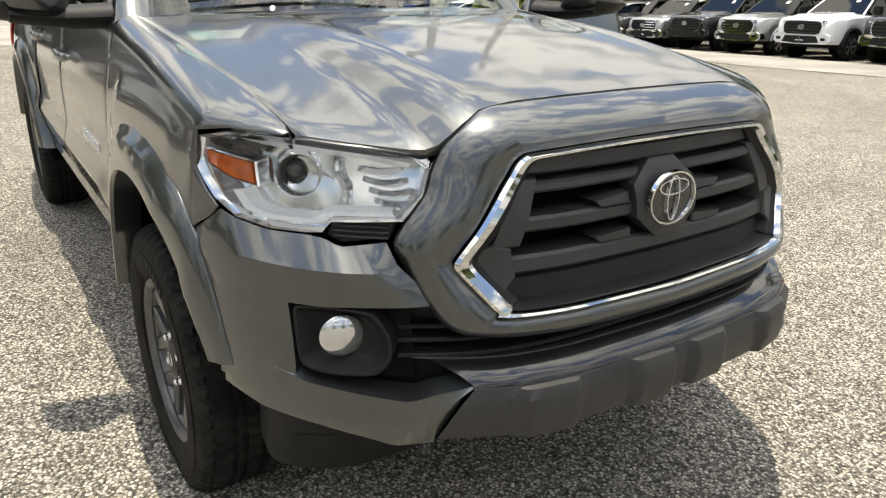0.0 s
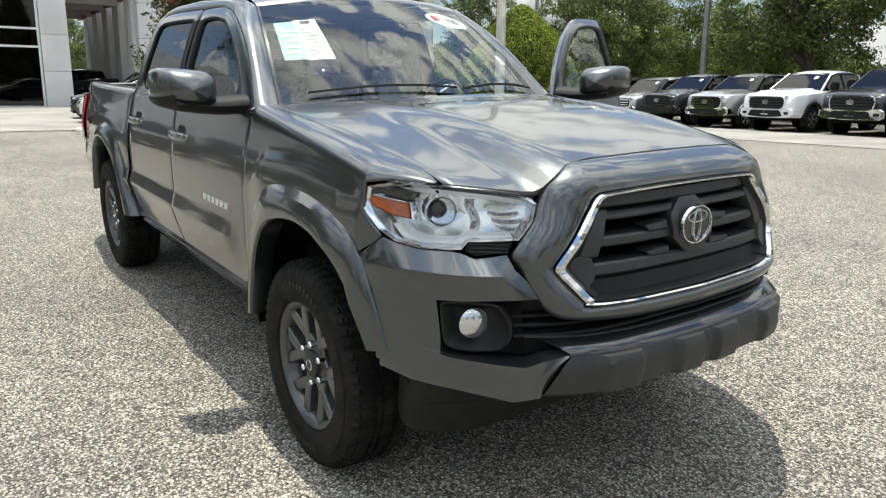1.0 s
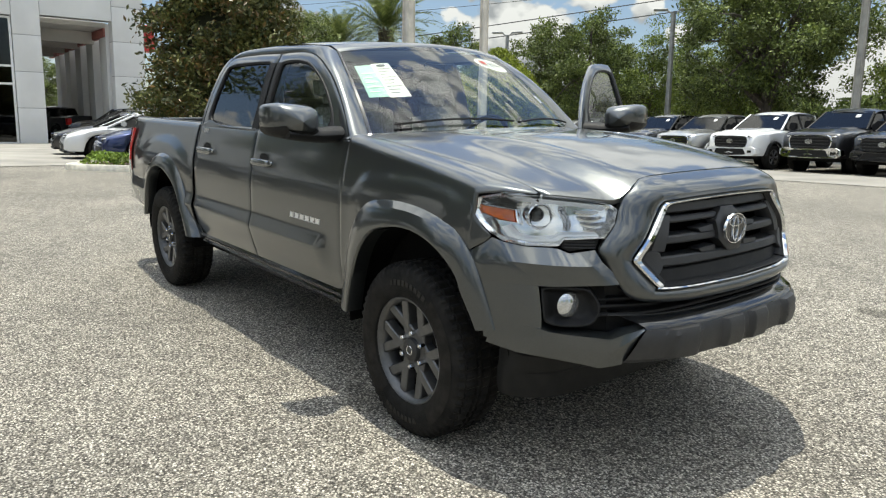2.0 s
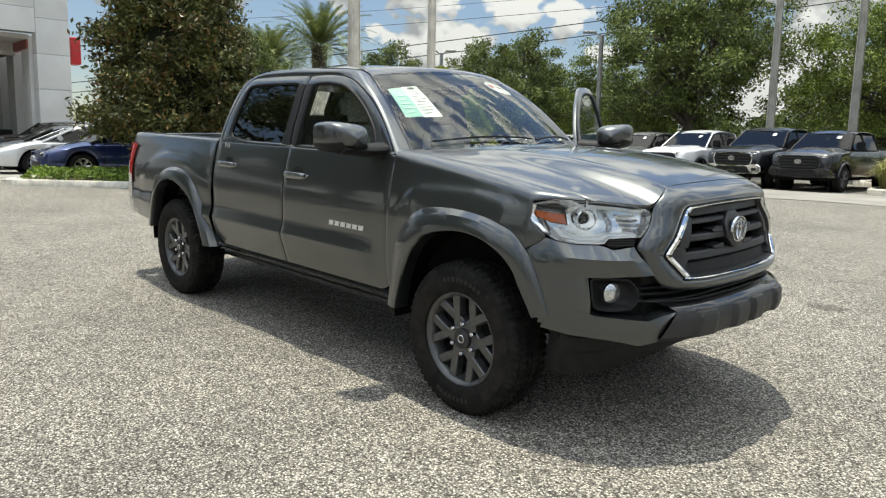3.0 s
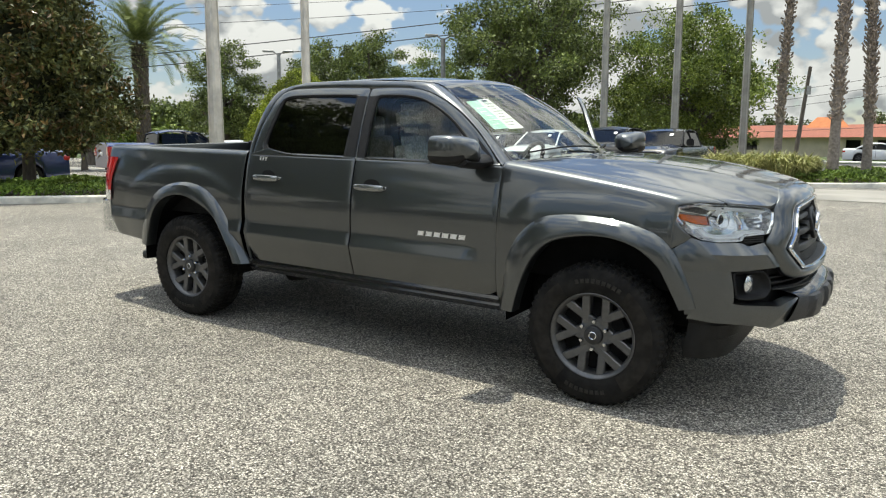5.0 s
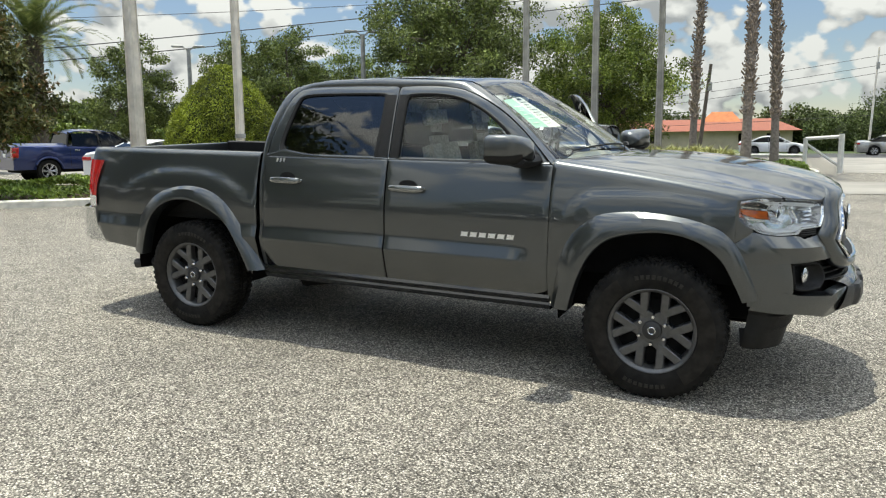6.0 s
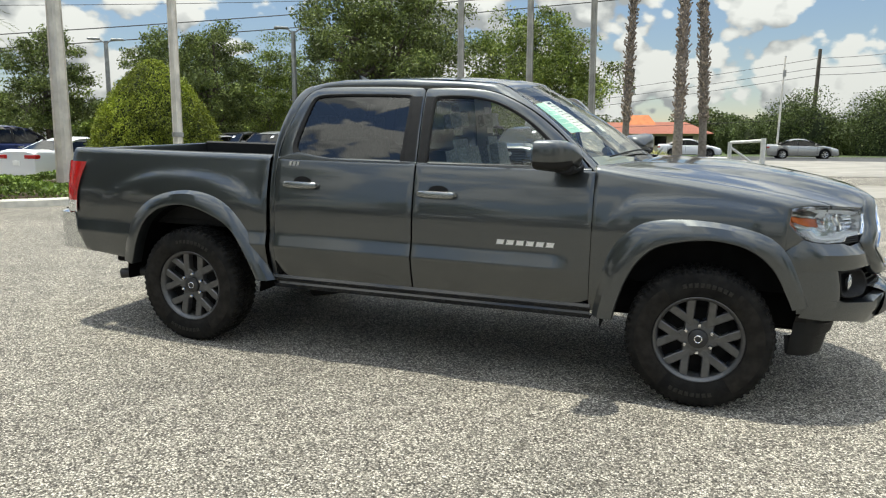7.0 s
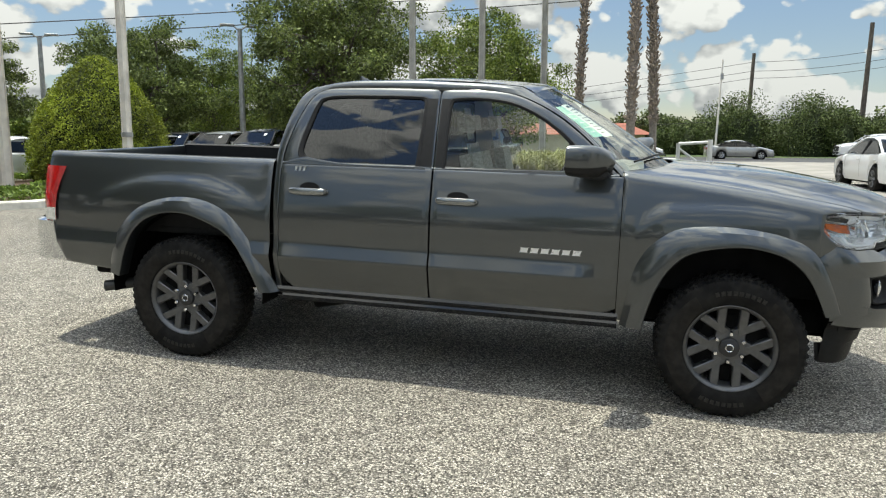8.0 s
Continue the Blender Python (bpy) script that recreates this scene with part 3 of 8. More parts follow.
def long_bar(name, y0, y1, z_of, h, mat, out, depth, parent=truck, label="", lip=.006, n=40):
    """A cross bar of height h along the nose with rounded front edges; z_of(y) is its middle."""
    rows = []
    for y in np.linspace(y0, y1, n):
        z = z_of(y)
        rows.append([nose(y, z + h / 2, out - depth), nose(y, z + h / 2, out - lip), nose(y, z + h / 2 - lip, out),
                     nose(y, z - h / 2 + lip, out), nose(y, z - h / 2, out - lip), nose(y, z - h / 2, out - depth)])
    v, f = grid(rows)
    f = f + [tuple(range(6)), tuple(range(len(v) - 1, len(v) - 7, -1))]
    return mesh_object(name, v, f, mat, parent, label, sharp=30)


# grille: three wide bars, a heavier outer frame and the mesh of louvres behind
def build_grille():
    long_bar("grille_bar", -.37, .37, lambda y: 1.058, .040, DARKPLASTIC, .0, .06)
    long_bar("grille_bar", -.375, .375, lambda y: 1.016, .022, DARKPLASTIC, .006, .07)
    long_bar("grille_bar", -.44, .44, lambda y: .945, .030, DARKPLASTIC, .002, .07)
    long_bar("grille_bar", -.43, .43, lambda y: .868, .036, DARKPLASTIC, .004, .07)
    long_bar("grille_lower_panel", -.41, .41, lambda y: .812, .062, BLACK, -.014, .05)
    for s in (-1, 1):
        nose_bar("grille_side_block", [(s * .385, 1.035), (s * .330, 1.035), (s * .385, .905), (s * .445, .905)], DARKPLASTIC, .008, .07)
        nose_bar("grille_side_block", [(s * .478, .905), (s * .44, .915), (s * .405, .905), (s * .40, .85), (s * .43, .82), (s * .455, .83)], DARKPLASTIC, .012, .07)
        nose_bar("grille_hump", [(s * .10, .960), (s * .185, .960), (s * .20, .975), (s * .10, .983)], DARKPLASTIC, .004, .05)
        nose_bar("grille_hump", [(s * .10, .886), (s * .19, .886), (s * .205, .899), (s * .10, .906)], DARKPLASTIC, .004, .05)


build_grille()


def build_emblem():
    """A dark oval disc with a bright ring and plain bright bars, unlettered."""
    oval = [(.102 * math.cos(a), .962 + .090 * math.sin(a)) for a in np.linspace(0, 2 * math.pi, 9)[:-1] + math.pi / 8]
    emblem = nose_bar("emblem", oval, DARKPLASTIC, .020, .05, n=4)
    base = nose(0, .962, .024)

    def ellipse_ring(name, ry, rz, w, h, mat, cy=0.0, cz=0.0, turn=0.0):
        rows = []
        for k in range(49):
            a = 2 * math.pi * k / 48
            row = []
            for d, o in ((0, 0), (.25, h), (.75, h), (1, 0)):
                y, z = (ry - w * d) * math.cos(a), (rz - w * d) * math.sin(a)
                row.append(Vector((base.x + o, base.y + cy + y, base.z + cz + z)))
            rows.append(row)
        v, f = grid(rows)
        return mesh_object(name, v, f, mat, emblem, sharp=40)

    ellipse_ring("outer_ring", .074, .062, .008, .009, CHROME)
    v, f = fan([(base.x + .002, .068 * math.cos(a), base.z + .056 * math.sin(a)) for a in np.linspace(0, 2 * math.pi, 33)[:-1]])
    mesh_object("disc", v, f, GLOSSBLACK, emblem)
    ellipse_ring("upright_oval", .021, .053, .007, .009, CHROME)
    ellipse_ring("level_oval", .048, .020, .006, .008, CHROME, cz=.026)


build_emblem()


# headlamps
LAMP = [(.866, 1.087), (.82, 1.108), (.738, 1.106), (.633, 1.095), (.549, 1.078), (.529, 1.060), (.548, 1.010), (.588, .960),
        (.700, .952), (.714, .930), (.735, .927), (.792, .925), (.832, .936), (.855, .965), (.868, 1.005), (.873, 1.045)]


def lamp_patch(s, pts, out, dense_n=5, hub=None):
    loop = dense([(s * y, z) for y, z in pts], dense_n)
    c = np.array(hub if hub else (s * .70, 1.02)) if hub is None or s < 0 else np.array((-hub[0], hub[1]))
    rings = [[nose(c[0] + (y - c[0]) * k, c[1] + (z - c[1]) * k, out) for y, z in loop] for k in (0.01, .35, .7, 1.0)]
    v, f = grid(rings, closed=True)
    return v, [tuple(reversed(q)) for q in f] if s > 0 else f


def build_headlamp(s):
    lamp = mesh_object("headlamp", *lamp_patch(s, LAMP, -.055), LAMPGREY, truck, "clear headlamp with chrome reflectors and amber corner")
    # bright rim that follows the outline
    loop = dense([(s * y, z) for y, z in LAMP], 5)
    c = np.array((s * .70, 1.02))
    rows = [[nose(c[0] + (y - c[0]) * k, c[1] + (z - c[1]) * k, o) for y, z in loop] for k, o in ((1.0, .000), (.985, -.003), (.945, -.008), (.93, -.025), (.90, -.055))]
    v, f = grid(rows, closed=True)
    mesh_object("rim", v, f, LAMPCHROME, lamp, flip=s > 0)
    # wide bright guide along the lower edge and up the outer side
    low = [(.60, .964), (.70, .959), (.716, .939), (.79, .936), (.826, .948), (.838, .985)]
    up = [(.606, .975), (.712, .972), (.728, .956), (.787, .954), (.810, .964), (.820, .992)]
    a, b = resample(low, 24), resample(up, 24)
    rows = []
    for p, q in zip(a, b):
        rows.append([nose(s * p[0], p[1], -.020), nose(s * (p[0] * .75 + q[0] * .25), p[1] * .75 + q[1] * .25, -.008),
                     nose(s * (p[0] * .25 + q[0] * .75), p[1] * .25 + q[1] * .75, -.012), nose(s * q[0], q[1], -.045)])
    v, f = grid(rows)
    mesh_object("light_guide", v, f, DAYLAMP, lamp, flip=s < 0)
    upper_a, upper_b = resample([(.56, 1.066), (.64, 1.082), (.74, 1.093), (.815, 1.094)], 16), resample([(.57, 1.048), (.64, 1.062), (.74, 1.073), (.80, 1.076)], 16)
    rows = [[nose(s * p[0], p[1], -.012), nose(s * q[0], q[1], -.05)] for p, q in zip(upper_a, upper_b)]
    v, f = grid(rows)
    mesh_object("upper_guide", v, f, DAYLAMP, lamp, flip=s > 0)
    dark = [(.858, 1.078), (.815, 1.092), (.790, 1.074), (.800, 1.056), (.850, 1.069)]
    loop = dense([(s * y, z) for y, z in dark], 4)
    rings = [[nose(.825 * s + (y - .825 * s) * k, 1.075 + (z - 1.075) * k, o) for y, z in loop] for k, o in ((.01, -.014), (.92, -.014), (1, -.04))]
    v, f = grid(rings, closed=True)
    mesh_object("corner_shade", v, f, GLOSSBLACK, lamp, flip=s > 0)
    # projector: ring, bezel and a clear ball
    p = nose(s * .757, 1.026, -.064)
    n = (nose(s * .757, 1.028, 1) - nose(s * .757, 1.028, 0)).normalized()
    n = (n * .5 + Vector((1, 0, 0)) * .5).normalized()
    turn = n.to_track_quat("X", "Z").to_matrix().to_4x4()
    m = Matrix.Translation(p) @ turn
    for name, prof, mat in (("projector_ring", [(-.02, .052), (.030, .049), (.034, .044), (.026, .039), (-.01, .036)], LAMPCHROME),
                            ("projector_bezel", [(.004, .040), (.002, .030), (-.01, .029)], DARKPLASTIC),
                            ("projector_lens", [(-.004, .031), (.008, .028), (.017, .020), (.022, .010), (.0235, .0005)], GLOSSBLACK)):
        v, f = lathe(prof, 32, "x")
        ob = mesh_object(name, v, f, mat, lamp)
        ob.matrix_basis = m
    # high beam: a faceted bowl with bright steps
    for k in range(4):
        y0 = .655 - .006 * k
        z = 1.046 - k * .020
        rows = [[nose(s * (y0 - t * .075), z + .0035, -.058 + .030 * math.sin(math.pi * t)), nose(s * (y0 - t * .075), z - .003, -.040 + .030 * math.sin(math.pi * t)),
                 nose(s * (y0 - t * .075), z - .0066, -.062 + .02 * math.sin(math.pi * t))] for t in np.linspace(0, 1, 10)]
        v, f = grid(rows)
        mesh_object("reflector_step", v, f, LAMPCHROME, lamp, flip=s > 0)
    rows = [[nose(s * (.700 - .03 * t + .004 * math.sin(k)), 1.064 - .085 * k / 7, -.065 + .03 * math.sin(math.pi * t)) for t in np.linspace(0, 1, 7)] for k in range(8)]
    v, f = grid(rows)
    mesh_object("reflector_bowl", v, f, LAMPCHROME, lamp, flip=s < 0, sharp=10)
    amber = [(.862, 1.060), (.800, 1.048), (.802, 1.003), (.835, 1.010), (.862, 1.032)]
    loop = dense([(s * y, z) for y, z in amber], 4)
    rings = [[nose(.834 * s + (y - .834 * s) * k, 1.031 + (z - 1.031) * k, o) for y, z in loop] for k, o in ((.01, -.011), (.9, -.013), (1, -.04))]
    v, f = grid(rings, closed=True)
    mesh_object("amber_reflector", v, f, AMBER, lamp, "orange corner reflector", flip=s > 0)
    rings = [[nose(.834 * s + (y - .834 * s) * k, 1.031 + (z - 1.031) * k, o) for y, z in loop] for k, o in ((1.0, -.030), (1.03, -.012), (1.12, -.014), (1.16, -.05))]
    v, f = grid(rings, closed=True)
    mesh_object("amber_bezel", v, f, LAMPCHROME, lamp, "chrome edge round the amber reflector", flip=s > 0)
    mesh_object("lens", *lamp_patch(s, LAMP, .002), CLEAR, lamp, "clear lens cover").visible_shadow = False
    vent = [(.703, .950), (.600, .956), (.612, .924), (.690, .908), (.712, .922)]
    v = nose_bar("lamp_vent", [(s * y, z) for y, z in vent], BLACK, -.012, .03)
    for z in (.945, .934, .923):
        long_bar("vent_rib", s * .615, s * .70, lambda y, z=z: z, .004, DARKPLASTIC, -.006, .01, v, lip=.001, n=6)


both(build_headlamp)


# bumper cover
def nose_strip(pairs, s):
    """A sheet between an upper and a lower line on the nose; each line is (y, z, out)."""
    rows = []
    n = 30
    lines = [resample(l, n) for l in pairs]
    for l in lines:
        rows.append([nose(s * y, z, o) for y, z, o in l])
    v, f = grid(rows)
    return v, [tuple(reversed(q)) for q in f] if s > 0 else f


def build_bumper(s):
    top = [(.893, .866, -.002), (.876, .902, 0), (.852, .946, 0), (.832, .932, 0), (.792, .921, 0), (.735, .922, 0), (.712, .918, 0), (.690, .903, 0), (.618, .918, 0)]
    crease = [(.884, .82, .006), (.878, .858, .012), (.86, .868, .022), (.82, .870, .034), (.77, .868, .040), (.72, .866, .040), (.68, .866, .040), (.63, .866, .034), (.602, .878, .012)]
    brow = [(.880, .79, .006), (.872, .805, .010), (.86, .812, .018), (.82, .815, .024), (.785, .814, .026), (.72, .812, .026), (.68, .811, .026), (.62, .812, .022), (.572, .838, .008)]
    under = [(.876, .77, .006), (.868, .782, .008), (.86, .785, .015), (.82, .788, .020), (.785, .787, .022), (.72, .789, .022), (.68, .793, .020), (.60, .796, .014), (.552, .798, .004)]
    sheets = [nose_strip([top, crease, brow, under], s)]
    back = [(a, b, o - .05) for a, b, o in under]
    sheets.append(nose_strip([under, back], s))
    # outer cheek, beside the fog lamp
    col = []
    for k in np.linspace(0, 1, 12):
        col.append([(y, float(np.interp(y, (.785, .82, .86, .868, .876), (.787, .788, .785, .782, .77))) * (1 - k) + .565 * k, o) for y, o in ((.876, .006), (.868, .008), (.85, .016), (.82, .020), (.785, .022), (.772, .016), (.770, -.02))])
    rows = [[nose(s * y, z, o) for y, z, o in r] for r in col]
    v, f = grid(rows)
    sheets.append((v, [tuple(reversed(q)) for q in f] if s > 0 else f))
    # lower lip with its pointed inner end
    a = [(.775, .650, -.02), (.745, .632, -.02), (.66, .625, -.02), (.60, .618, -.02), (.565, .640, -.01), (.50, .655, -.01)]
    b = [(.800, .640, .022), (.757, .622, .024), (.66, .612, .030), (.60, .606, .034), (.560, .625, .034), (.488, .648, .032)]
    c = [(.868, .575, .012), (.80, .575, .024), (.70, .572, .034), (.64, .565, .040), (.585, .57, .044), (.515, .628, .040)]
    d = [(.872, .545, .006), (.82, .530, .018), (.74, .520, .022), (.67, .506, .026), (.618, .492, .032), (.560, .510, .034)]
    e = [(.868, .540, -.03), (.82, .528, -.03), (.74, .512, -.03), (.67, .498, -.03), (.618, .486, -.02), (.565, .504, -.01)]
    sheets.append(nose_strip([a, b, c, d, e], s))
    v, f = merge(*sheets)
    mesh_object("bumper_cover", v, f, PAINT, truck, weld=.0006, sharp=32)
    # black tray under the cover and the air dam that hangs behind it
    lip = [(.868, .545, -.03), (.82, .530, -.03), (.74, .514, -.03), (.67, .500, -.03), (.60, .500, -.02), (.50, .512, -.02), (.3, .512, -.02), (0, .512, -.02)]
    front = [nose(s * y, z, o) for y, z, o in resample(lip, 40)]
    plan = resample([(.465, .800), (.53, .806), (.585, .792), (.63, .75), (.68, .66), (.70, .5), (.715, .25), (.72, 0)], 40, True)

    def dam_row(z, back, shrink=0.0):
        return [Vector((x - back * min(1, max(0, (x - .42) / .15)), s * (y - shrink), z)) for x, y in plan]

    def foot(k):
        return [Vector((p.x, p.y, p.z + k * max(0, (.60 - abs(p.y)) / .60))) for p in dam_row(.318, .052, .012)]
    rows = [front, dam_row(.505, -.012), dam_row(.495, 0), dam_row(.44, .014), dam_row(.425, .030), dam_row(.365, .042), foot(.02), dam_row(.325, .085, .02), dam_row(.42, .12, .03)]
    v, f = grid(rows)
    mesh_object("air_dam", v, f, DAM, truck, "black plastic air dam under the bumper", sharp=28, flip=s > 0)
    # fog lamp pod
    pod = [(.770, .765), (.762, .783), (.715, .789), (.660, .786), (.642, .772), (.626, .735), (.628, .690), (.648, .655), (.672, .645), (.725, .640), (.760, .648), (.770, .675)]
    loop = resample([(s * y, z) for y, z in pod], 48, True, closed=True)
    v, f = grid([[nose(s * y, z, -.04) for y in (.60, .68, .75, .80)] for z in (.80, .70, .62)])
    mesh_object("pod_backing", v, f, UNDER, truck)
    cy, cz = s * .705, .715
    rings = [[nose(cy + (y - cy) * k, cz + (z - cz) * k, o) for y, z in loop] for k, o in ((1.0, -.03), (.985, .006), (.96, .014), (.90, .014), (.84, .004), (.74, -.014), (.62, -.026), (.50, -.03), (.01, -.035))]
    v, f = grid(rings, closed=True)
    fog = mesh_object("fog_lamp", v, f, BLACK, truck, "round clear fog lamp in a black pod", flip=s > 0)
    p = nose(s * .713, .718, -.020)
    n = (nose(s * .713, .718, 1) - nose(s * .713, .718, 0)).normalized()
    n = (n * .35 + Vector((1, 0, 0)) * .65).normalized()
    mm = Matrix.Translation(p) @ n.to_track_quat("X", "Z").to_matrix().to_4x4()
    for name, prof, mat in (("reflector", [(.012, .044), (-.002, .034), (-.010, .014), (-.012, .0005)], LAMPCHROME), ("bulb_shield", [(-.01, .008), (.006, .010), (.008, .0005)], LAMPGREY),
                            ("fog_lens", [(.025, .0005), (.022, .024), (.014, .042), (.010, .046)], FOGLENS)):
        v, f = lathe(prof, 28, "x")
        mesh_object(name, v, f, mat, fog).matrix_basis = mm


both(build_bumper)


def build_lower_front():
    """The black intake with its ledge, and the skid bar with raised pads."""
    rows = []
    for z, o in ((.80, -.055), (.72, -.075), (.66, -.075), (.60, -.06), (.56, -.06)):
        rows.append([nose(y, z, o) for y in np.linspace(-.66, .66, 50)])
    v, f = grid(rows)
    mesh_object("lower_intake", v, f, BLACK, truck)
    for z, o in ((.752, -.040), (.728, -.030), (.700, -.020)):
        long_bar("intake_rib", -.625, .625, lambda y, z=z: z - .02 * (abs(y) / .62) ** 2, .010, BLACK, o, .05, n=50, lip=.003)
    long_bar("intake_rib", -.60, .60, lambda y: .682, .004, DARKPLASTIC, -.012, .02, n=50, lip=.001)
    # sloping ledge down to the skid bar
    rows = []
    for z, o, w in ((.690, -.045, .60), (.676, -.005, .56), (.662, .020, .52), (.648, .036, .50), (.640, .038, .50)):
        rows.append([nose(y, z, o) for y in np.linspace(-w, w, 50)])
    v, f = grid(rows)
    mesh_object("bumper_step", v, f, GLOSSBLACK, truck, sharp=40)
    rows = []
    ys = np.linspace(-1, 1, 181)
    prof = ((.648, .020, .49), (.640, .040, .498), (.620, .050, .515), (.570, .052, .54), (.530, .044, .555), (.510, .020, .565), (.505, -.05, .56))
    for z, o, w in prof:
        row = []
        for t in ys:
            y = t * w
            a = abs(y)
            pad = 0.0
            if .515 < z < .645:
                for c0, c1 in ((.02, .155), (.285, .425)):
                    pad = max(pad, min(1, max(0, min(a - c0, c1 - a)) / .018))
            row.append(nose(y, z, o + .018 * pad))
        rows.append(row)
    v, f = grid(rows)
    mesh_object("skid_bar", v, f, DARKPLASTIC, truck, "dark grey skid bar with raised pads", sharp=28)


build_lower_front()


# cab and doors
SILL = 0.505
GREEN = ((1.20, 1.25, 1.30, 1.45, 1.60, 1.68, 1.72), (.822, .818, .805, .757, .702, .664, .640))


def cabin(x, z, out=0.0, s=-1):
    w = float(np.interp(z, *GREEN))
    w -= .05 * max(0, (x + 1.15) / .5) ** 2 * max(0, z - 1.25) * 2
    return Vector((x, s * (w + out), z))


def belt(x):
    return 1.245


FRONT_DOOR = [(-1.650, 1.245), (-1.650, 1.50), (-1.650, 1.64), (-1.650, 1.676), (-1.642, 1.689), (-1.625, 1.693), (-1.50, 1.696), (-1.36, 1.692), (-1.22, 1.672), (-1.08, 1.618), (-.95, 1.545), (-.82, 1.447), (-.71, 1.345), (-.62, 1.245)]
FRONT_PANE = [(-1.585, 1.255), (-1.583, 1.46), (-1.580, 1.595), (-1.575, 1.622), (-1.555, 1.634), (-1.47, 1.640), (-1.36, 1.636), (-1.235, 1.616), (-1.11, 1.566), (-.99, 1.492), (-.90, 1.415), (-.845, 1.345), (-.82, 1.258)]
REAR_DOOR = [(-2.585, 1.245), (-2.555, 1.40), (-2.50, 1.545), (-2.44, 1.645), (-2.36, 1.688), (-2.20, 1.698), (-1.95, 1.700), (-1.80, 1.698), (-1.68, 1.695), (-1.663, 1.690), (-1.6555, 1.677), (-1.6555, 1.64), (-1.6555, 1.45), (-1.6555, 1.245)]
REAR_PANE = [(-2.44, 1.290), (-2.465, 1.335), (-2.425, 1.49), (-2.385, 1.605), (-2.345, 1.632), (-2.20, 1.642), (-1.95, 1.644), (-1.84, 1.643), (-1.765, 1.640), (-1.746, 1.628), (-1.743, 1.60), (-1.748, 1.45), (-1.762, 1.256)]


def door_shape(s, x0, x1, outline, pane, name, tint, low_front=None):
    """A door: lower skin, window frame with its rubber, and the pane, all under one part."""
    def low(x):
        z = SILL
        if low_front and x > x1 - .10:
            z = SILL + .03 * ((x - (x1 - .10)) / .10) ** 2.2
        if not low_front and x < x0 + .09:
            z = SILL + .10 * ((x0 + .09 - x) / .09) ** 2.0
        return z
    sheets = [side_sheet(x0 + (.003 if low_front else 0), x1 - (0 if low_front else .003), low, lambda x: 1.245, s)]
    n = 66
    o, p = resample(outline, n, True), resample(pane, n, True)
    rows = []
    for t, d in ((0, -.02), (0, .0), (.25, .006), (.72, .006), (.80, -.004)):
        rows.append([cabin(a[0] + (b[0] - a[0]) * t, a[1] + (b[1] - a[1]) * t, d, s) for a, b in zip(o, p)])
    v, f = grid(rows)
    sheets.append((v, f if s > 0 else [tuple(reversed(q)) for q in f]))
    # shoulder under the pane
    rows = []
    xs = np.linspace(min(q[0] for q in outline), max(q[0] for q in outline), 30)
    xs = np.clip(xs, x0, x1)
    for x in xs:
        rows.append([flank(x, 1.245, 0, s), cabin(x, 1.252, .002, s), cabin(x, 1.262, -.012, s)])
    v, f = grid(rows)
    sheets.append((v, f if s < 0 else [tuple(reversed(q)) for q in f]))
    if name == "rear_door":
        # skin below the rising end of the pane
        rows = []
        for x in np.linspace(-2.585, -1.70, 34):
            top = 1.250 + .040 * (x + 2.585) / .145 if x < -2.44 else 1.256 + .034 * max(0, (-2.12 - x) / .32) ** 1.8
            rows.append([flank(x, 1.243, .001, s), cabin(x, 1.250, .003, s), cabin(x, (top + 1.25) / 2 + .001, .005, s), cabin(x, top + .003, .006, s)])
        v, f = grid(rows)
        sheets.append((v, f if s < 0 else [tuple(reversed(q)) for q in f]))
    v, f = merge(*sheets)
    door = shell(mesh_object(name, v, f, PAINT, truck, weld=.0005, sharp=38), .005)
    lo, mid = resample(outline, n, True), resample(pane, n, True)
    rows = []
    for t, d in ((.72, .004), (.78, .010), (1.0, .004), (1.03, -.012)):
        rows.append([cabin(a[0] + (b[0] - a[0]) * t, a[1] + (b[1] - a[1]) * t, d, s) for a, b in zip(lo, mid)])
    v, f = grid(rows)
    mesh_object("window_rubber", v, f, BLACK, door, "black window surround", flip=s < 0)
    # bottom weather strip
    a, b = pane[0], pane[-1]
    rows = []
    for k in np.linspace(0, 1, 16):
        x, z = b[0] + (a[0] - b[0]) * k, b[1] + (a[1] - b[1]) * k
        if name == "rear_door":
            z = 1.256 + .034 * max(0, (-2.12 - x) / .32) ** 1.8
        rows.append([cabin(x, z + .004, -.002, s), cabin(x, z, .010, s), cabin(x, z - .012, .010, s), cabin(x, z - .016, -.004, s)])
    v, f = grid(rows)
    mesh_object("belt_strip", v, f, BELT, door, "thin bright strip under the window", flip=s > 0)
    loop = resample(pane, 48, True)
    if name == "rear_door":
        loop += [(x, 1.256 + .034 * max(0, (-2.12 - x) / .32) ** 1.8) for x in np.linspace(-1.79, -2.42, 12)]
    c = np.mean(np.array(loop), axis=0)
    rings = [[cabin(c[0] + (x - c[0]) * k, c[1] + (z - c[1]) * k, -.006, s) for x, z in loop] for k in (.01, .5, 1.0)]
    v, f = grid(rings, closed=True)
    mesh_object("window_pane", v, f, tint, door, "dark tinted window" if tint is PRIVACY else "", flip=s > 0).visible_shadow = tint is PRIVACY
    return door


def pillar_trim(door, x0, x1, s):
    v, f = grid([[cabin(x, z, .0085, s) for x in (x0, (x0 + x1) / 2, x1)] for z in np.linspace(1.262, 1.645, 8)])
    mesh_object("pillar_trim", v, f, BLACK, door, "black pillar trim", flip=s > 0)


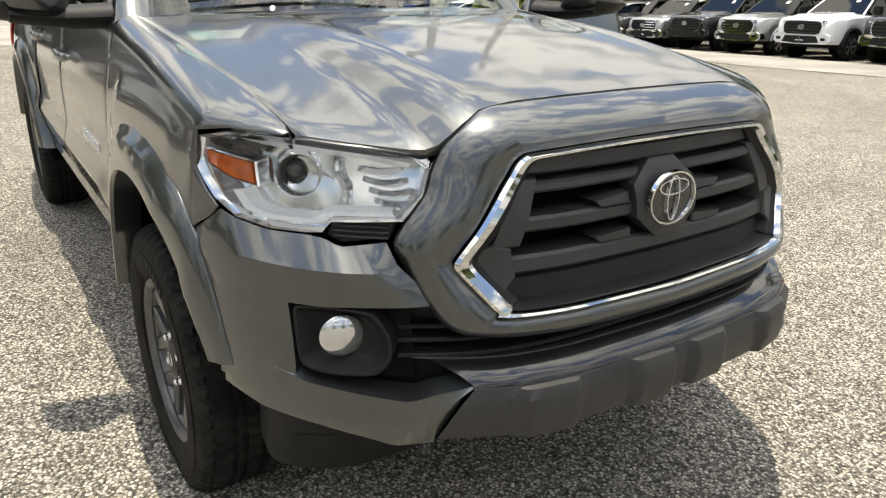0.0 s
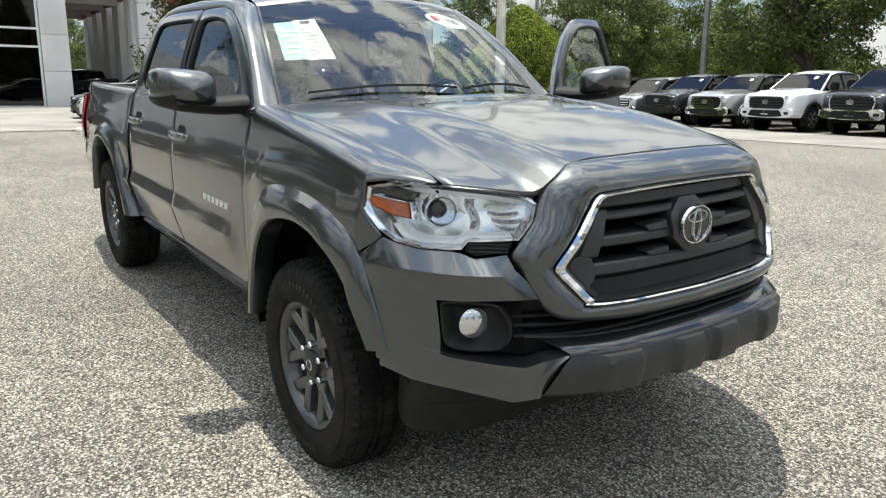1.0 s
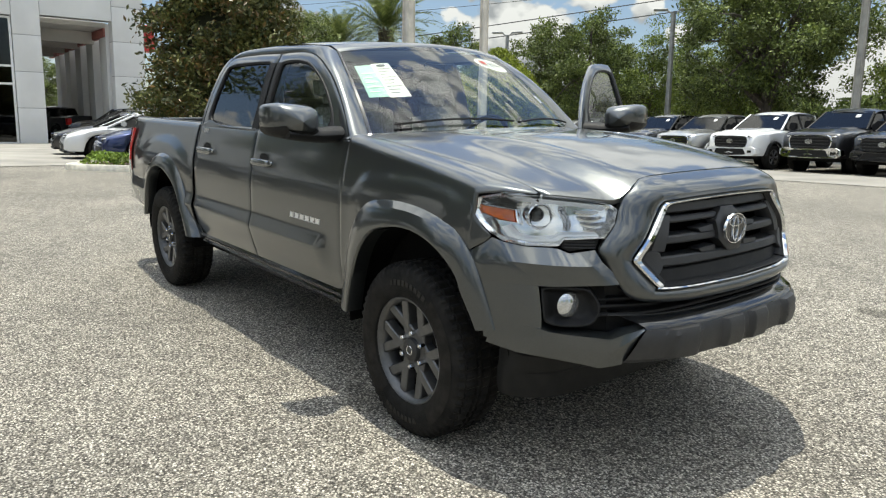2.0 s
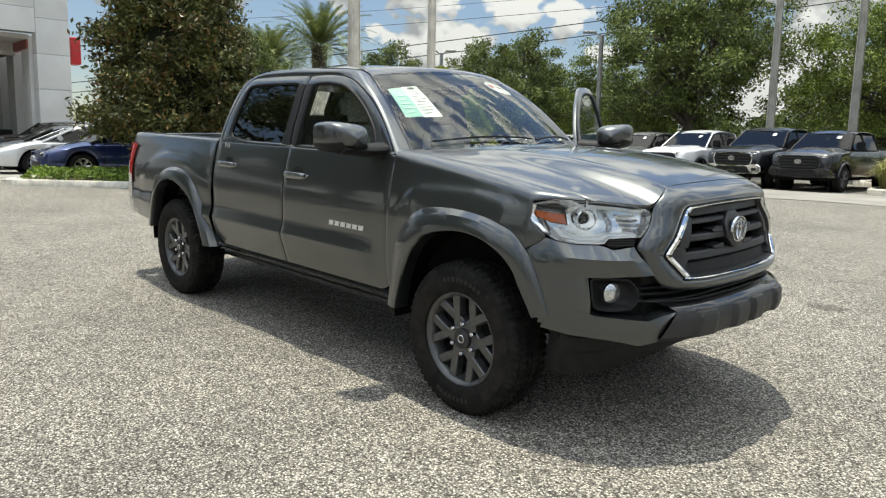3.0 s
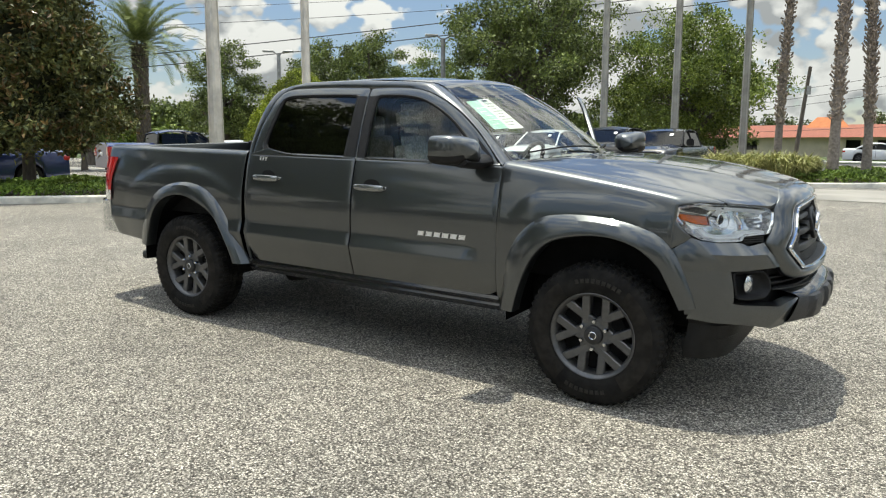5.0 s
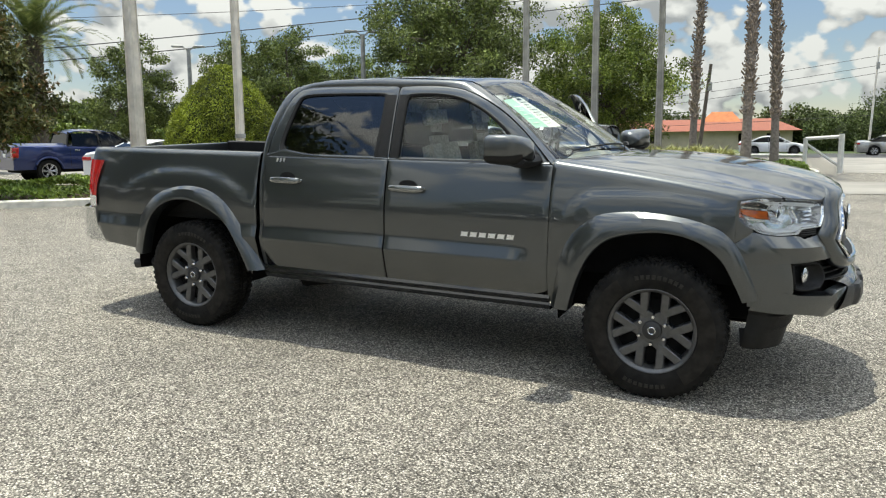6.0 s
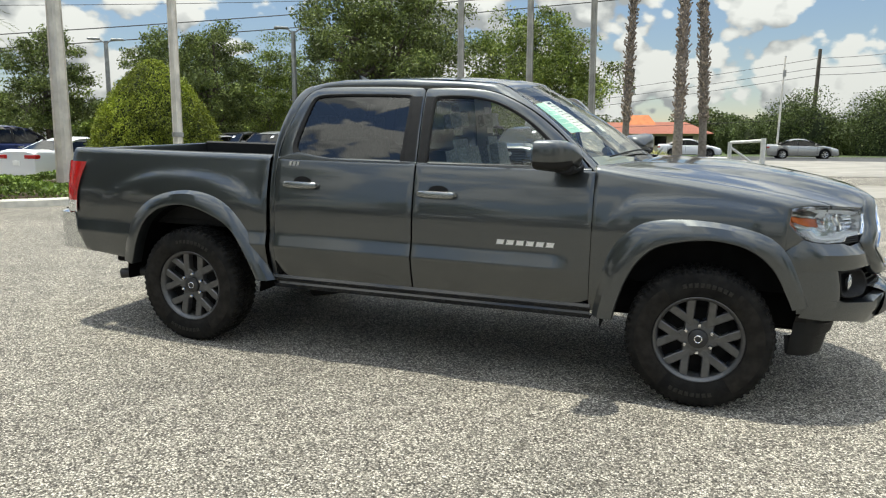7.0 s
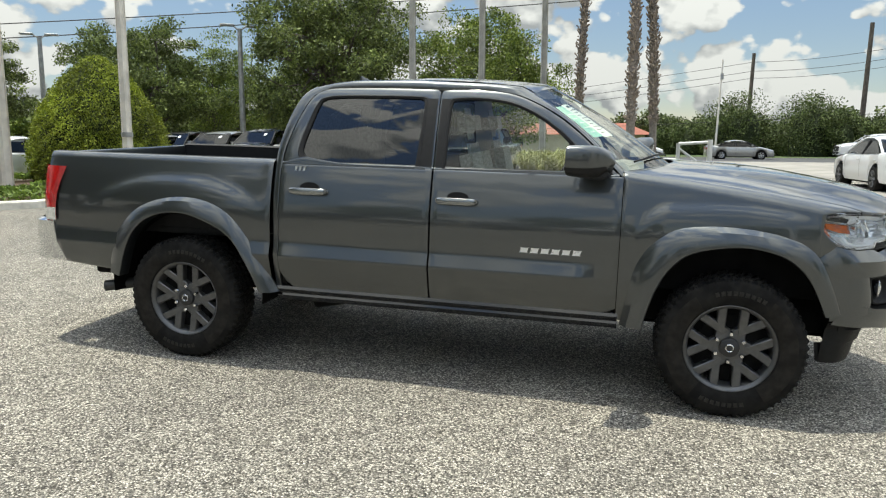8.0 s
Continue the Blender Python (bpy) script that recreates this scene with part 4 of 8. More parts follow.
def door_handle(door, x, z, s):
    p = flank(x, z, 0, s)
    # flat black oval for the handle cup, its shade put into the colour
    v, f = fan([p + Vector((.062 * math.cos(a) + .005, s * .003, .014 + .032 * math.sin(a))) for a in np.linspace(0, 2 * math.pi, 21)[:-1]])
    mesh_object("recess_shade", v, f, BLACK, door)
    rows = []
    for t in np.linspace(-1, 1, 15):
        bow = .042 - .018 * t ** 4 if abs(t) < .98 else .006
        h = .017 + .004 * (1 - t * t) if abs(t) < .98 else .008
        rows.append([p + Vector((t * .125, s * (bow + .010 * math.cos(a)), -.006 + h * math.sin(a))) for a in np.linspace(0, 2 * math.pi, 13)[:-1]])
    v, f = grid(rows, closed=True)
    f += [tuple(range(12)), tuple(range(len(v) - 1, len(v) - 13, -1))]
    mesh_object("door_handle", v, f, HANDLE, door, "bright grey pull handle", flip=s > 0)
    for t in (-.105, .105):
        bm = bmesh.new()
        c = p + Vector((t, s * .015, -.004))
        box(bm, c.x - .016, c.x + .016, c.y - .02, c.y + .02, c.z - .013, c.z + .013)
        bmesh.ops.bevel(bm, geom=bm.edges[:], offset=.005, segments=2, affect="EDGES")
        part("handle_foot", bm, HANDLE, door)


def letters_as_bars(door, x0, x1, z, h, count, s, mat=BADGE):
    """A row of plain raised bars where the badge stands."""
    w = (x1 - x0) / count
    for k in range(count):
        bm = bmesh.new()
        xa = x0 + w * k + .0085
        p = flank((x0 + x1) / 2, z, 0, s)
        for v in box(bm, xa, xa + w - .017, p.y - .001, p.y + s * .007, z - h / 2, z + h / 2):
            v.co.x += .25 * (v.co.z - z)
        bmesh.ops.bevel(bm, geom=bm.edges[:], offset=.0025, segments=2, affect="EDGES")
        part("badge_bar", bm, mat, door)


rear_right = door_shape(-1, -2.585, -1.6555, REAR_DOOR, REAR_PANE, "rear_door", PRIVACY)
rear_left = door_shape(1, -2.585, -1.6555, REAR_DOOR, REAR_PANE, "rear_door", PRIVACY)
front_right = door_shape(-1, -1.650, -.598, FRONT_DOOR, FRONT_PANE, "front_door", SIDEGLASS, True)
front_left = door_shape(1, -1.650, -.598, FRONT_DOOR, FRONT_PANE, "front_door", SIDEGLASS, True)
for d, s in ((rear_right, -1), (rear_left, 1)):
    door_handle(d, -2.40, 1.100, s)
for d, s in ((front_right, -1), (front_left, 1)):
    door_handle(d, -1.50, 1.085, s)
for d, s in ((rear_right, -1), (rear_left, 1)):
    pillar_trim(d, -1.742, -1.664, s)
for d, s in ((front_right, -1), (front_left, 1)):
    pillar_trim(d, -1.642, -1.588, s)
letters_as_bars(front_right, -1.135, -.79, .830, .026, 6, -1)
letters_as_bars(rear_right, -2.505, -2.425, 1.222, .022, 3, -1)


def build_mirror(s, parent):
    """A big door mirror: painted shell, black arm and glass."""
    rows = []
    prof = ((0.0, 0), (.02, .55), (.05, .85), (.09, 1.0), (.16, 1.0), (.20, .97))
    for t, k in prof:
        row = []
        for a in np.linspace(0, 2 * math.pi, 29)[:-1]:
            cy, cz = math.cos(a), math.sin(a)
            y = .115 * k * math.copysign(abs(cy) ** .42, cy) + .0
            z = .080 * k * math.copysign(abs(cz) ** .5, cz)
            z -= .012 * (y / .125)
            row.append(Vector((-.64 - t + .05 * (abs(y) / .125) * (1 if y < 0 else -.2) * -1, s * (1.045 - y * 1.0), 1.335 + z)))
        rows.append(row)
    v, f = grid(rows, closed=True)
    shell_ob = mesh_object("door_mirror", v, f, PAINT, parent, flip=s > 0)
    lower = [[p + (p - Vector((-.74, s * 1.045, 1.335))).normalized() * .004 for p in r[15:28] + r[:0]] for r in rows[1:]]
    v, f = grid(lower)
    mesh_object("mirror_underside", [p if p.z < 1.318 else Vector((p.x, p.y, 1.318)) for p in v], f, BLACK, parent, "black lower half of the mirror", flip=s > 0)
    v, f = fan(rows[-1])
    shell_ob2 = mesh_object("mirror_glass", [Vector(p) + Vector((.006, 0, 0)) for p in v], f, MIRROR, parent, flip=s < 0)
    # black lower half and arm
    rows = []
    for t, w, h, zc in ((.76, .075, .040, 1.272), (.84, .075, .040, 1.270), (.92, .070, .038, 1.268), (1.0, .075, .034, 1.272), (1.10, .070, .026, 1.280)):
        rows.append([Vector((-.74 + w * math.cos(a), s * t, zc + h * math.sin(a))) for a in np.linspace(0, 2 * math.pi, 15)[:-1]])
    v, f = grid(rows, closed=True)
    f += [tuple(range(14)), tuple(range(len(v) - 1, len(v) - 15, -1))]
    mesh_object("mirror_arm", v, f, BLACK, parent, flip=s > 0)
    # sail panel in the corner of the window
    v, f = fan([cabin(x, z, .006, s) for x, z in ((-.86, 1.258), (-.835, 1.36), (-.79, 1.40), (-.68, 1.30), (-.65, 1.255))])
    mesh_object("mirror_sail", v, f, BLACK, parent, flip=s < 0)


build_mirror(-1, front_right)
build_mirror(1, front_left)

# the far front door stands open
hinge = Vector((-.60, .87, 0))
front_left.matrix_basis = Matrix.Translation(hinge) @ Matrix.Rotation(radians(-67), 4, "Z") @ Matrix.Translation(-hinge)


# windscreen, pillars and roof
def screen(u, v, out=0.0):
    """Windscreen: u -1..1 across, v 0 at the cowl and 1 at the roof."""
    a = abs(u)
    x0, x1 = -.33 - .27 * a ** 2.2, -1.075 - .07 * a ** 2
    z0, z1 = 1.285 - .02 * a ** 2, 1.742 - .045 * a ** 2
    w0, w1 = .715, .575
    return Vector((x0 + (x1 - x0) * v + out * .5, u * (w0 + (w1 - w0) * v), z0 + (z1 - z0) * v + .025 * math.sin(math.pi * v) + out * .85))


def build_top():
    v, f = grid([[screen(u, k) for u in np.linspace(-1, 1, 25)] for k in np.linspace(0, 1, 12)])
    mesh_object("windscreen", v, f, WINDSCREEN, truck, "windscreen with papers behind it").visible_shadow = False
    edge = []
    for k in np.linspace(0, 1, 20):
        edge.append((-1, k))
    for u in np.linspace(-1, 1, 24)[1:]:
        edge.append((u, 1))
    for k in np.linspace(1, 0, 20)[1:]:
        edge.append((1, k))
    rows = []
    for t, o in ((1.0, .004), (.982, .003)):
        rows.append([screen(u * t, .5 + (k - .5) * (t if k < 1 else t + .0), o) for u, k in edge])
    v, f = grid(rows)
    mesh_object("windscreen_band", v, f, GLOSSBLACK, truck)
    # roof
    rows = []
    for x in np.linspace(-1.075, -2.47, 26):
        t = (-1.075 - x) / 1.395
        crown = 1.742 + .045 * math.sin(math.pi * (t * .9 + .1)) - .035 * max(0, (t - .8) / .2) ** 2
        row = []
        for u in np.linspace(-1, 1, 25):
            a = abs(u)
            xx = x - .07 * a ** 2 * (1 - t) + .04 * a ** 2 * t
            row.append(Vector((xx, u * (.575 + .025 * min(1, t * 8)), crown - .035 * a ** 2.4 - .006 * math.exp(-((a - .62) / .05) ** 2) * min(1, t * 5))))
        rows.append(row)
    rows[0] = [screen(u, 1.0) + Vector((.004, 0, .004)) for u in np.linspace(-1, 1, 25)]
    rows.insert(0, [p + Vector((.012, 0, -.012)) for p in rows[0]])
    v, f = grid(rows)
    mesh_object("roof", v, f, PAINT, truck, sharp=40, flip=True)
    for s in (-1, 1):
        # roof rail and screen pillar down to the cowl
        line_in = [screen(s, k) for k in np.linspace(0, 1, 14)] + [Vector((x, s * .600, float(np.interp((-1.075 - x) / 1.395, (0, .2, .5, .8, 1), (1.710, 1.731, 1.750, 1.742, 1.700))))) for x in np.linspace(-1.19, -2.43, 22)]
        out_pts = [(-.605, 1.250), (-.70, 1.345), (-.81, 1.450), (-.94, 1.550), (-1.07, 1.622), (-1.21, 1.676), (-1.36, 1.696), (-1.50, 1.701), (-1.65, 1.700), (-1.95, 1.704), (-2.20, 1.702), (-2.36, 1.692), (-2.44, 1.652)]
        line_out = [cabin(x, z, .0, s) for x, z in resample(out_pts, len(line_in), True)]
        rows = []
        for t, o in ((0, 0), (.2, .010), (.5, .016), (.8, .010), (1, .0), (1.0, -.03)):
            rows.append([a * (1 - t) + b * t + Vector((0, s * o * .7, o)) for a, b in zip(line_in, line_out)])
        v, f = grid(rows)
        mesh_object("roof_pillar", v, f, PAINT, truck, sharp=50, flip=s > 0)
        # rear pillar panel behind the rear door
        front = [(-2.590, .50), (-2.590, .90), (-2.590, 1.245), (-2.56, 1.40), (-2.505, 1.545), (-2.445, 1.650), (-2.385, 1.684)]
        back = [(-2.630, .50), (-2.632, .90), (-2.635, 1.245), (-2.615, 1.40), (-2.57, 1.55), (-2.505, 1.664), (-2.435, 1.706)]
        rows = []
        a, b = resample(front, 26, True), resample(back, 26, True)
        put = lambda x, z, o: flank(x, z, o, s) if z < 1.245 else cabin(x, z, o, s)
        for t, o in ((0, -.02), (0, 0), (.6, .002), (1, -.012), (1.15, -.10), (1.15, -.5)):
            rows.append([put(p[0] + (q[0] - p[0]) * t, p[1] + (q[1] - p[1]) * t, o) for p, q in zip(a, b)])
        v, f = grid(rows)
        mesh_object("cab_corner", v, f, PAINT, truck, sharp=45, flip=s < 0)
        # dark jamb behind the door gaps
        for gx in (-.596, -1.653, -2.588):
            v, f = grid([[flank(gx + d, z, -.014, s) for d in (-.03, .03)] for z in np.linspace(.50, 1.24, 20)])
            mesh_object("door_jamb", v, f, UNDER, truck)
        # rocker under the doors
        rows = []
        for x in np.linspace(-2.62, -.585, 12):
            rows.append([Vector((x, s * y, z)) for y, z in ((.84, .520), (.862, .505), (.870, .488), (.850, .462), (.846, .458), (.852, .445), (.83, .415), (.74, .41))])
        v, f = grid(rows)
        mesh_object("rocker_panel", v, f, GLOSSBLACK, truck, sharp=25, flip=s < 0)
    # cowl and wipers
    rows = [[screen(u, 0) + Vector((d, 0, h)) for u in np.linspace(-1, 1, 21)] for d, h in ((-.02, .004), (.03, -.012), (.09, -.022), (.12, -.03))]
    v, f = grid(rows)
    mesh_object("cowl", v, f, BLACK, truck, flip=True)
    for y0, y1, k in ((-.60, .02, .06), (.05, .58, .05)):
        pts = [screen(y0 / .7 + (y1 - y0) / .7 * t, k + .03 * math.sin(math.pi * t), .022) for t in np.linspace(0, 1, 10)]
        v, f = tube(pts, .0055, 6)
        mesh_object("wiper", v, f, BLACK, truck)
    # back of the cab with its window
    rows = []
    for z in (.55, .9, 1.24):
        rows.append([Vector((-2.63, y, z)) for y in np.linspace(-.82, .82, 9)])
    v, f = grid(rows)
    mesh_object("cab_rear_panel", v, f, PAINT, truck)
    back = lambda y, z: Vector((-2.63 + .16 * ((z - 1.24) / .48) ** 1.4, y, z))
    loop_o = [(-.80, 1.24), (0, 1.24), (.80, 1.24), (.76, 1.45), (.60, 1.70), (0, 1.735), (-.60, 1.70), (-.76, 1.45)]
    loop_i = [(-.66, 1.31), (0, 1.31), (.66, 1.31), (.63, 1.45), (.55, 1.61), (0, 1.63), (-.55, 1.61), (-.63, 1.45)]
    o, i = dense(loop_o, 4), dense(loop_i, 4)
    v, f = ring_between([back(*p) for p in o], [back(*p) for p in i])
    mesh_object("rear_window_frame", v, f, PAINT, truck)
    v, f = fan([back(*p) for p in i])
    mesh_object("rear_window", v, f, PRIVACY, truck, flip=True)
    # shark fin and third lamp
    rows = [[Vector((-2.34 - .06 * k - d * .08 * (1 - k), s * .016 * (1 - k) * w, 1.745 + .062 * k)) for d, s, w in ((-1, 0, 0), (-.3, 1, 1), (.6, 1, .8), (1, 0, 0), (.6, -1, .8), (-.3, -1, 1))] for k in (0, .4, .75, .97)]
    v, f = grid(rows, closed=True)
    mesh_object("antenna_fin", v, f, PAINT, truck)


build_top()


# bed
def build_bed():
    for s in (-1, 1):
        arch = arch_height(REAR_OUT, REAR_IN)
        low = lambda x: .53 + .02 * max(0, (-3.8 - x) / .3) + max(0, -4.14 - x) * 3.6 if x < -3.74 else (arch(x) if x < -2.645 else .47)
        high = lambda x: 1.225
        blister = lambda x, z: .020 * max(0.0, 1 - abs((x + 3.30) / .70) ** 3) / (1 + math.exp((abs((x + 3.30) / .66) ** 2.6 * .22 + z - 1.125) / .012)) if abs(x + 3.30) < .70 else 0
        v, f = side_sheet(-4.255, -2.645, low, high, s, out=blister)
        rows = []
        for x in np.linspace(-4.255, -2.645, 41):
            w = flank(x, 1.225, 0, s)
            rows.append([w, w + Vector((0, -s * .006, .020)), w + Vector((0, -s * .018, .032)), w + Vector((0, -s * .03, .036))])
        v2, f2 = grid(rows)
        v, f = merge((v, f), (v2, f2 if s < 0 else [tuple(reversed(q)) for q in f2]))
        shell(mesh_object("bed_side", v, f, PAINT, truck, weld=.0005, sharp=40), .006)
        # black rail cap and inner wall
        rows = []
        for x in np.linspace(-4.25, -2.65, 12):
            y = abs(flank(x, 1.225, 0, s).y)
            rows.append([Vector((x, s * yy, z)) for yy, z in ((y - .034, 1.245), (y - .036, 1.266), (y - .04, 1.268), (y - .085, 1.268), (y - .10, 1.258), (y - .10, 1.20), (y - .10, .80))])
        v, f = grid(rows)
        mesh_object("bed_rail", v, f, BLACK, truck, "black plastic bed rail and liner", sharp=30, flip=s < 0)
        # front edge of the bed
        rounded_box("bed_corner_post", -2.655, -2.640, s * .70 - .06, s * .70 + .09 if s > 0 else s * .70 + .06, .52, 1.24, BLACK, truck, .004)
        # tail lamp
        rows = []
        for z in np.linspace(.825, 1.175, 14):
            k = (z - .825) / .35
            x1 = -4.105 - .02 * math.sin(math.pi * k) - .075 * (1 - k)
            w = float(np.interp(z, *FLANK)) - .022 + .016
            rows.append([Vector((x1, s * (w + .004), z)), Vector((x1 - .02, s * (w + .014), z)), Vector((-4.24, s * (w + .006), z)), Vector((-4.285, s * (w - .03), z)), Vector((-4.295, s * (w - .09), z)), Vector((-4.29, s * (w - .15), z))])
        v, f = grid(rows)
        mesh_object("tail_lamp", v, f, RED, truck, "red tail lamp with clear lower section", flip=s < 0)
        rows = [[p + Vector((0, s * .003, 0)) for p in r] for r in rows[0:4]]
        v, f = grid(rows)
        mesh_object("reverse_lens", v, f, LAMPGREY, truck, flip=s < 0)
    rounded_box("bed_floor", -4.24, -2.66, -.72, .72, .76, .80, BLACK, truck, .006)
    rounded_box("bed_front_wall", -2.70, -2.655, -.74, .74, .78, 1.235, BLACK, truck, .006)
    rounded_box("tailgate", -4.30, -4.245, -.70, .70, .74, 1.255, PAINT, truck, .015)
    # chrome rear bumper wrapping round both corners
    half = []
    for z in (.830, .815, .77, .70, .62, .565, .545):
        k = (.83 - z) / .285
        xf, inset = -4.205 + .068 * k, .03 * (1 if z in (.830, .545) else 0)
        pts = [(xf, .872 - .012 * k - inset), (xf - .06, .882 - .012 * k - inset), (-4.335, .862 - inset), (-4.395, .80), (-4.425, .68), (-4.43, .35), (-4.43, 0)]
        half.append([(x + inset, y) for x, y in resample(pts, 24, True)])
    rows = [[Vector((x, -y, z)) for x, y in r] + [Vector((x, y, z)) for x, y in reversed(r[:-1])] for r, z in zip(half, (.830, .815, .77, .70, .62, .565, .545))]
    v, f = grid(rows)
    rounded_box("bumper_core", -4.40, -4.22, -.82, .82, .57, .80, UNDER, truck, .03)
    mesh_object("rear_bumper", v, f, CHROME, truck, "chrome rear bumper", sharp=45)


build_bed()


# underside, wheel wells and exhaust
def build_under():
    rounded_box("chassis", -4.2, .55, -.52, .52, .40, .62, UNDER, truck, .02)
    rounded_box("cab_floor", -2.60, -.55, -.82, .82, .50, .56, UNDER, truck, .01)
    for s in (-1, 1):
        for cx, name in ((0, "front"), (REAR_AXLE, "rear")):
            rows = []
            for a in np.linspace(-.15, math.pi + .15, 22):
                px, pz = cx + .53 * math.cos(a), .45 + .47 * math.sin(a)
                rim_y = min(.885, body_y(px, pz) - .03) if px > 0 else .885
                rows.append([Vector((px, s * y, pz)) for y in (rim_y, .60, .50)])
            v, f = grid(rows)
            mesh_object("wheel_well", v, f, WELL, truck, flip=s < 0)
            v, f = fan([Vector((cx + .53 * math.cos(a), s * .50, .45 + .47 * math.sin(a))) for a in np.linspace(-.15, math.pi + .15, 22)])
            mesh_object("inner_well", v, f, WELL, truck)
        v, f = tube([(0.02, s * .46, .95), (0.02, s * .60, .45)], [.05, .055], 12)
        mesh_object("strut", v, f, UNDER, truck)
        v, f = tube([(-3.30, s * .46, .85), (-3.20, s * .55, .40)], .03, 10)
        mesh_object("shock_absorber", v, f, UNDER, truck)
    v, f = tube([(REAR_AXLE, -.78, HUB), (REAR_AXLE, .78, HUB)], .055, 14)
    mesh_object("rear_axle", v, f, UNDER, truck)
    v, f = tube([(-2.2, -.50, .45), (-2.5, -.56, .40)], .10, 14)
    mesh_object("muffler", v, f, UNDER, truck)
    pts = [(-3.0, -.58, .46), (-3.45, -.62, .47), (-3.65, -.70, .42), (-3.90, -.80, .385)]
    v, f = tube(resample(pts, 14, True), .036, 16, cap=False)
    shell(mesh_object("exhaust_pipe", v, f, DARKPLASTIC, truck, "dark exhaust tailpipe"), .004)
    rounded_box("spare_carrier", -4.1, -3.6, -.35, .35, .42, .58, UNDER, truck, .08)


build_under()


# wheels
def tyre_mesh(r=.386, w=.245, lugs=58):
    """Tyre with shoulder lugs and cut tread ribs; the axle lies along y, the outer face at -y."""
    h = w / 2
    ribs = ((-h + .034, -h + .078), (-h + .090, -.018), (-.006, .030), (.042, h - .078), (h - .070, h - .034))
    rows = []
    for k in range(lugs * 4 + 1):
        a = 2 * math.pi * k / (lugs * 4)
        cut = .010 if k % 4 >= 2 else 0.0
        other = .010 if (k + 2) % 4 >= 2 else 0.0
        prof = [(-h + .030, .228), (-h + .010, .236), (-h - .002, .262), (-h - .006, .300), (-h - .002, .335), (-h + .004, .352), (-h + .006 + cut, .366), (-h + .024 + cut * .4, r - .006 - cut)]
        for i, (y0, y1) in enumerate(ribs):
            depth = cut if i == 0 else (other if i == 4 else (.010 if (k + i) % 4 == 0 else 0.0))
            prof += [(y0, r - .012), (y0 + .001, r - depth), (y1 - .001, r - depth), (y1, r - .012)]
        prof += [(h - .024 - other * .4, r - .006 - other), (h - .006 - other, .366), (h - .004, .352), (h + .006, .300), (h - .01, .236), (h - .030, .228)]
        rows.append([(rr * math.cos(a), y, rr * math.sin(a)) for y, rr in prof])
    return grid(rows)


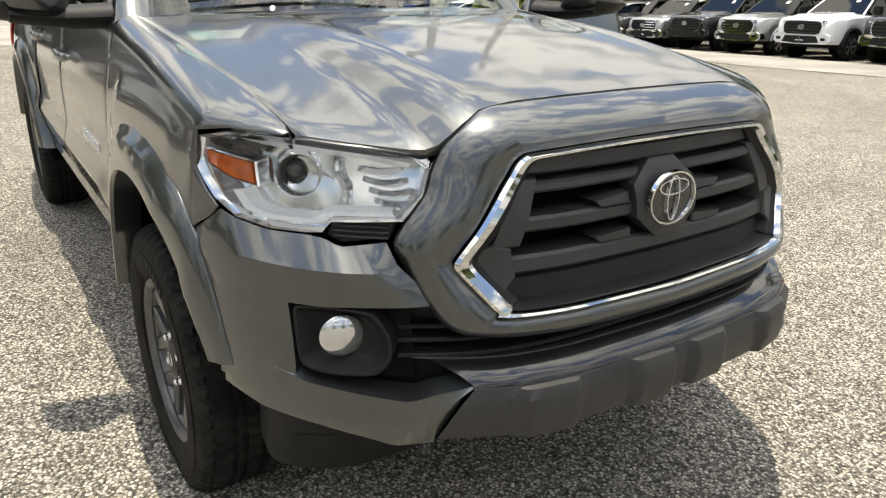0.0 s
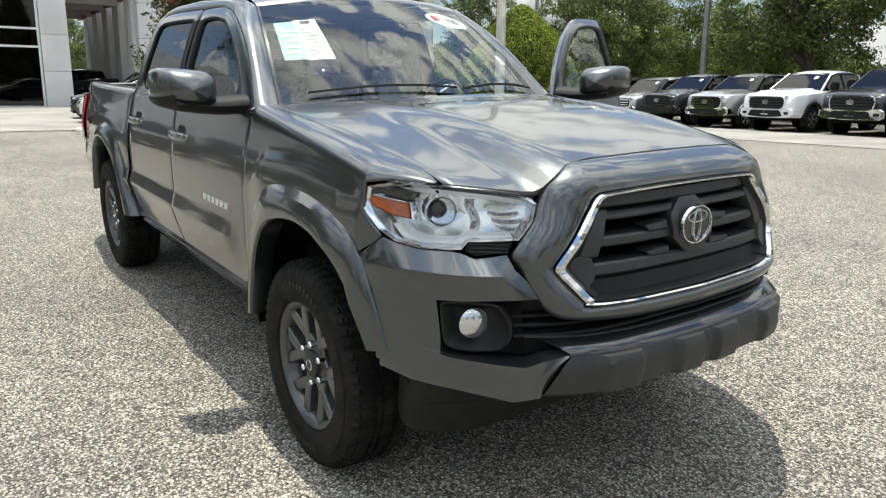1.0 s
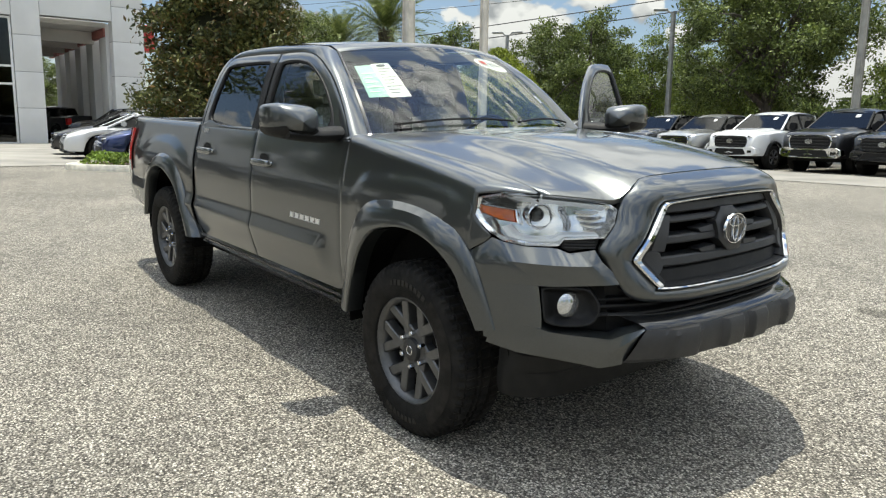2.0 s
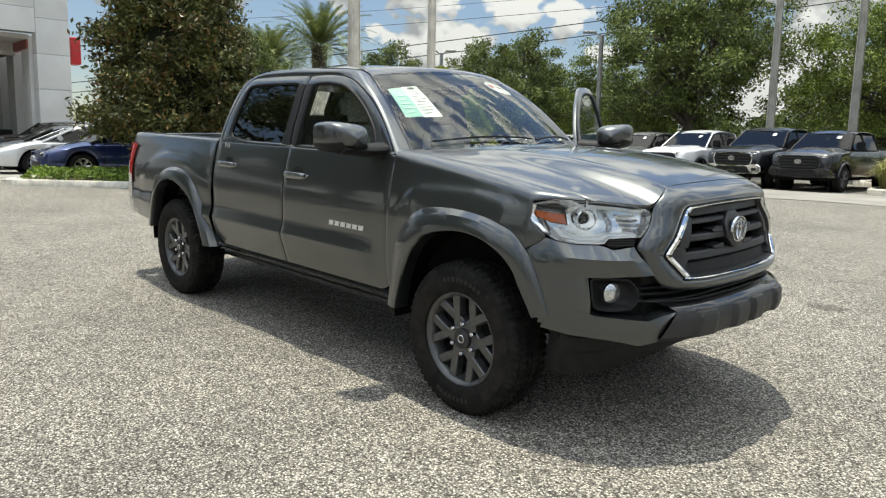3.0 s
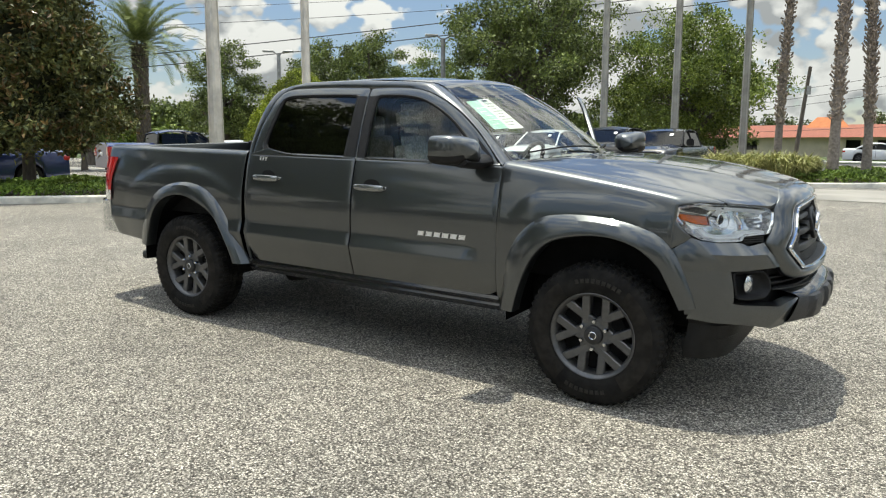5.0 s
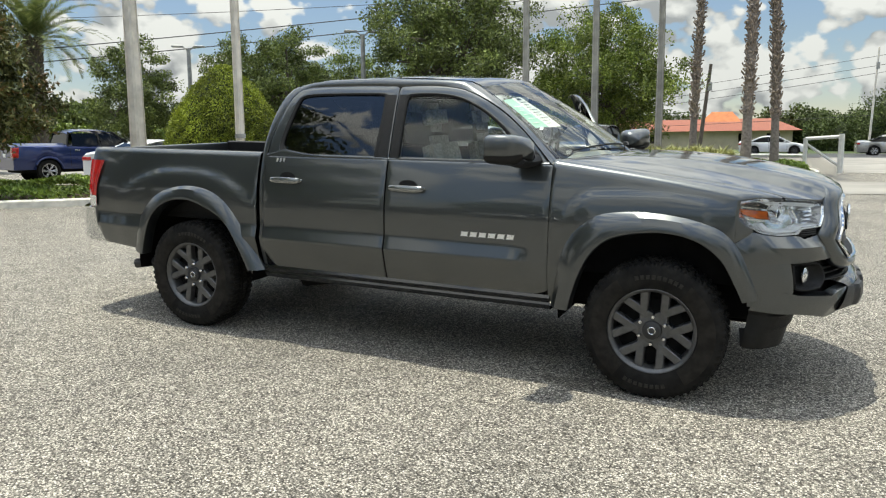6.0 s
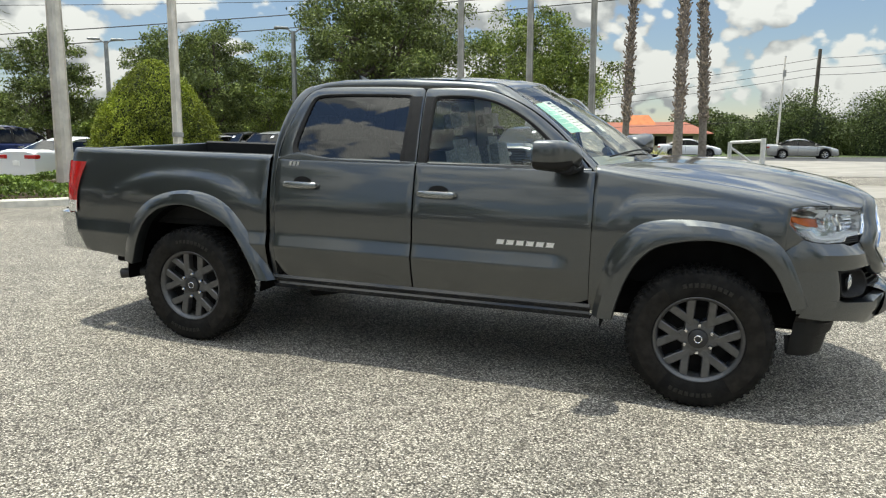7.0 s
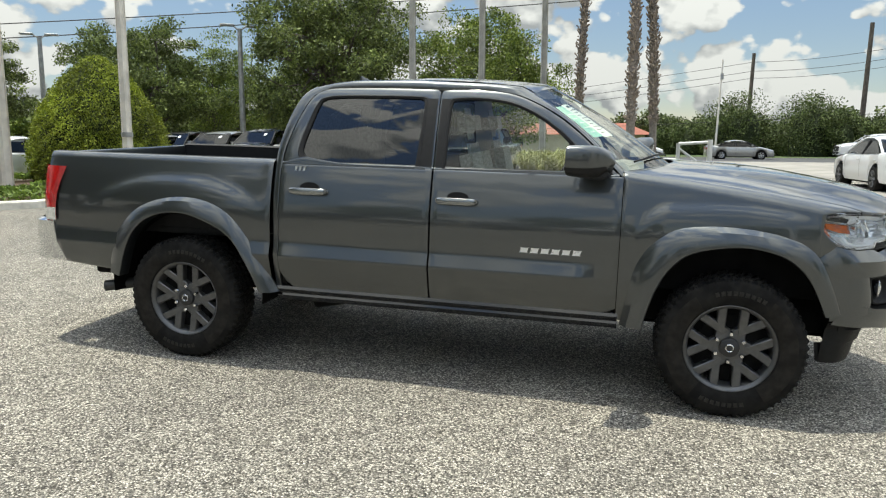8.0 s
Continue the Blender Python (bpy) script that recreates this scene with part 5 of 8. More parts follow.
def build_wheel(front):
    root = new("wheel")
    root.parent = truck
    v, f = tyre_mesh()
    mesh_object("tyre", v, f, RUBBER, root, "black all-terrain tyre with dusty sidewall", sharp=30)
    # dusty and black bands of the side wall
    rows = []
    for a in np.linspace(0, 2 * math.pi, 97):
        deg = math.degrees(a) % 360
        rows.append([(rr * math.cos(a), y, rr * math.sin(a)) for y, rr in ((-.1180, .243), (-.1262, .262), (-.1300, .300), (-.1275, .330))])
    v, f = grid(rows)
    keep = [q for i, q in enumerate(f) if not any(lo < ((i // 3) * 360 / 96) % 360 < lo + 70 for lo in (55, 235))]
    mesh_object("sidewall_dust", v, keep, DUSTY, root, flip=True)
    # raised lettering as plain blocks
    for lo, n in ((64, 9), (248, 8)):
        for k in range(n):
            a = radians(lo + k * 5.6)
            o = []
            for da in (-.033, .033):
                for rr, y in ((.291, -.1300), (.291, -.1320), (.314, -.1312), (.314, -.1285)):
                    o.append((rr * math.cos(a + da), y, rr * math.sin(a + da)))
            mesh_object("raised_block", o, [(0, 1, 5, 4), (1, 2, 6, 5), (2, 3, 7, 6), (0, 3, 2, 1), (4, 5, 6, 7)], LETTER, root)
    # rim: barrel, lip, hub and six forked spokes
    v, f = lathe([(.10, .215), (-.02, .205), (-.085, .212), (-.098, .222), (-.106, .232), (-.110, .236), (-.112, .232), (-.106, .222), (-.094, .214)], 72)
    mesh_object("rim", v, f, ALLOY, root, "dark grey alloy rim with forked spokes", sharp=40)
    v, f = lathe([(-.02, .212), (-.018, .09), (-.03, .02)], 40)
    mesh_object("brake_backing", v, f, UNDER, root)
    v, f = lathe([(-.030, .165), (-.034, .165), (-.034, .075)], 48)
    mesh_object("brake_disc", v, f, UNDER, root)
    # twelve arms in parallel pairs either side of each bolt slot
    vs, fs = [], []
    for k in range(6):
        ang = radians(60 * k + 30)
        ca, sa = math.cos(ang), math.sin(ang)
        for sg in (-1, 1):
            rows = []
            for t in np.linspace(0, 1, 8):
                along = .040 + (.216 - .040) * t
                off = sg * (.0535 + .002 * t)
                half = .0215 + .0015 * t
                dep = -.072 - .026 * t + .006 * t * t
                row = []
                for u, y in ((-1.12, dep + .045), (-1.0, dep + .005), (-.78, dep), (.78, dep), (1.0, dep + .005), (1.12, dep + .045)):
                    o = off + half * u
                    row.append((along * ca - o * sa, y, along * sa + o * ca))
                rows.append(row)
            v, f = grid(rows)
            o = len(vs)
            vs += v
            fs += [tuple(i + o for i in q) for q in f]
    mesh_object("spokes", vs, fs, ALLOY, root, sharp=32)
    v, f = lathe([(-.03, .092), (-.066, .088), (-.074, .080), (-.078, .046), (-.090, .042), (-.094, .036), (-.0945, .0005)], 40)
    mesh_object("hub", v, f, ALLOY, root, sharp=35)
    v, f = lathe([(-.0780, .054), (-.0930, .050), (-.0965, .044), (-.0970, .030), (-.0985, .028), (-.0988, .0005)], 32)
    mesh_object("centre_cap", v, f, DARKPLASTIC, root)
    v, f = lathe([(-.0986, .022), (-.1005, .0195), (-.0986, .016)], 28)
    mesh_object("cap_ring", v, f, CHROME, root)
    for k in range(6):
        a = radians(60 * k + 30)
        v, f = lathe([(-.060, .013), (-.092, .0125), (-.097, .009), (-.098, .0005)], 6)
        n = mesh_object("lug_nut", v, f, CHROME if front else SATIN, root, sharp=20)
        n.location = (.076 * math.cos(a), 0, .076 * math.sin(a))
    return root


first = build_wheel(True)
WHEEL_Y = .803
first.matrix_basis = pose(0, -WHEEL_Y, HUB, 0, 2, 0)
copy_thing(first, pose(REAR_AXLE, -WHEEL_Y, HUB, 0, 5, 0))
copy_thing(first, pose(0, WHEEL_Y, HUB, 0, 0, 180))
copy_thing(first, pose(REAR_AXLE, WHEEL_Y, HUB, 0, 25, 180))


# inside the cab
def build_inside():
    for y in (-.38, .38):
        for name, x0, x1, z0, z1, w, lean in (("seat_cushion", -1.48, -.93, .78, .92, .26, 0), ):
            rounded_box(name, x0, x1, y - w, y + w, z0, z1, SEAT, truck, .05)
        bm = bmesh.new()
        for v in box(bm, -.07, .07, -.25, .25, 0, .54):
            if v.co.z > .3:
                v.co.y *= .74
        bmesh.ops.bevel(bm, geom=bm.edges[:], offset=.06, segments=4, affect="EDGES")
        part("seat_back", bm, SEAT, truck).matrix_basis = pose(-1.40, y, .86, 0, -13, 0)
        bm = bmesh.new()
        box(bm, -.055, .055, -.13, .13, 0, .19)
        bmesh.ops.bevel(bm, geom=bm.edges[:], offset=.052, segments=5, affect="EDGES")
        part("headrest", bm, SEAT, truck).matrix_basis = pose(-1.53, y, 1.41, 0, -10, 0)
    rounded_box("rear_bench", -2.50, -2.05, -.66, .66, .78, .92, SEAT, truck, .05)
    rounded_box("rear_backrest", -2.58, -2.44, -.68, .68, .90, 1.36, SEAT, truck, .05)
    for y in (-.40, .40):
        rounded_box("rear_headrest", -2.53, -2.42, y - .13, y + .13, 1.34, 1.52, SEAT, truck, .045)
    rounded_box("centre_console", -1.7, -.85, -.10, .10, .60, .98, DASH, truck, .03)
    rows = []
    for y in np.linspace(-.76, .76, 19):
        hump = .035 * math.exp(-((y - .38) / .2) ** 2)
        rows.append([Vector((x, y, z + (hump if z > 1.1 else 0))) for x, z in ((-.48, 1.235), (-.62, 1.245), (-.78, 1.225), (-.86, 1.17), (-.84, 1.05), (-.80, .75))])
    v, f = grid(rows)
    mesh_object("dashboard", v, f, DASH, truck, flip=True)
    # steering wheel
    rows = []
    for a in np.linspace(0, 2 * math.pi, 33):
        c = Vector((0, .185 * math.cos(a), .185 * math.sin(a)))
        rows.append([c + Vector((.016 * math.cos(b), .016 * math.sin(b) * math.cos(a), .016 * math.sin(b) * math.sin(a))) for b in np.linspace(0, 2 * math.pi, 9)])
    v, f = grid(rows)
    sw = mesh_object("steering_wheel", v, f, BLACK, truck)
    sw.matrix_basis = pose(-1.02, .38, 1.17, 0, 24, 0)
    rounded_box("steering_boss", -1.05, -.85, .31, .45, 1.10, 1.20, BLACK, truck, .03)
    # headliner under the roof, floor and inner pillars
    rows = [[Vector((x, y, 1.715 - .03 * (abs(y) / .58) ** 2)) for y in np.linspace(-.575, .575, 9)] for x in (-1.12, -1.6, -2.1, -2.42)]
    v, f = grid(rows)
    mesh_object("headliner", v, f, HEADLINER, truck)
    for s in (-1, 1):
        rows = [[cabin(x, z, -.05, s) for x in (-1.73, -1.60)] for z in (1.2, 1.45, 1.66)]
        v, f = grid(rows)
        mesh_object("inner_pillar", v, f, HEADLINER, truck)
    bm = bmesh.new()
    box(bm, -.012, .012, -.11, .11, -.03, .03)
    bmesh.ops.bevel(bm, geom=bm.edges[:], offset=.01, segments=2, affect="EDGES")
    part("inner_mirror", bm, BLACK, truck).matrix_basis = pose(-.98, 0, 1.62, 0, 15, 0)
    # papers behind the windscreen
    def sheet(u0, u1, k0, k1, mat, name, out=-.012):
        v, f = grid([[screen(u, k, out) for u in np.linspace(u0, u1, 4)] for k in (k0, (k0 + k1) / 2, k1)])
        return mesh_object(name, v, f, mat, truck)
    sheet(-.91, -.77, .38, .77, MINT, "mint_price_sheet")
    sheet(-.77, -.61, .37, .78, PAPER, "white_price_sheet")
    for k in range(9):
        kk = .41 + k * .036
        sheet(-.75, -.75 + .07 + .05 * ((k * 7) % 3) / 2, kk, kk + .006, INK, "print_bar", -.009)
    for k in range(5):
        kk = .43 + k * .055
        sheet(-.89, -.89 + .07 + .04 * ((k * 5) % 3) / 2, kk, kk + .010, PAPER, "print_bar", -.009)
    sheet(-.73, -.66, .735, .76, INK, "print_bar", -.009)
    loop = [screen(.70 + .25 * math.cos(a), .83 + .10 * math.sin(a), -.012) for a in np.linspace(0, 2 * math.pi, 33)[:-1]]
    v, f = fan(loop)
    mesh_object("oval_sticker", v, f, PAPER, truck)
    sheet(.52, .61, .81, .87, REDINK, "sticker_mark", -.009)
    sheet(.66, .86, .82, .835, INK, "print_bar", -.009)
    sheet(.66, .84, .85, .862, INK, "print_bar", -.009)
    sheet(.86, .93, .33, .42, PAPER, "small_sticker")


build_inside()


# ---- ground ----
def ground_z(x, y):
    v = SLOPE_X * x + SLOPE_Y * y
    lim, soft = .13, .05
    if v > lim:
        v = lim + soft * (1 - math.exp(-(v - lim) / soft))
    if v < -lim - .1:
        v = -lim - .1 - soft * (1 - math.exp((v + lim + .1) / soft))
    return v


def build_ground():
    ax = sorted(set([round(a, 2) for a in np.arange(-14, 14.1, .7)] + [-1500, -500, -200, -100, -60, -40, -28, -20, -17, 17, 20, 28, 40, 60, 100, 200, 500, 1500]))
    rows = [[Vector((x, y, ground_z(x, y))) for y in ax] for x in ax]
    v, f = grid(rows)
    g = mesh_object("ground", v, f, ASPHALT, flip=True)
    tagged(g, "worn grey asphalt with pale pebble aggregate", "ground", kind="structure")


build_ground()


# ---- surroundings ----
CONCRETE = material("weathered_concrete", (0.68, 0.64, 0.57), 0.85, var=0.15, scale=3, bump=0.3, bump_scale=80)
KERB = material("painted_kerb", (0.66, 0.63, 0.55), 0.8, var=0.18, scale=5, bump=0.2, bump_scale=60)
PALE = material("pale_concrete_paving", (0.275, 0.26, 0.23), 0.9, var=0.18, scale=0.6, bump=0.15, bump_scale=40)
MULCH = material("brown_mulch", (0.09, 0.06, 0.04), 0.95, var=0.4, scale=30, bump=0.6, bump_scale=60)
BARK = material("tree_bark", (0.10, 0.085, 0.07), 0.95, var=0.35, scale=9, bump=0.8, bump_scale=25, stretch=(1, 1, .25))
PALMBARK = material("palm_trunk", (0.21, 0.18, 0.155), 0.95, var=0.3, scale=12, bump=0.7, bump_scale=30)
BOOT = material("trunk_shag", (0.27, 0.22, 0.175), 0.95, var=0.5, scale=7, bump=0.4, bump_scale=40)
DATEBOOT = material("date_palm_leaf_bases", (0.13, 0.108, 0.072), 0.95, var=0.4, scale=6, bump=0.4, bump_scale=40)
DARKPOLE = material("stained_concrete_pole", (0.36, 0.35, 0.315), 0.85, var=0.2, scale=2, bump=0.2, bump_scale=50)
POLE = material("galvanised_steel", (0.36, 0.36, 0.35), 0.5, 0.5, var=0.15, scale=6)
STUCCO = material("white_panel", (0.66, 0.66, 0.65), 0.55, var=0.06, scale=0.7, bump=0.05, bump_scale=30)
PANELGREY = material("panel_joint_grey", (0.22, 0.22, 0.22), 0.7, var=0.1)
CEILING = material("canopy_soffit", (0.55, 0.53, 0.50), 0.8, var=0.06, scale=1)
SIGNRED = material("red_sign_panel", (0.55, 0.03, 0.035), 0.4, var=0.08, scale=2)
FADEDRED = material("faded_red_beam", (0.30, 0.10, 0.085), 0.6, var=0.15, scale=1.5)
WHITEFRAME = material("white_window_frame", (0.75, 0.75, 0.74), 0.4, var=0.04)
STOREGLASS = glass("storefront_glass", (0.10, 0.11, 0.11), 1.6)
ROOFTILE = material("terracotta_roof", (0.27, 0.095, 0.06), 0.85, var=0.2, scale=3, bump=0.5, bump_scale=8, stretch=(6, 1, 1))
ORANGE = material("orange_roof", (0.45, 0.15, 0.05), 0.8, var=0.12, scale=2)
BEIGE = material("beige_wall", (0.50, 0.44, 0.34), 0.85, var=0.1, scale=1)
CABLE = material("cable_black", (0.03, 0.03, 0.03), 0.7, var=0.1)
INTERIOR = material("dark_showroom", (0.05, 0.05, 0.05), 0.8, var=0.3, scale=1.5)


def leaf_material(name, dark, light, gloss=0.35, through=0.16):
    """Leaves: colour varied leaf by leaf, a little light coming through."""
    m = bpy.data.materials.new(name)
    m.use_nodes = True
    nt = m.node_tree
    b = nt.nodes["Principled BSDF"]
    out = nt.nodes["Material Output"]
    b.inputs["Roughness"].default_value, b.inputs["Specular IOR Level"].default_value = gloss, 0.35
    geo = nt.nodes.new("ShaderNodeNewGeometry")
    r = nt.nodes.new("ShaderNodeValToRGB")
    r.color_ramp.elements[0].color, r.color_ramp.elements[1].color = (*dark, 1), (*light, 1)
    nt.links.new(geo.outputs["Random Per Island"], r.inputs[0])
    co = nt.nodes.new("ShaderNodeTexCoord")
    n = nt.nodes.new("ShaderNodeTexNoise")
    n.inputs["Scale"].default_value = 0.9
    nt.links.new(co.outputs["Object"], n.inputs["Vector"])
    mr = nt.nodes.new("ShaderNodeMapRange")
    mr.inputs["From Min"].default_value, mr.inputs["From Max"].default_value = 0.3, 0.7
    mr.inputs["To Min"].default_value, mr.inputs["To Max"].default_value = 0.5, 1.5
    nt.links.new(n.outputs["Fac"], mr.inputs["Value"])
    mul = nt.nodes.new("ShaderNodeVectorMath")
    mul.operation = "SCALE"
    nt.links.new(r.outputs[0], mul.inputs[0])
    nt.links.new(mr.outputs[0], mul.inputs["Scale"])
    nt.links.new(mul.outputs[0], b.inputs["Base Color"])
    t = nt.nodes.new("ShaderNodeBsdfTranslucent")
    nt.links.new(mul.outputs[0], t.inputs[0])
    mx = nt.nodes.new("ShaderNodeMixShader")
    mx.inputs[0].default_value = through
    nt.links.new(b.outputs[0], mx.inputs[1])
    nt.links.new(t.outputs[0], mx.inputs[2])
    nt.links.new(mx.outputs[0], out.inputs[0])
    return m


OAKLEAF = leaf_material("oak_leaves", (0.036, 0.056, 0.012), (0.19, 0.235, 0.058), gloss=.5)
LIMELEAF = leaf_material("lime_green_leaves", (0.052, 0.084, 0.013), (0.215, 0.27, 0.046), gloss=.5)
MAGLEAF = leaf_material("magnolia_leaves", (0.030, 0.045, 0.013), (0.165, 0.165, 0.048), gloss=0.55, through=0.12)
RUSTLEAF = leaf_material("rusty_leaves", (0.10, 0.058, 0.018), (0.23, 0.15, 0.050), through=0.15)
TOPIARY = leaf_material("yellow_green_leaves", (0.085, 0.115, 0.008), (0.29, 0.34, 0.035), gloss=.65)
FROND = leaf_material("palm_fronds", (0.07, 0.105, 0.028), (0.23, 0.26, 0.085), gloss=.5)
DRYFROND = leaf_material("dry_fronds", (0.20, 0.13, 0.06), (0.32, 0.24, 0.12))
HEDGELEAF = leaf_material("groundcover_leaves", (0.07, 0.12, 0.018), (0.24, 0.33, 0.055), gloss=.55)
GRASSLEAF = leaf_material("ornamental_grass", (0.16, 0.18, 0.045), (0.50, 0.48, 0.20), gloss=.6)


def leaves(centres, size, rng, droop=0.0, aspect=0.45, flat=0.0):
    """Folded leaf quads at the centres, turned every way."""
    n = len(centres)
    c = np.asarray(centres, float)
    d = rng.normal(size=(n, 3))
    d[:, 2] = d[:, 2] * (1 - flat) - droop
    d /= np.linalg.norm(d, axis=1)[:, None]
    up = rng.normal(size=(n, 3)) + np.array((0, 0, flat * 3))
    s = np.cross(d, up)
    s /= np.linalg.norm(s, axis=1)[:, None] + 1e-9
    k = np.cross(s, d)
    L = size * rng.uniform(.65, 1.3, n)[:, None]
    a, b = c - d * L * .5, c + d * L * .5
    m1, m2 = c + s * L * aspect * .5 + k * L * .08, c - s * L * aspect * .5 + k * L * .08
    v = np.stack([a, m1, b, m2], 1).reshape(-1, 3)
    f = np.arange(4 * n).reshape(-1, 4)
    return v.tolist(), f.tolist()


def leaf_mesh(name, centres, size, mat, parent, rng, **kw):
    v, f = leaves(centres, size, rng, **kw)
    me = bpy.data.meshes.new(name)
    me.from_pydata(v, [], f)
    me.materials.append(mat)
    ob = new(name, me)
    ob.parent = parent
    return ob


def clumps(rng, n, rx, rz, zc, per, spread, squeeze=0.0, hollow=.45, top_bias=0.0):
    """Leaf centres in n clumps filling an uneven crown."""
    out = []
    hubs = []
    while len(hubs) < n:
        p = rng.uniform(-1, 1, 3)
        r = np.linalg.norm(p)
        if r > 1 or r < hollow:
            continue
        p = p * (1 + .18 * math.sin(p[0] * 7 + p[1] * 5) + .12 * math.sin(p[2] * 9 + p[0] * 4))
        w = 1 - squeeze * (p[2] + 1) / 2
        hubs.append((p[0] * rx * w, p[1] * rx * w, zc + p[2] * rz))
    for h in hubs:
        m = int(per * rng.uniform(.6, 1.4))
        out.append(np.array(h) + np.clip(rng.normal(size=(m, 3)), -1.7, 1.7) * np.array((spread, spread, spread * .62)) * rng.uniform(.7, 1.25))
    return np.vstack(out), hubs


def build_tree(name, label, seed, height, trunk_h, rx, mat, per=150, n=60, size=.2, trunk_r=.22, squeeze=.2, spread=.5, lean=0.0):
    rng = np.random.default_rng(seed)
    t = thing(name, label, "tree")
    rz = (height - trunk_h * .75) / 2
    zc = height - rz
    centres, hubs = clumps(rng, n, rx, rz, zc, per, spread, squeeze)
    pts = [(0, 0, -.1), (.05 * lean, .03, trunk_h * .5), (.12 * lean, -.04, trunk_h), (.2 * lean, .05, zc), (.2 * lean, 0, zc + rz * .7)]
    sheets = [tube(resample(pts, 12, True), [trunk_r * (1.35 if i == 0 else 1) * (1 - .85 * i / 11) for i in range(12)], 10)]
    for h in hubs[::3]:
        a = rng.uniform(.55, 1.0)
        base = np.array((0, 0, trunk_h * .8 + (zc - trunk_h * .8) * rng.uniform(0, 1)))
        mid = base * .5 + np.array(h) * .5 + np.array((0, 0, .3))
        sheets.append(tube(resample([tuple(base), tuple(mid), h], 7, True), [trunk_r * .38 * (1 - .88 * i / 6) for i in range(7)], 6, cap=False))
    v, f = merge(*sheets)
    mesh_object("trunk", v, f, BARK, t)
    leaf_mesh("crown", centres, size, mat, t, rng, droop=.2)
    return t


def place(ob, x, y, rz=0.0, s=1.0, z=None):
    ob.matrix_basis = Matrix.Translation((x, y, ground_z(x, y) if z is None else z)) @ Matrix.Rotation(radians(rz), 4, "Z") @ Matrix.Scale(s, 4)
    return ob


def again(ob, x, y, rz=0.0, s=1.0, label=""):
    c = copy_thing(ob, Matrix.Translation((x, y, ground_z(x, y))) @ Matrix.Rotation(radians(rz), 4, "Z"))
    c.scale = (s, s, s)
    if label:
        c["label"] = label
    return c


oak = place(build_tree("oak_tree", "broad live oak with a dark green spreading crown", 3, 8.6, 2.5, 4.8, OAKLEAF, per=250, n=220, size=.165, trunk_r=.30, spread=.40), -14.3, 27.8)
lime = place(build_tree("elm_tree", "rounded light green tree behind the parked trucks", 5, 7.3, 1.4, 4.4, LIMELEAF, per=270, n=180, size=.165, trunk_r=.2, spread=.40, squeeze=.25), -8.1, 33.5)
small = place(build_tree("oak_tree", "small dark green oak by the lot", 8, 6.4, 1.5, 2.55, OAKLEAF, per=230, n=105, size=.14, trunk_r=.14, spread=.25, squeeze=.45), -20.6, 23.6)
light = place(build_tree("young_tree", "slender yellow green young tree", 11, 6.3, 1.2, 2.1, LIMELEAF, per=180, n=80, size=.135, trunk_r=.10, spread=.30, squeeze=.6), -21.6, 29.5)
for x, y, r, s in ((-28.7, 22.0, 30, 1.0), (-24.0, 24.2, 70, 1.0), (-26.5, 31.0, 200, 1.1), (-31.0, 15.5, 250, .95)):
    again(small, x, y, r, s)
again(light, -17.9, 31.0, 80, 1.0)
for x, y, r, s in ((-61.0, 6.6, 20, .9), (-64.0, 3.6, 120, 1.0), (-66.0, 9.0, 230, 1.0)):
    again(small, x, y, r, s, "dark green oak beyond the drive-through")
again(light, -23.3, 35.0, 160, 1.1)
# trees behind the walk, seen in the paint and the glass
for x, y, r, s in ((-15.2, -11.2, 40, 1.25), (-21.5, -25.5, 200, 1.2), (-15.0, -40.0, 70, .9), (-4.0, -42.0, 150, .8), (8.0, -41.0, 220, .9), (19.0, -37.0, 300, .9), (30.0, -20.0, 30, 1.1), (36.0, -4.0, 130, 1.05), (38, 14, 240, 1.0)):
    again(oak, x, y, r, s, "broad live oak across the lot")


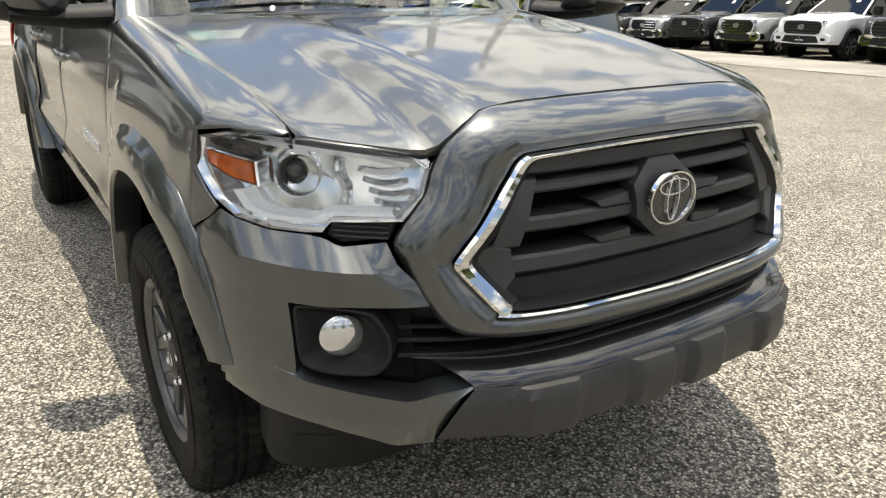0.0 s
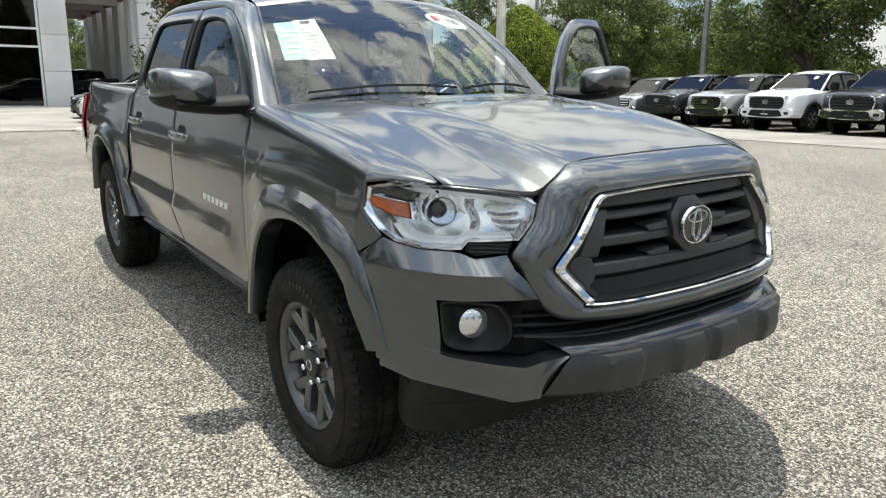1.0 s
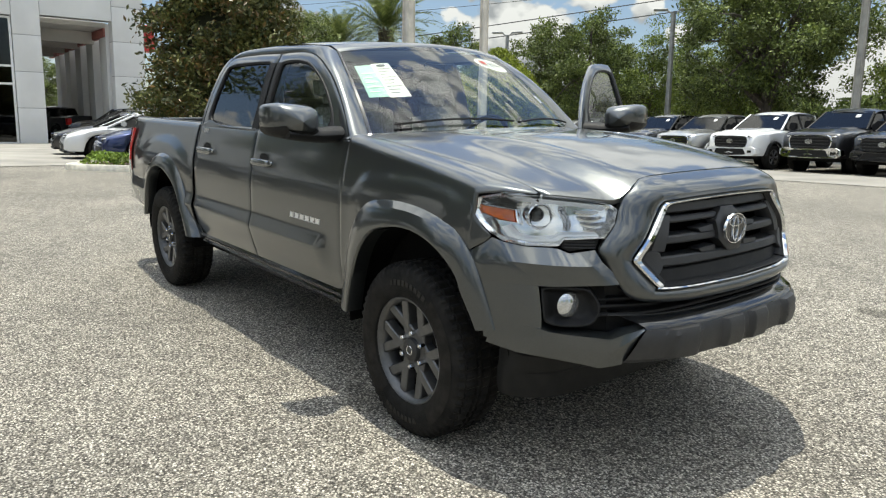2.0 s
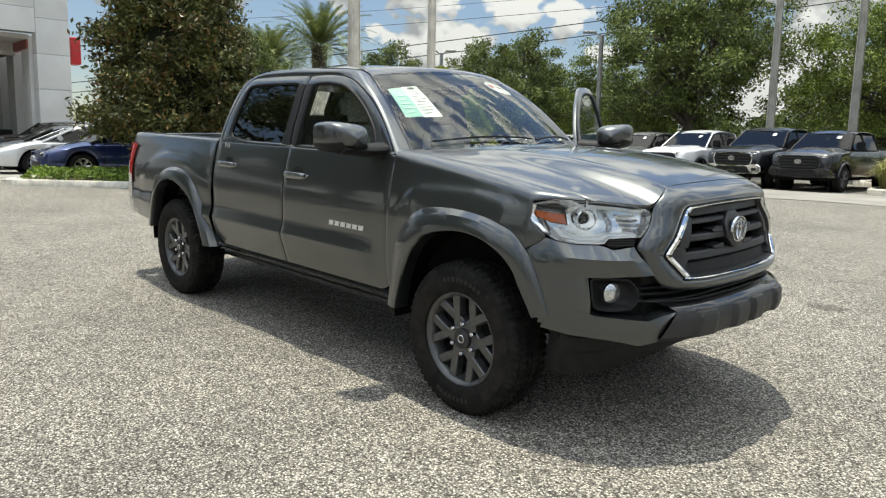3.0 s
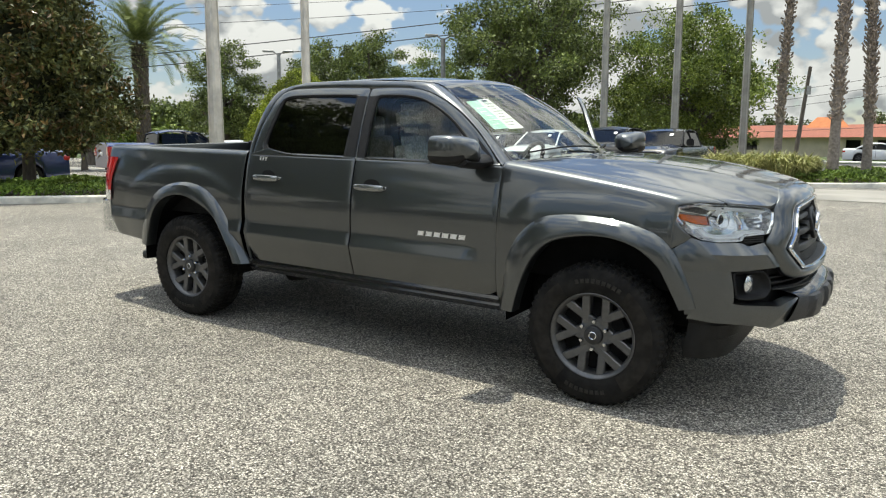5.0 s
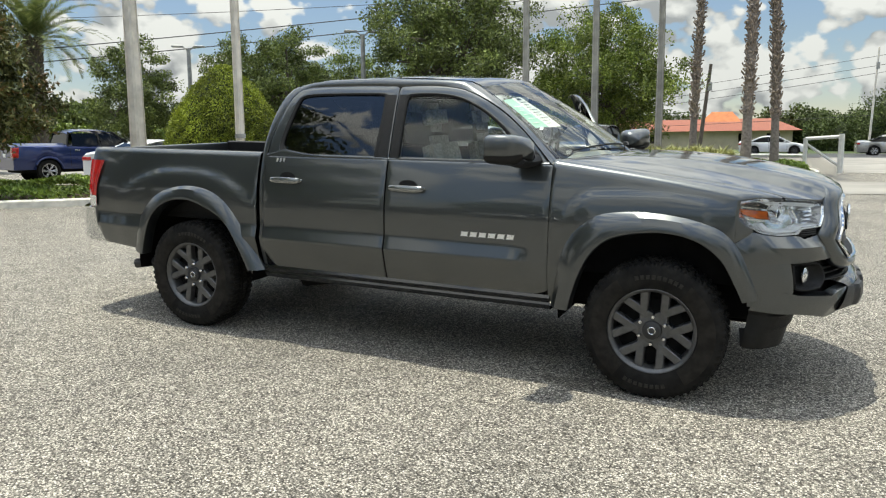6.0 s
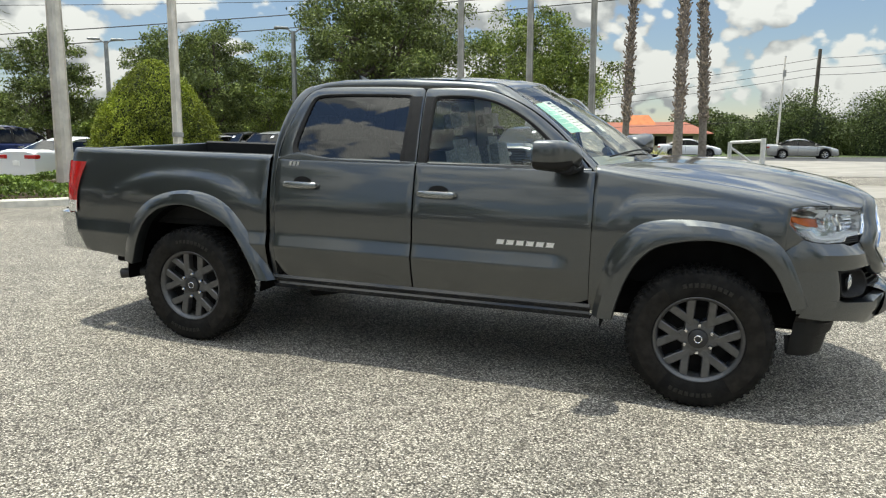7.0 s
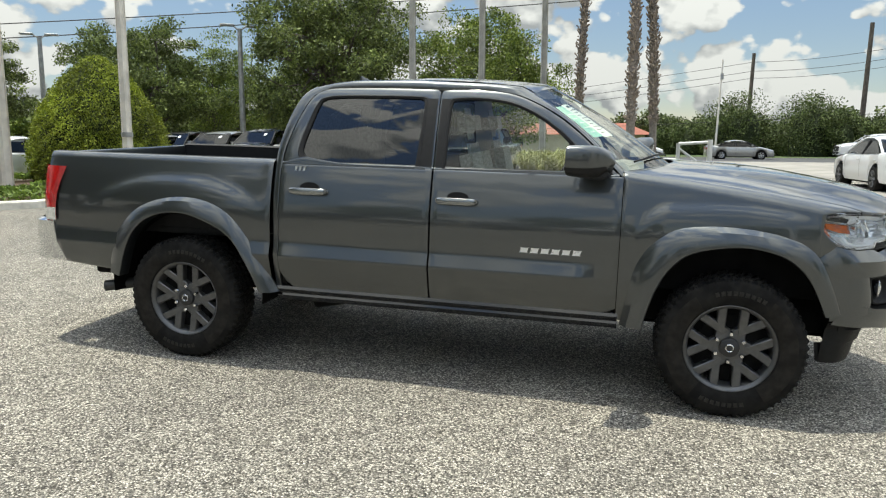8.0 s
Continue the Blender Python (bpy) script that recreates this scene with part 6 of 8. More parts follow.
# magnolia on the island
def build_magnolia():
    rng = np.random.default_rng(21)
    t = thing("magnolia_tree", "dense magnolia with glossy dark leaves and rusty undersides", "tree")
    v, f = tube([(0, 0, -.1), (.03, .02, 1.5), (0, 0, 4.5), (0, 0, 7.6)], [.15, .12, .08, .03], 10)
    mesh_object("trunk", v, f, BARK, t)
    pts, rust = [], []
    # solid core, coloured dark as the shade inside, closes gaps to the sky
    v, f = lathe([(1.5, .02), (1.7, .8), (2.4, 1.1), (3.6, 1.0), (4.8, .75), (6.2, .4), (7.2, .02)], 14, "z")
    mesh_object("shade_core", [(x + .12 * math.sin(z * 5 + y * 4), y + .12 * math.cos(z * 6 + x * 4), z) for x, y, z in v], f, material("magnolia_shade", (.020, .024, .009), .95, var=.4, scale=4, bump=.5, bump_scale=9), t)
    for k in range(780):
        z = rng.uniform(1.1, 8.1)
        a = rng.uniform(0, 2 * math.pi)
        full = 2.12 * min(1, (z - .7) / .9) ** .5 * (1 - max(0, (z - 1.7) / 6.5) ** 1.1)
        full *= 1 + .10 * math.sin(3 * a + 2.3 * z) + .09 * math.sin(5 * a - 4.1 * z)
        r = full * rng.uniform(.40, 1.06) ** .6
        c = np.array((r * math.cos(a), r * math.sin(a), z))
        m = rng.integers(100, 150)
        q = c + rng.normal(size=(m, 3)) * np.array((.165, .165, .12))
        share = int(m * (rng.uniform(.0, .2) + (.35 if rng.uniform() < .14 else 0)))
        rust.append(q[:share])
        pts.append(q[share:])
    leaf_mesh("crown", np.vstack(pts), .135, MAGLEAF, t, rng, aspect=.42)
    leaf_mesh("rusty_leaves", np.vstack(rust), .14, RUSTLEAF, t, rng, aspect=.42)
    sheets = []
    for k in range(26):
        z = rng.uniform(1.3, 5.2)
        a = rng.uniform(0, 2 * math.pi)
        r = 1.7 * (1 - z / 8)
        sheets.append(tube([(0, 0, z - .3), (r * .5 * math.cos(a), r * .5 * math.sin(a), z), (r * math.cos(a), r * math.sin(a), z + .25)], [.04, .028, .01], 5, cap=False))
    v, f = merge(*sheets)
    mesh_object("branchwork", v, f, BARK, t)
    return t


place(build_magnolia(), -15.40, 4.50)


def build_topiary():
    rng = np.random.default_rng(33)
    t = thing("clipped_shrub", "large yellow green shrub clipped to a pointed dome", "shrub")
    prof = [(0.0, 1.62), (.5, 1.76), (1.1, 1.76), (1.7, 1.60), (2.3, 1.30), (2.85, .92), (3.22, .56), (3.48, .26), (3.64, .02)]
    # solid core under the leaves; its dark colour stands for the shade between them
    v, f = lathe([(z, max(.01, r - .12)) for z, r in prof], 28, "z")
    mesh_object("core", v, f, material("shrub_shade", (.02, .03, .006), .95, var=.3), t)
    zs = np.array([p[0] for p in prof])
    rs = np.array([p[1] for p in prof])
    n = 52000
    z = rng.uniform(0, 3.6, n * 2)
    r = np.interp(z, zs, rs)
    ok = rng.uniform(0, 2.0, n * 2) < r + .15
    z, r = z[ok][:n], r[ok][:n]
    a = rng.uniform(0, 2 * math.pi, len(z))
    lump = .05 * np.sin(a * 9 + z * 5) + .04 * np.sin(a * 17 - z * 11)
    r = np.maximum(0, r + lump + rng.normal(size=len(z)) * .055)
    leaf_mesh("foliage", np.stack([r * np.cos(a), r * np.sin(a), z], 1), .062, TOPIARY, t, rng, aspect=.6)
    return t


place(build_topiary(), -15.25, 13.2)


def build_date_palm(seed, trunk_h):
    rng = np.random.default_rng(seed)
    t = thing("date_palm", "date palm with a thick trunk and arching fronds", "palm tree")
    v, f = tube([(0, 0, -.1), (.05, 0, trunk_h * .5), (0, 0, trunk_h)], [.42, .38, .44], 14)
    mesh_object("trunk", v, f, BARK, t)
    vs, fs = [], []
    for k in range(76):
        a = k * 2.399 + rng.uniform(-.2, .2)
        lev = k / 75
        ln = 3.9 * rng.uniform(.85, 1.1) * (.8 + .3 * min(1, lev * 3))
        start, bend = radians(84 - 92 * lev), radians(48 + 30 * lev)
        ca, sa = math.cos(a), math.sin(a)
        o, u, n = .12, trunk_h - .1, 34
        for i in range(n):
            tt = i / n
            el = start - bend * tt ** 1.6
            o, u = o + ln / n * math.cos(el), u + ln / n * math.sin(el)
            if i < 3:
                continue
            ll = .52 * math.sin(math.pi * min(1, tt * .86 + .12)) ** .8 + .06
            fwd = np.array((ca * math.cos(el), sa * math.cos(el), math.sin(el)))
            nrm = np.array((-ca * math.sin(el), -sa * math.sin(el), math.cos(el)))
            base = np.array((o * ca, o * sa, u))
            for sg in (-1, 1):
                side = np.array((-sa * sg, ca * sg, 0)) * ll * .72 + fwd * ll * .62 + nrm * ll * rng.uniform(.12, .4) - np.array((0, 0, .22 * ll * tt))
                w = fwd * .042
                n0 = len(vs)
                vs += [base - w, base + w, base + side * .6 + w * .8, base + side]
                fs.append((n0, n0 + 1, n0 + 2, n0 + 3))
    me = bpy.data.meshes.new("crown")
    me.from_pydata([tuple(p) for p in vs], [], fs)
    me.materials.append(FROND)
    new("crown", me).parent = t
    sheets = []
    for k in range(330):
        a, z = k * 2.399, .8 + (trunk_h - .75) * k / 330
        ro = .46 + .16 * max(0.0, (z - trunk_h + 2.2) / 2.2)
        sheets.append(tube([(.34 * math.cos(a), .34 * math.sin(a), z), (ro * math.cos(a), ro * math.sin(a), z + .26)], [.085, .03], 5))
    v, f = merge(*sheets)
    mesh_object("trunk_shag", v, f, DATEBOOT, t)
    return t


date = place(build_date_palm(41, 7.5), -40.5, 25.6)
again(date, -39.6, 21.4, 50, .80)
again(date, -47.5, 23.2, 120, .9)


def build_fan_palm(seed, height, r0=.27):
    """A tall palm: smooth grey foot, a trunk shaggy with old leaf bases, fan fronds on top."""
    rng = np.random.default_rng(seed)
    t = thing("fan_palm", "tall palm trunk shaggy with old leaf bases", "palm tree")
    bend = rng.uniform(-.12, .12)
    line = [(bend * (z / height) ** 2 * 3, .05 * math.sin(z), z) for z in np.linspace(-.1, height, 20)]
    v, f = tube(line, [r0 * (1.25 - .30 * min(1, i / 4)) for i in range(20)], 16)
    mesh_object("trunk", v, f, PALMBARK, t)
    vs, fs = [], []
    for k in range(420):
        z = 1.9 + (height - 2.0) * k / 420
        a = k * 2.399
        c = np.array((np.interp(z, [p[2] for p in line], [p[0] for p in line]), np.interp(z, [p[2] for p in line], [p[1] for p in line]), z))
        bulk = 1.0 + .55 * math.exp(-((z - 4.3) / .5) ** 2) * (1 if seed % 2 else .3)
        d = np.array((math.cos(a), math.sin(a), 0))
        sd = np.array((-math.sin(a), math.cos(a), 0))
        tuft_size = .45 + .55 * abs(math.sin(z * 2.3 + a * .5 + seed)) * rng.uniform(.5, 1.3)
        ln, w = rng.uniform(.06, .24) * bulk * tuft_size, rng.uniform(.025, .075)
        up = rng.uniform(.02, .26)
        b0, b1 = c + d * r0 * .86 - sd * w, c + d * r0 * .86 + sd * w
        tip = c + d * (r0 * .92 + ln * .55) + np.array((0, 0, up)) + sd * rng.uniform(-.04, .04)
        n0 = len(vs)
        vs += [b0, b1, tip + sd * w * .5, tip - sd * w * .5, tip * 1.0 + d * .03 - np.array((0, 0, .05))]
        fs += [(n0, n0 + 1, n0 + 2, n0 + 3), (n0, n0 + 3, n0 + 4), (n0 + 1, n0 + 4, n0 + 2), (n0 + 3, n0 + 2, n0 + 4)]
    me = bpy.data.meshes.new("trunk_shag")
    me.from_pydata([tuple(p) for p in vs], [], fs)
    me.materials.append(BOOT)
    new("trunk_shag", me).parent = t
    vs, fs = [], []
    for k in range(34):
        a, el = k * 2.399, rng.uniform(-.7, 1.2)
        d = np.array((math.cos(a) * math.cos(el), math.sin(a) * math.cos(el), math.sin(el)))
        base = np.array(line[-1]) + d * .9
        sd = np.array((-math.sin(a), math.cos(a), 0))
        for q in np.linspace(-1.2, 1.2, 15):
            dd = d * math.cos(q) + sd * math.sin(q)
            tip = base + dd * .85 - np.array((0, 0, .15))
            n0 = len(vs)
            vs += [base, base + dd * .4 + np.cross(dd, d) * .03 + sd * .03, tip]
            fs.append((n0, n0 + 1, n0 + 2))
    me = bpy.data.meshes.new("fan_fronds")
    me.from_pydata([tuple(p) for p in vs], [], fs)
    me.materials.append(FROND)
    new("fan_fronds", me).parent = t
    return t


place(build_fan_palm(51, 9.2, .125), -2.5, 23.0)
place(build_fan_palm(52, 8.6, .15), -0.6, 20.6)
place(build_fan_palm(53, 7.7, .135), 0.2, 22.7)


# planting islands with kerbs
def island(name, outline, label):
    t = thing(name, label, "planting bed", kind="structure")
    n = 60
    loop = resample(outline, n, True, closed=True)
    c = np.mean(np.array(loop), axis=0)

    def ring(k, dz, inset):
        out = []
        for x, y in loop:
            d = np.array((x, y)) - c
            d = d * (1 - inset / np.linalg.norm(d)) * k
            out.append((c[0] + d[0], c[1] + d[1], ground_z(x, y) + dz))
        return out
    v, f = grid([ring(1, -.02, 0), ring(1, .12, .01), ring(1, .15, .04), ring(1, .15, .16), ring(1, .10, .18)], closed=True)
    mesh_object("kerb", v, f, KERB, t)
    v, f = fan(ring(1, .11, .17))
    mesh_object("soil", v, f, MULCH, t)
    return t, loop, c


left_bed, left_loop, left_c = island("island_bed", [(-16.6, .9), (-15.5, 1.5), (-13.6, 3.4), (-11.9, 5.2), (-11.0, 6.6), (-10.9, 9.5), (-12.5, 12.5), (-14.0, 15.5), (-17.0, 15.2), (-17.4, 11), (-17.6, 6), (-17.6, 2.2)], "kerbed planting island with groundcover")
right_bed, right_loop, right_c = island("verge_bed", [(-4.2, 19.2), (-3.0, 18.6), (-.4, 19.0), (1.2, 20.6), (1.6, 23.5), (.6, 26.5), (-3.0, 27.4), (-6.0, 27.0), (-6.2, 25.0), (-4.6, 22.0)], "kerbed planting bed with grasses and palms")


def ground_cover(name, label, loop, c, inset, height, count, size, mat, seed, only=None):
    rng = np.random.default_rng(seed)
    pts = []
    L = np.array(loop)
    while len(pts) < count:
        i = rng.integers(len(L))
        p = L[i] + (L[(i + 1) % len(L)] - L[i]) * rng.uniform()
        d = c - p
        dist = np.linalg.norm(d)
        k = rng.uniform(inset, min(dist * .95, inset + 1.9))
        q = p + d / dist * k
        if only and not only(*q):
            continue
        h = height * min(1, (k - inset + .05) / .22) * (.75 + .25 * math.sin(q[0] * 3.1) * math.sin(q[1] * 2.7))
        pts.append((q[0], q[1], ground_z(q[0], q[1]) + .10 + h * rng.uniform(.25, 1.0) ** .5))
    ob = leaf_mesh(name, pts, size, mat, None, rng, aspect=.55)
    return tagged(ob, label, "groundcover", kind="stuff")


ground_cover("groundcover", "low green groundcover hedge along the kerb", left_loop, left_c, .30, .32, 26000, .10, HEDGELEAF, 61)
ground_cover("groundcover", "low green groundcover at the foot of the palms", right_loop, right_c, .30, .40, 9000, .11, HEDGELEAF, 62, lambda x, y: x > -1.6)


def grass_clump(seed):
    rng = np.random.default_rng(seed)
    vs, fs = [], []
    for k in range(230):
        a, r = rng.uniform(0, 2 * math.pi), rng.uniform(0, .12)
        b = np.array((r * math.cos(a), r * math.sin(a), 0))
        d = np.array((math.cos(a), math.sin(a), 0)) * rng.uniform(.25, .6)
        h = rng.uniform(.45, .8)
        w = np.array((-math.sin(a), math.cos(a), 0)) * .014
        m, tip = b + d * .45 + np.array((0, 0, h * .8)), b + d + np.array((0, 0, h * rng.uniform(.55, 1.0)))
        n0 = len(vs)
        vs += [b - w, b + w, m + w, m - w, tip]
        fs += [(n0, n0 + 1, n0 + 2, n0 + 3), (n0 + 3, n0 + 2, n0 + 4)]
    me = bpy.data.meshes.new("grass_clump")
    me.from_pydata([tuple(p) for p in vs], [], fs)
    me.materials.append(GRASSLEAF)
    return tagged(new("grass_clump", me), "tuft of pale striped ornamental grass in the bed", "ornamental grass", "grasses in the bed")


tuft = place(grass_clump(71), -3.4, 19.5, z=ground_z(-3.4, 19.5) + .1)
rng_grass = np.random.default_rng(72)
for k in range(44):
    x, y = rng_grass.uniform(-4.1, -1.2), 0
    y = 19.25 + rng_grass.uniform(0, 2.6)
    c = copy_thing(tuft, Matrix.Translation((x, y, ground_z(x, y) + .1)) @ Matrix.Rotation(rng_grass.uniform(0, 6.28), 4, "Z") @ Matrix.Scale(rng_grass.uniform(1.0, 1.35), 4))


# lamp posts and poles
def square_pole(x, y, w0, w1, h, label, band=False, mat=None):
    t = thing("light_pole", label, "pole", Matrix.Translation((x, y, ground_z(x, y))))
    rows = []
    for z in np.linspace(-.05, h, 8):
        w = w0 + (w1 - w0) * z / h
        c = w * .16
        rows.append([(sx * (w / 2 - (c if i else 0)), sy * (w / 2 - (0 if i else c)), z) for sx, sy, o in ((1, 1, (1, 0)), (-1, 1, (0, 1)), (-1, -1, (1, 0)), (1, -1, (0, 1))) for i in o])
    v, f = grid(rows, closed=True)
    f.append(tuple(range(len(v) - 8, len(v))))
    mesh_object("post", v, f, mat or CONCRETE, t, sharp=25)
    if band:
        v, f = lathe([(1.32, w0 * .52), (1.32, w0 * .66), (1.42, w0 * .66), (1.42, w0 * .52)], 16, "z")
        mesh_object("strap", v, f, POLE, t)
    return t


square_pole(-15.3, 9.8, .37, .22, 9.5, "tall square concrete light pole on the island")
square_pole(-11.3, 9.2, .19, .14, 9.5, "slim square concrete light pole with a strap", True)
for x, y in ((-9.5, 25.1), (-6.5, 24.8), (-4.1, 25.6)):
    square_pole(x, y, .28, .19, 11.0, "tall square concrete light pole behind the trucks", mat=DARKPOLE)


def lamp_post(x, y, h, turn):
    t = thing("street_lamp", "grey lamp post with two flat lamp heads", "street lamp", Matrix.Translation((x, y, ground_z(x, y))) @ Matrix.Rotation(radians(turn), 4, "Z"))
    v, f = tube([(0, 0, -.05), (0, 0, h * .5), (0, 0, h)], [.15, .12, .10], 12)
    mesh_object("post", v, f, POLE, t)
    for s in (-1, 1):
        v, f = tube([(0, 0, h - .1), (s * .3, 0, h + .12)], .035, 8)
        mesh_object("arm", v, f, POLE, t)
        rounded_box("lamp_head", min(s * .25, s * .85), max(s * .25, s * .85), -.16, .16, h + .08, h + .17, POLE, t, .03)
    return t


lamp_post(-17.7, 25.6, 6.2, 40)
lamp_post(-28.6, 25.8, 6.2, 35)


def utility_pole(x, y, h, r, label, lean=0.0):
    t = thing("utility_pole", label, "utility pole", Matrix.Translation((x, y, ground_z(x, y))))
    v, f = tube([(0, 0, -.1), (lean, 0, h)], [r, r * .7], 10)
    mesh_object("post", v, f, CONCRETE if r < .12 else BARK, t)
    bm = bmesh.new()
    box(bm, lean - .12, lean + .12, -.10, .10, h - 1.6, h - 1.1)
    part("transformer", bm, POLE, t)
    return t


utility_pole(10.9, 77.3, 10.3, .24, "wooden utility pole across the road", .3)
utility_pole(20.1, 72.0, 12.2, .26, "wooden utility pole across the road", .3)
utility_pole(6.2, 60.5, 8.0, .09, "thin road lamp post across the road", .25)
utility_pole(-4.5, 44.0, 5.8, .14, "leaning utility pole behind the palms", .55)


def cable(pts, r=.02):
    v, f = tube(pts, r, 5, cap=False)
    ob = mesh_object("power_line", v, f, CABLE)
    return tagged(ob, "black overhead power line", "cable", "overhead cables")


def sag(a, b, drop, n=24):
    a, b = np.array(a), np.array(b)
    return [tuple(a + (b - a) * t - np.array((0, 0, drop * 4 * t * (1 - t)))) for t in np.linspace(0, 1, n)]


for dz in (0, -.75):
    cable(sag((-62, 14, 5.2 + dz), (18, 55, 14.2 + dz), .9), .03)
cable(sag((-60, 20, 9.2), (2, 52, 12.5), .8), .018)
cable(sag((-60, 21, 10.6), (2, 54, 13.6), .8), .014)
for dz, drop in ((0, 1.0), (-.9, 1.0), (-1.6, 1.1)):
    cable(sag((11.2, 77.3, 9.6 + dz), (22.3, 70.0, 10.0 + dz), .3), .022)
    cable(sag((-45, 88, 4.6 + dz), (11.2, 77.3, 9.6 + dz), drop * .6), .022)
    cable(sag((22.3, 70.0, 10.0 + dz), (60, 48, 10.5 + dz), .6), .022)
cable(sag((-45, 88, 2.6), (40, 62, 5.2), .8), .02)


def build_sign_board():
    """A blank pale board on two dark posts at the far edge of the lot."""
    x, y = -35.4, 27.0
    t = thing("sign_board", "blank pale sign board on two dark posts", "sign", Matrix.Translation((x, y, ground_z(x, y))) @ Matrix.Rotation(radians(49), 4, "Z"))
    rounded_box("board", -.95, .95, -.03, .03, 1.15, 1.95, STUCCO, t, .02)
    for px in (-.62, .62):
        rounded_box("post", px - .09, px + .09, -.12, -.032, -.05, 1.82, DARKPOLE, t, .02)


build_sign_board()
GATESTEEL = material("pale_galvanised_pipe", (0.60, 0.60, 0.58), 0.55, 0.2, var=0.1, scale=8)


# swing gate of galvanised pipe by the exit
def build_gate():
    t = thing("swing_gate", "pale galvanised pipe gate with a diagonal brace", "gate", Matrix.Translation((1.17, 24.3, ground_z(1.17, 24.3))))
    for name, pts, r in (("gate_post", [(0, 0, 0), (0, 0, 1.22)], .075), ("gate_post", [(1.12, -.1, 0), (1.12, -.1, 1.36)], .095), ("top_rail", [(0, 0, 1.2), (1.12, -.1, 1.27)], .06),
                         ("brace", [(.06, 0, 1.0), (1.08, -.1, .25)], .05), ("lower_rail", [(0, 0, .62), (-2.4, .8, .62)], .05), ("guard_post", [(-2.4, .8, 0), (-2.4, .8, .7)], .05)):
        v, f = tube(pts, r, 10)
        mesh_object(name, v, f, GATESTEEL, t)


build_gate()


# paving that differs from the lot: pale apron and the road beyond
def sheet_on_ground(name, pts, mat, label, lift=.012):
    rows = []
    a, b = resample(pts[0], 40, True), resample(pts[1], 40, True)
    for k in np.linspace(0, 1, 6):
        rows.append([(p[0] + (q[0] - p[0]) * k, p[1] + (q[1] - p[1]) * k, ground_z(p[0] + (q[0] - p[0]) * k, p[1] + (q[1] - p[1]) * k) + lift) for p, q in zip(a, b)])
    v, f = grid(rows)
    ob = mesh_object(name, v, f, mat)
    return tagged(ob, label, "paving", kind="structure")


sheet_on_ground("pavement", [[(-60, 14.6), (-24, 15.4), (-14, 15.0), (-9, 13.9), (-4, 14.3), (2, 13.2), (12, 13.6), (40, 12.6)], [(-60, 18.3), (-24, 18.2), (-14, 18.0), (-9, 18.1), (-4, 18.0), (2, 18.3), (12, 18.4), (40, 18.6)]], PALE, "pale worn concrete lane before the parked trucks")
sheet_on_ground("apron", [[(2.5, 24.5), (40, 22)], [(2.5, 49), (60, 46)]], PALE, "pale concrete exit apron")
sheet_on_ground("front_apron", [[(-38.5, -20), (-38.5, 12)], [(-18.2, -20), (-18.2, 5)]], PALE, "pale concrete before the showroom", .014)
ROAD = material("road_asphalt", (.06, .06, .062), .85, var=.2, scale=2, bump=.2, bump_scale=60)
sheet_on_ground("road", [[(-80, 52), (90, 44)], [(-80, 66), (90, 58)]], ROAD, "dark asphalt road beyond the exit", .02)
VERGE = material("verge_grass", (.07, .10, .03), .95, var=.35, scale=1.2, bump=.4, bump_scale=30)
sheet_on_ground("grass_verge", [[(-90, 67), (100, 59)], [(-90, 160), (120, 150)]], VERGE, "mown grass verge", .016)
sheet_on_ground("lot_verge", [[(-90, 33), (-7, 36)], [(-90, 51.5), (-7, 50)]], VERGE, "grass strip behind the parked cars", .016)


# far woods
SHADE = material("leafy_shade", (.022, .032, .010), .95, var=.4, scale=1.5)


def far_woods(name, a, b, count, hmin, hmax, seed, mat, leaf, depth=4.0, hubs=18):
    """A belt of tree crowns down to the ground, each round a solid heart coloured as inner shade."""
    rng = np.random.default_rng(seed)
    pts, hearts = [], []
    for k in range(count):
        t = (k + rng.uniform()) / count
        c = np.array((a[0] + (b[0] - a[0]) * t, a[1] + (b[1] - a[1]) * t + rng.uniform(-depth, depth)))
        h = rng.uniform(hmin, hmax) * (1 + .15 * math.sin(t * 23) + .12 * math.sin(t * 51))
        r = h * rng.uniform(.40, .55)
        g = ground_z(*c)
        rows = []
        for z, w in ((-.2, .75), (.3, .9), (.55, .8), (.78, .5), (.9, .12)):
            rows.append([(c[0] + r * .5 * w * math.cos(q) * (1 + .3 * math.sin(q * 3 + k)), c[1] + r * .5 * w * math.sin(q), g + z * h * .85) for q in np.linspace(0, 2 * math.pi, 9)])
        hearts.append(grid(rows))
        for j in range(hubs):
            q = rng.normal(size=3)
            q /= np.linalg.norm(q)
            hub = np.array((c[0] + q[0] * r * .85, c[1] + q[1] * r * .85, g + max(.4, h * .5 + q[2] * h * .45)))
            pts.append(hub + np.clip(rng.normal(size=(100, 3)), -1.6, 1.6) * r * .21)
    centres = np.vstack(pts)
    v, f = leaves(centres, leaf, rng, aspect=.7)
    v2, f2 = merge((v, f))
    ob = mesh_object(name, v2, f2, mat)
    tagged(ob, "green woods along the horizon beyond the road", "woods", kind="stuff")
    # the hearts carry the shade within the crowns as a dark colour
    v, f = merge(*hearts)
    mesh_object("shade_core", v, f, SHADE, ob)
    return ob


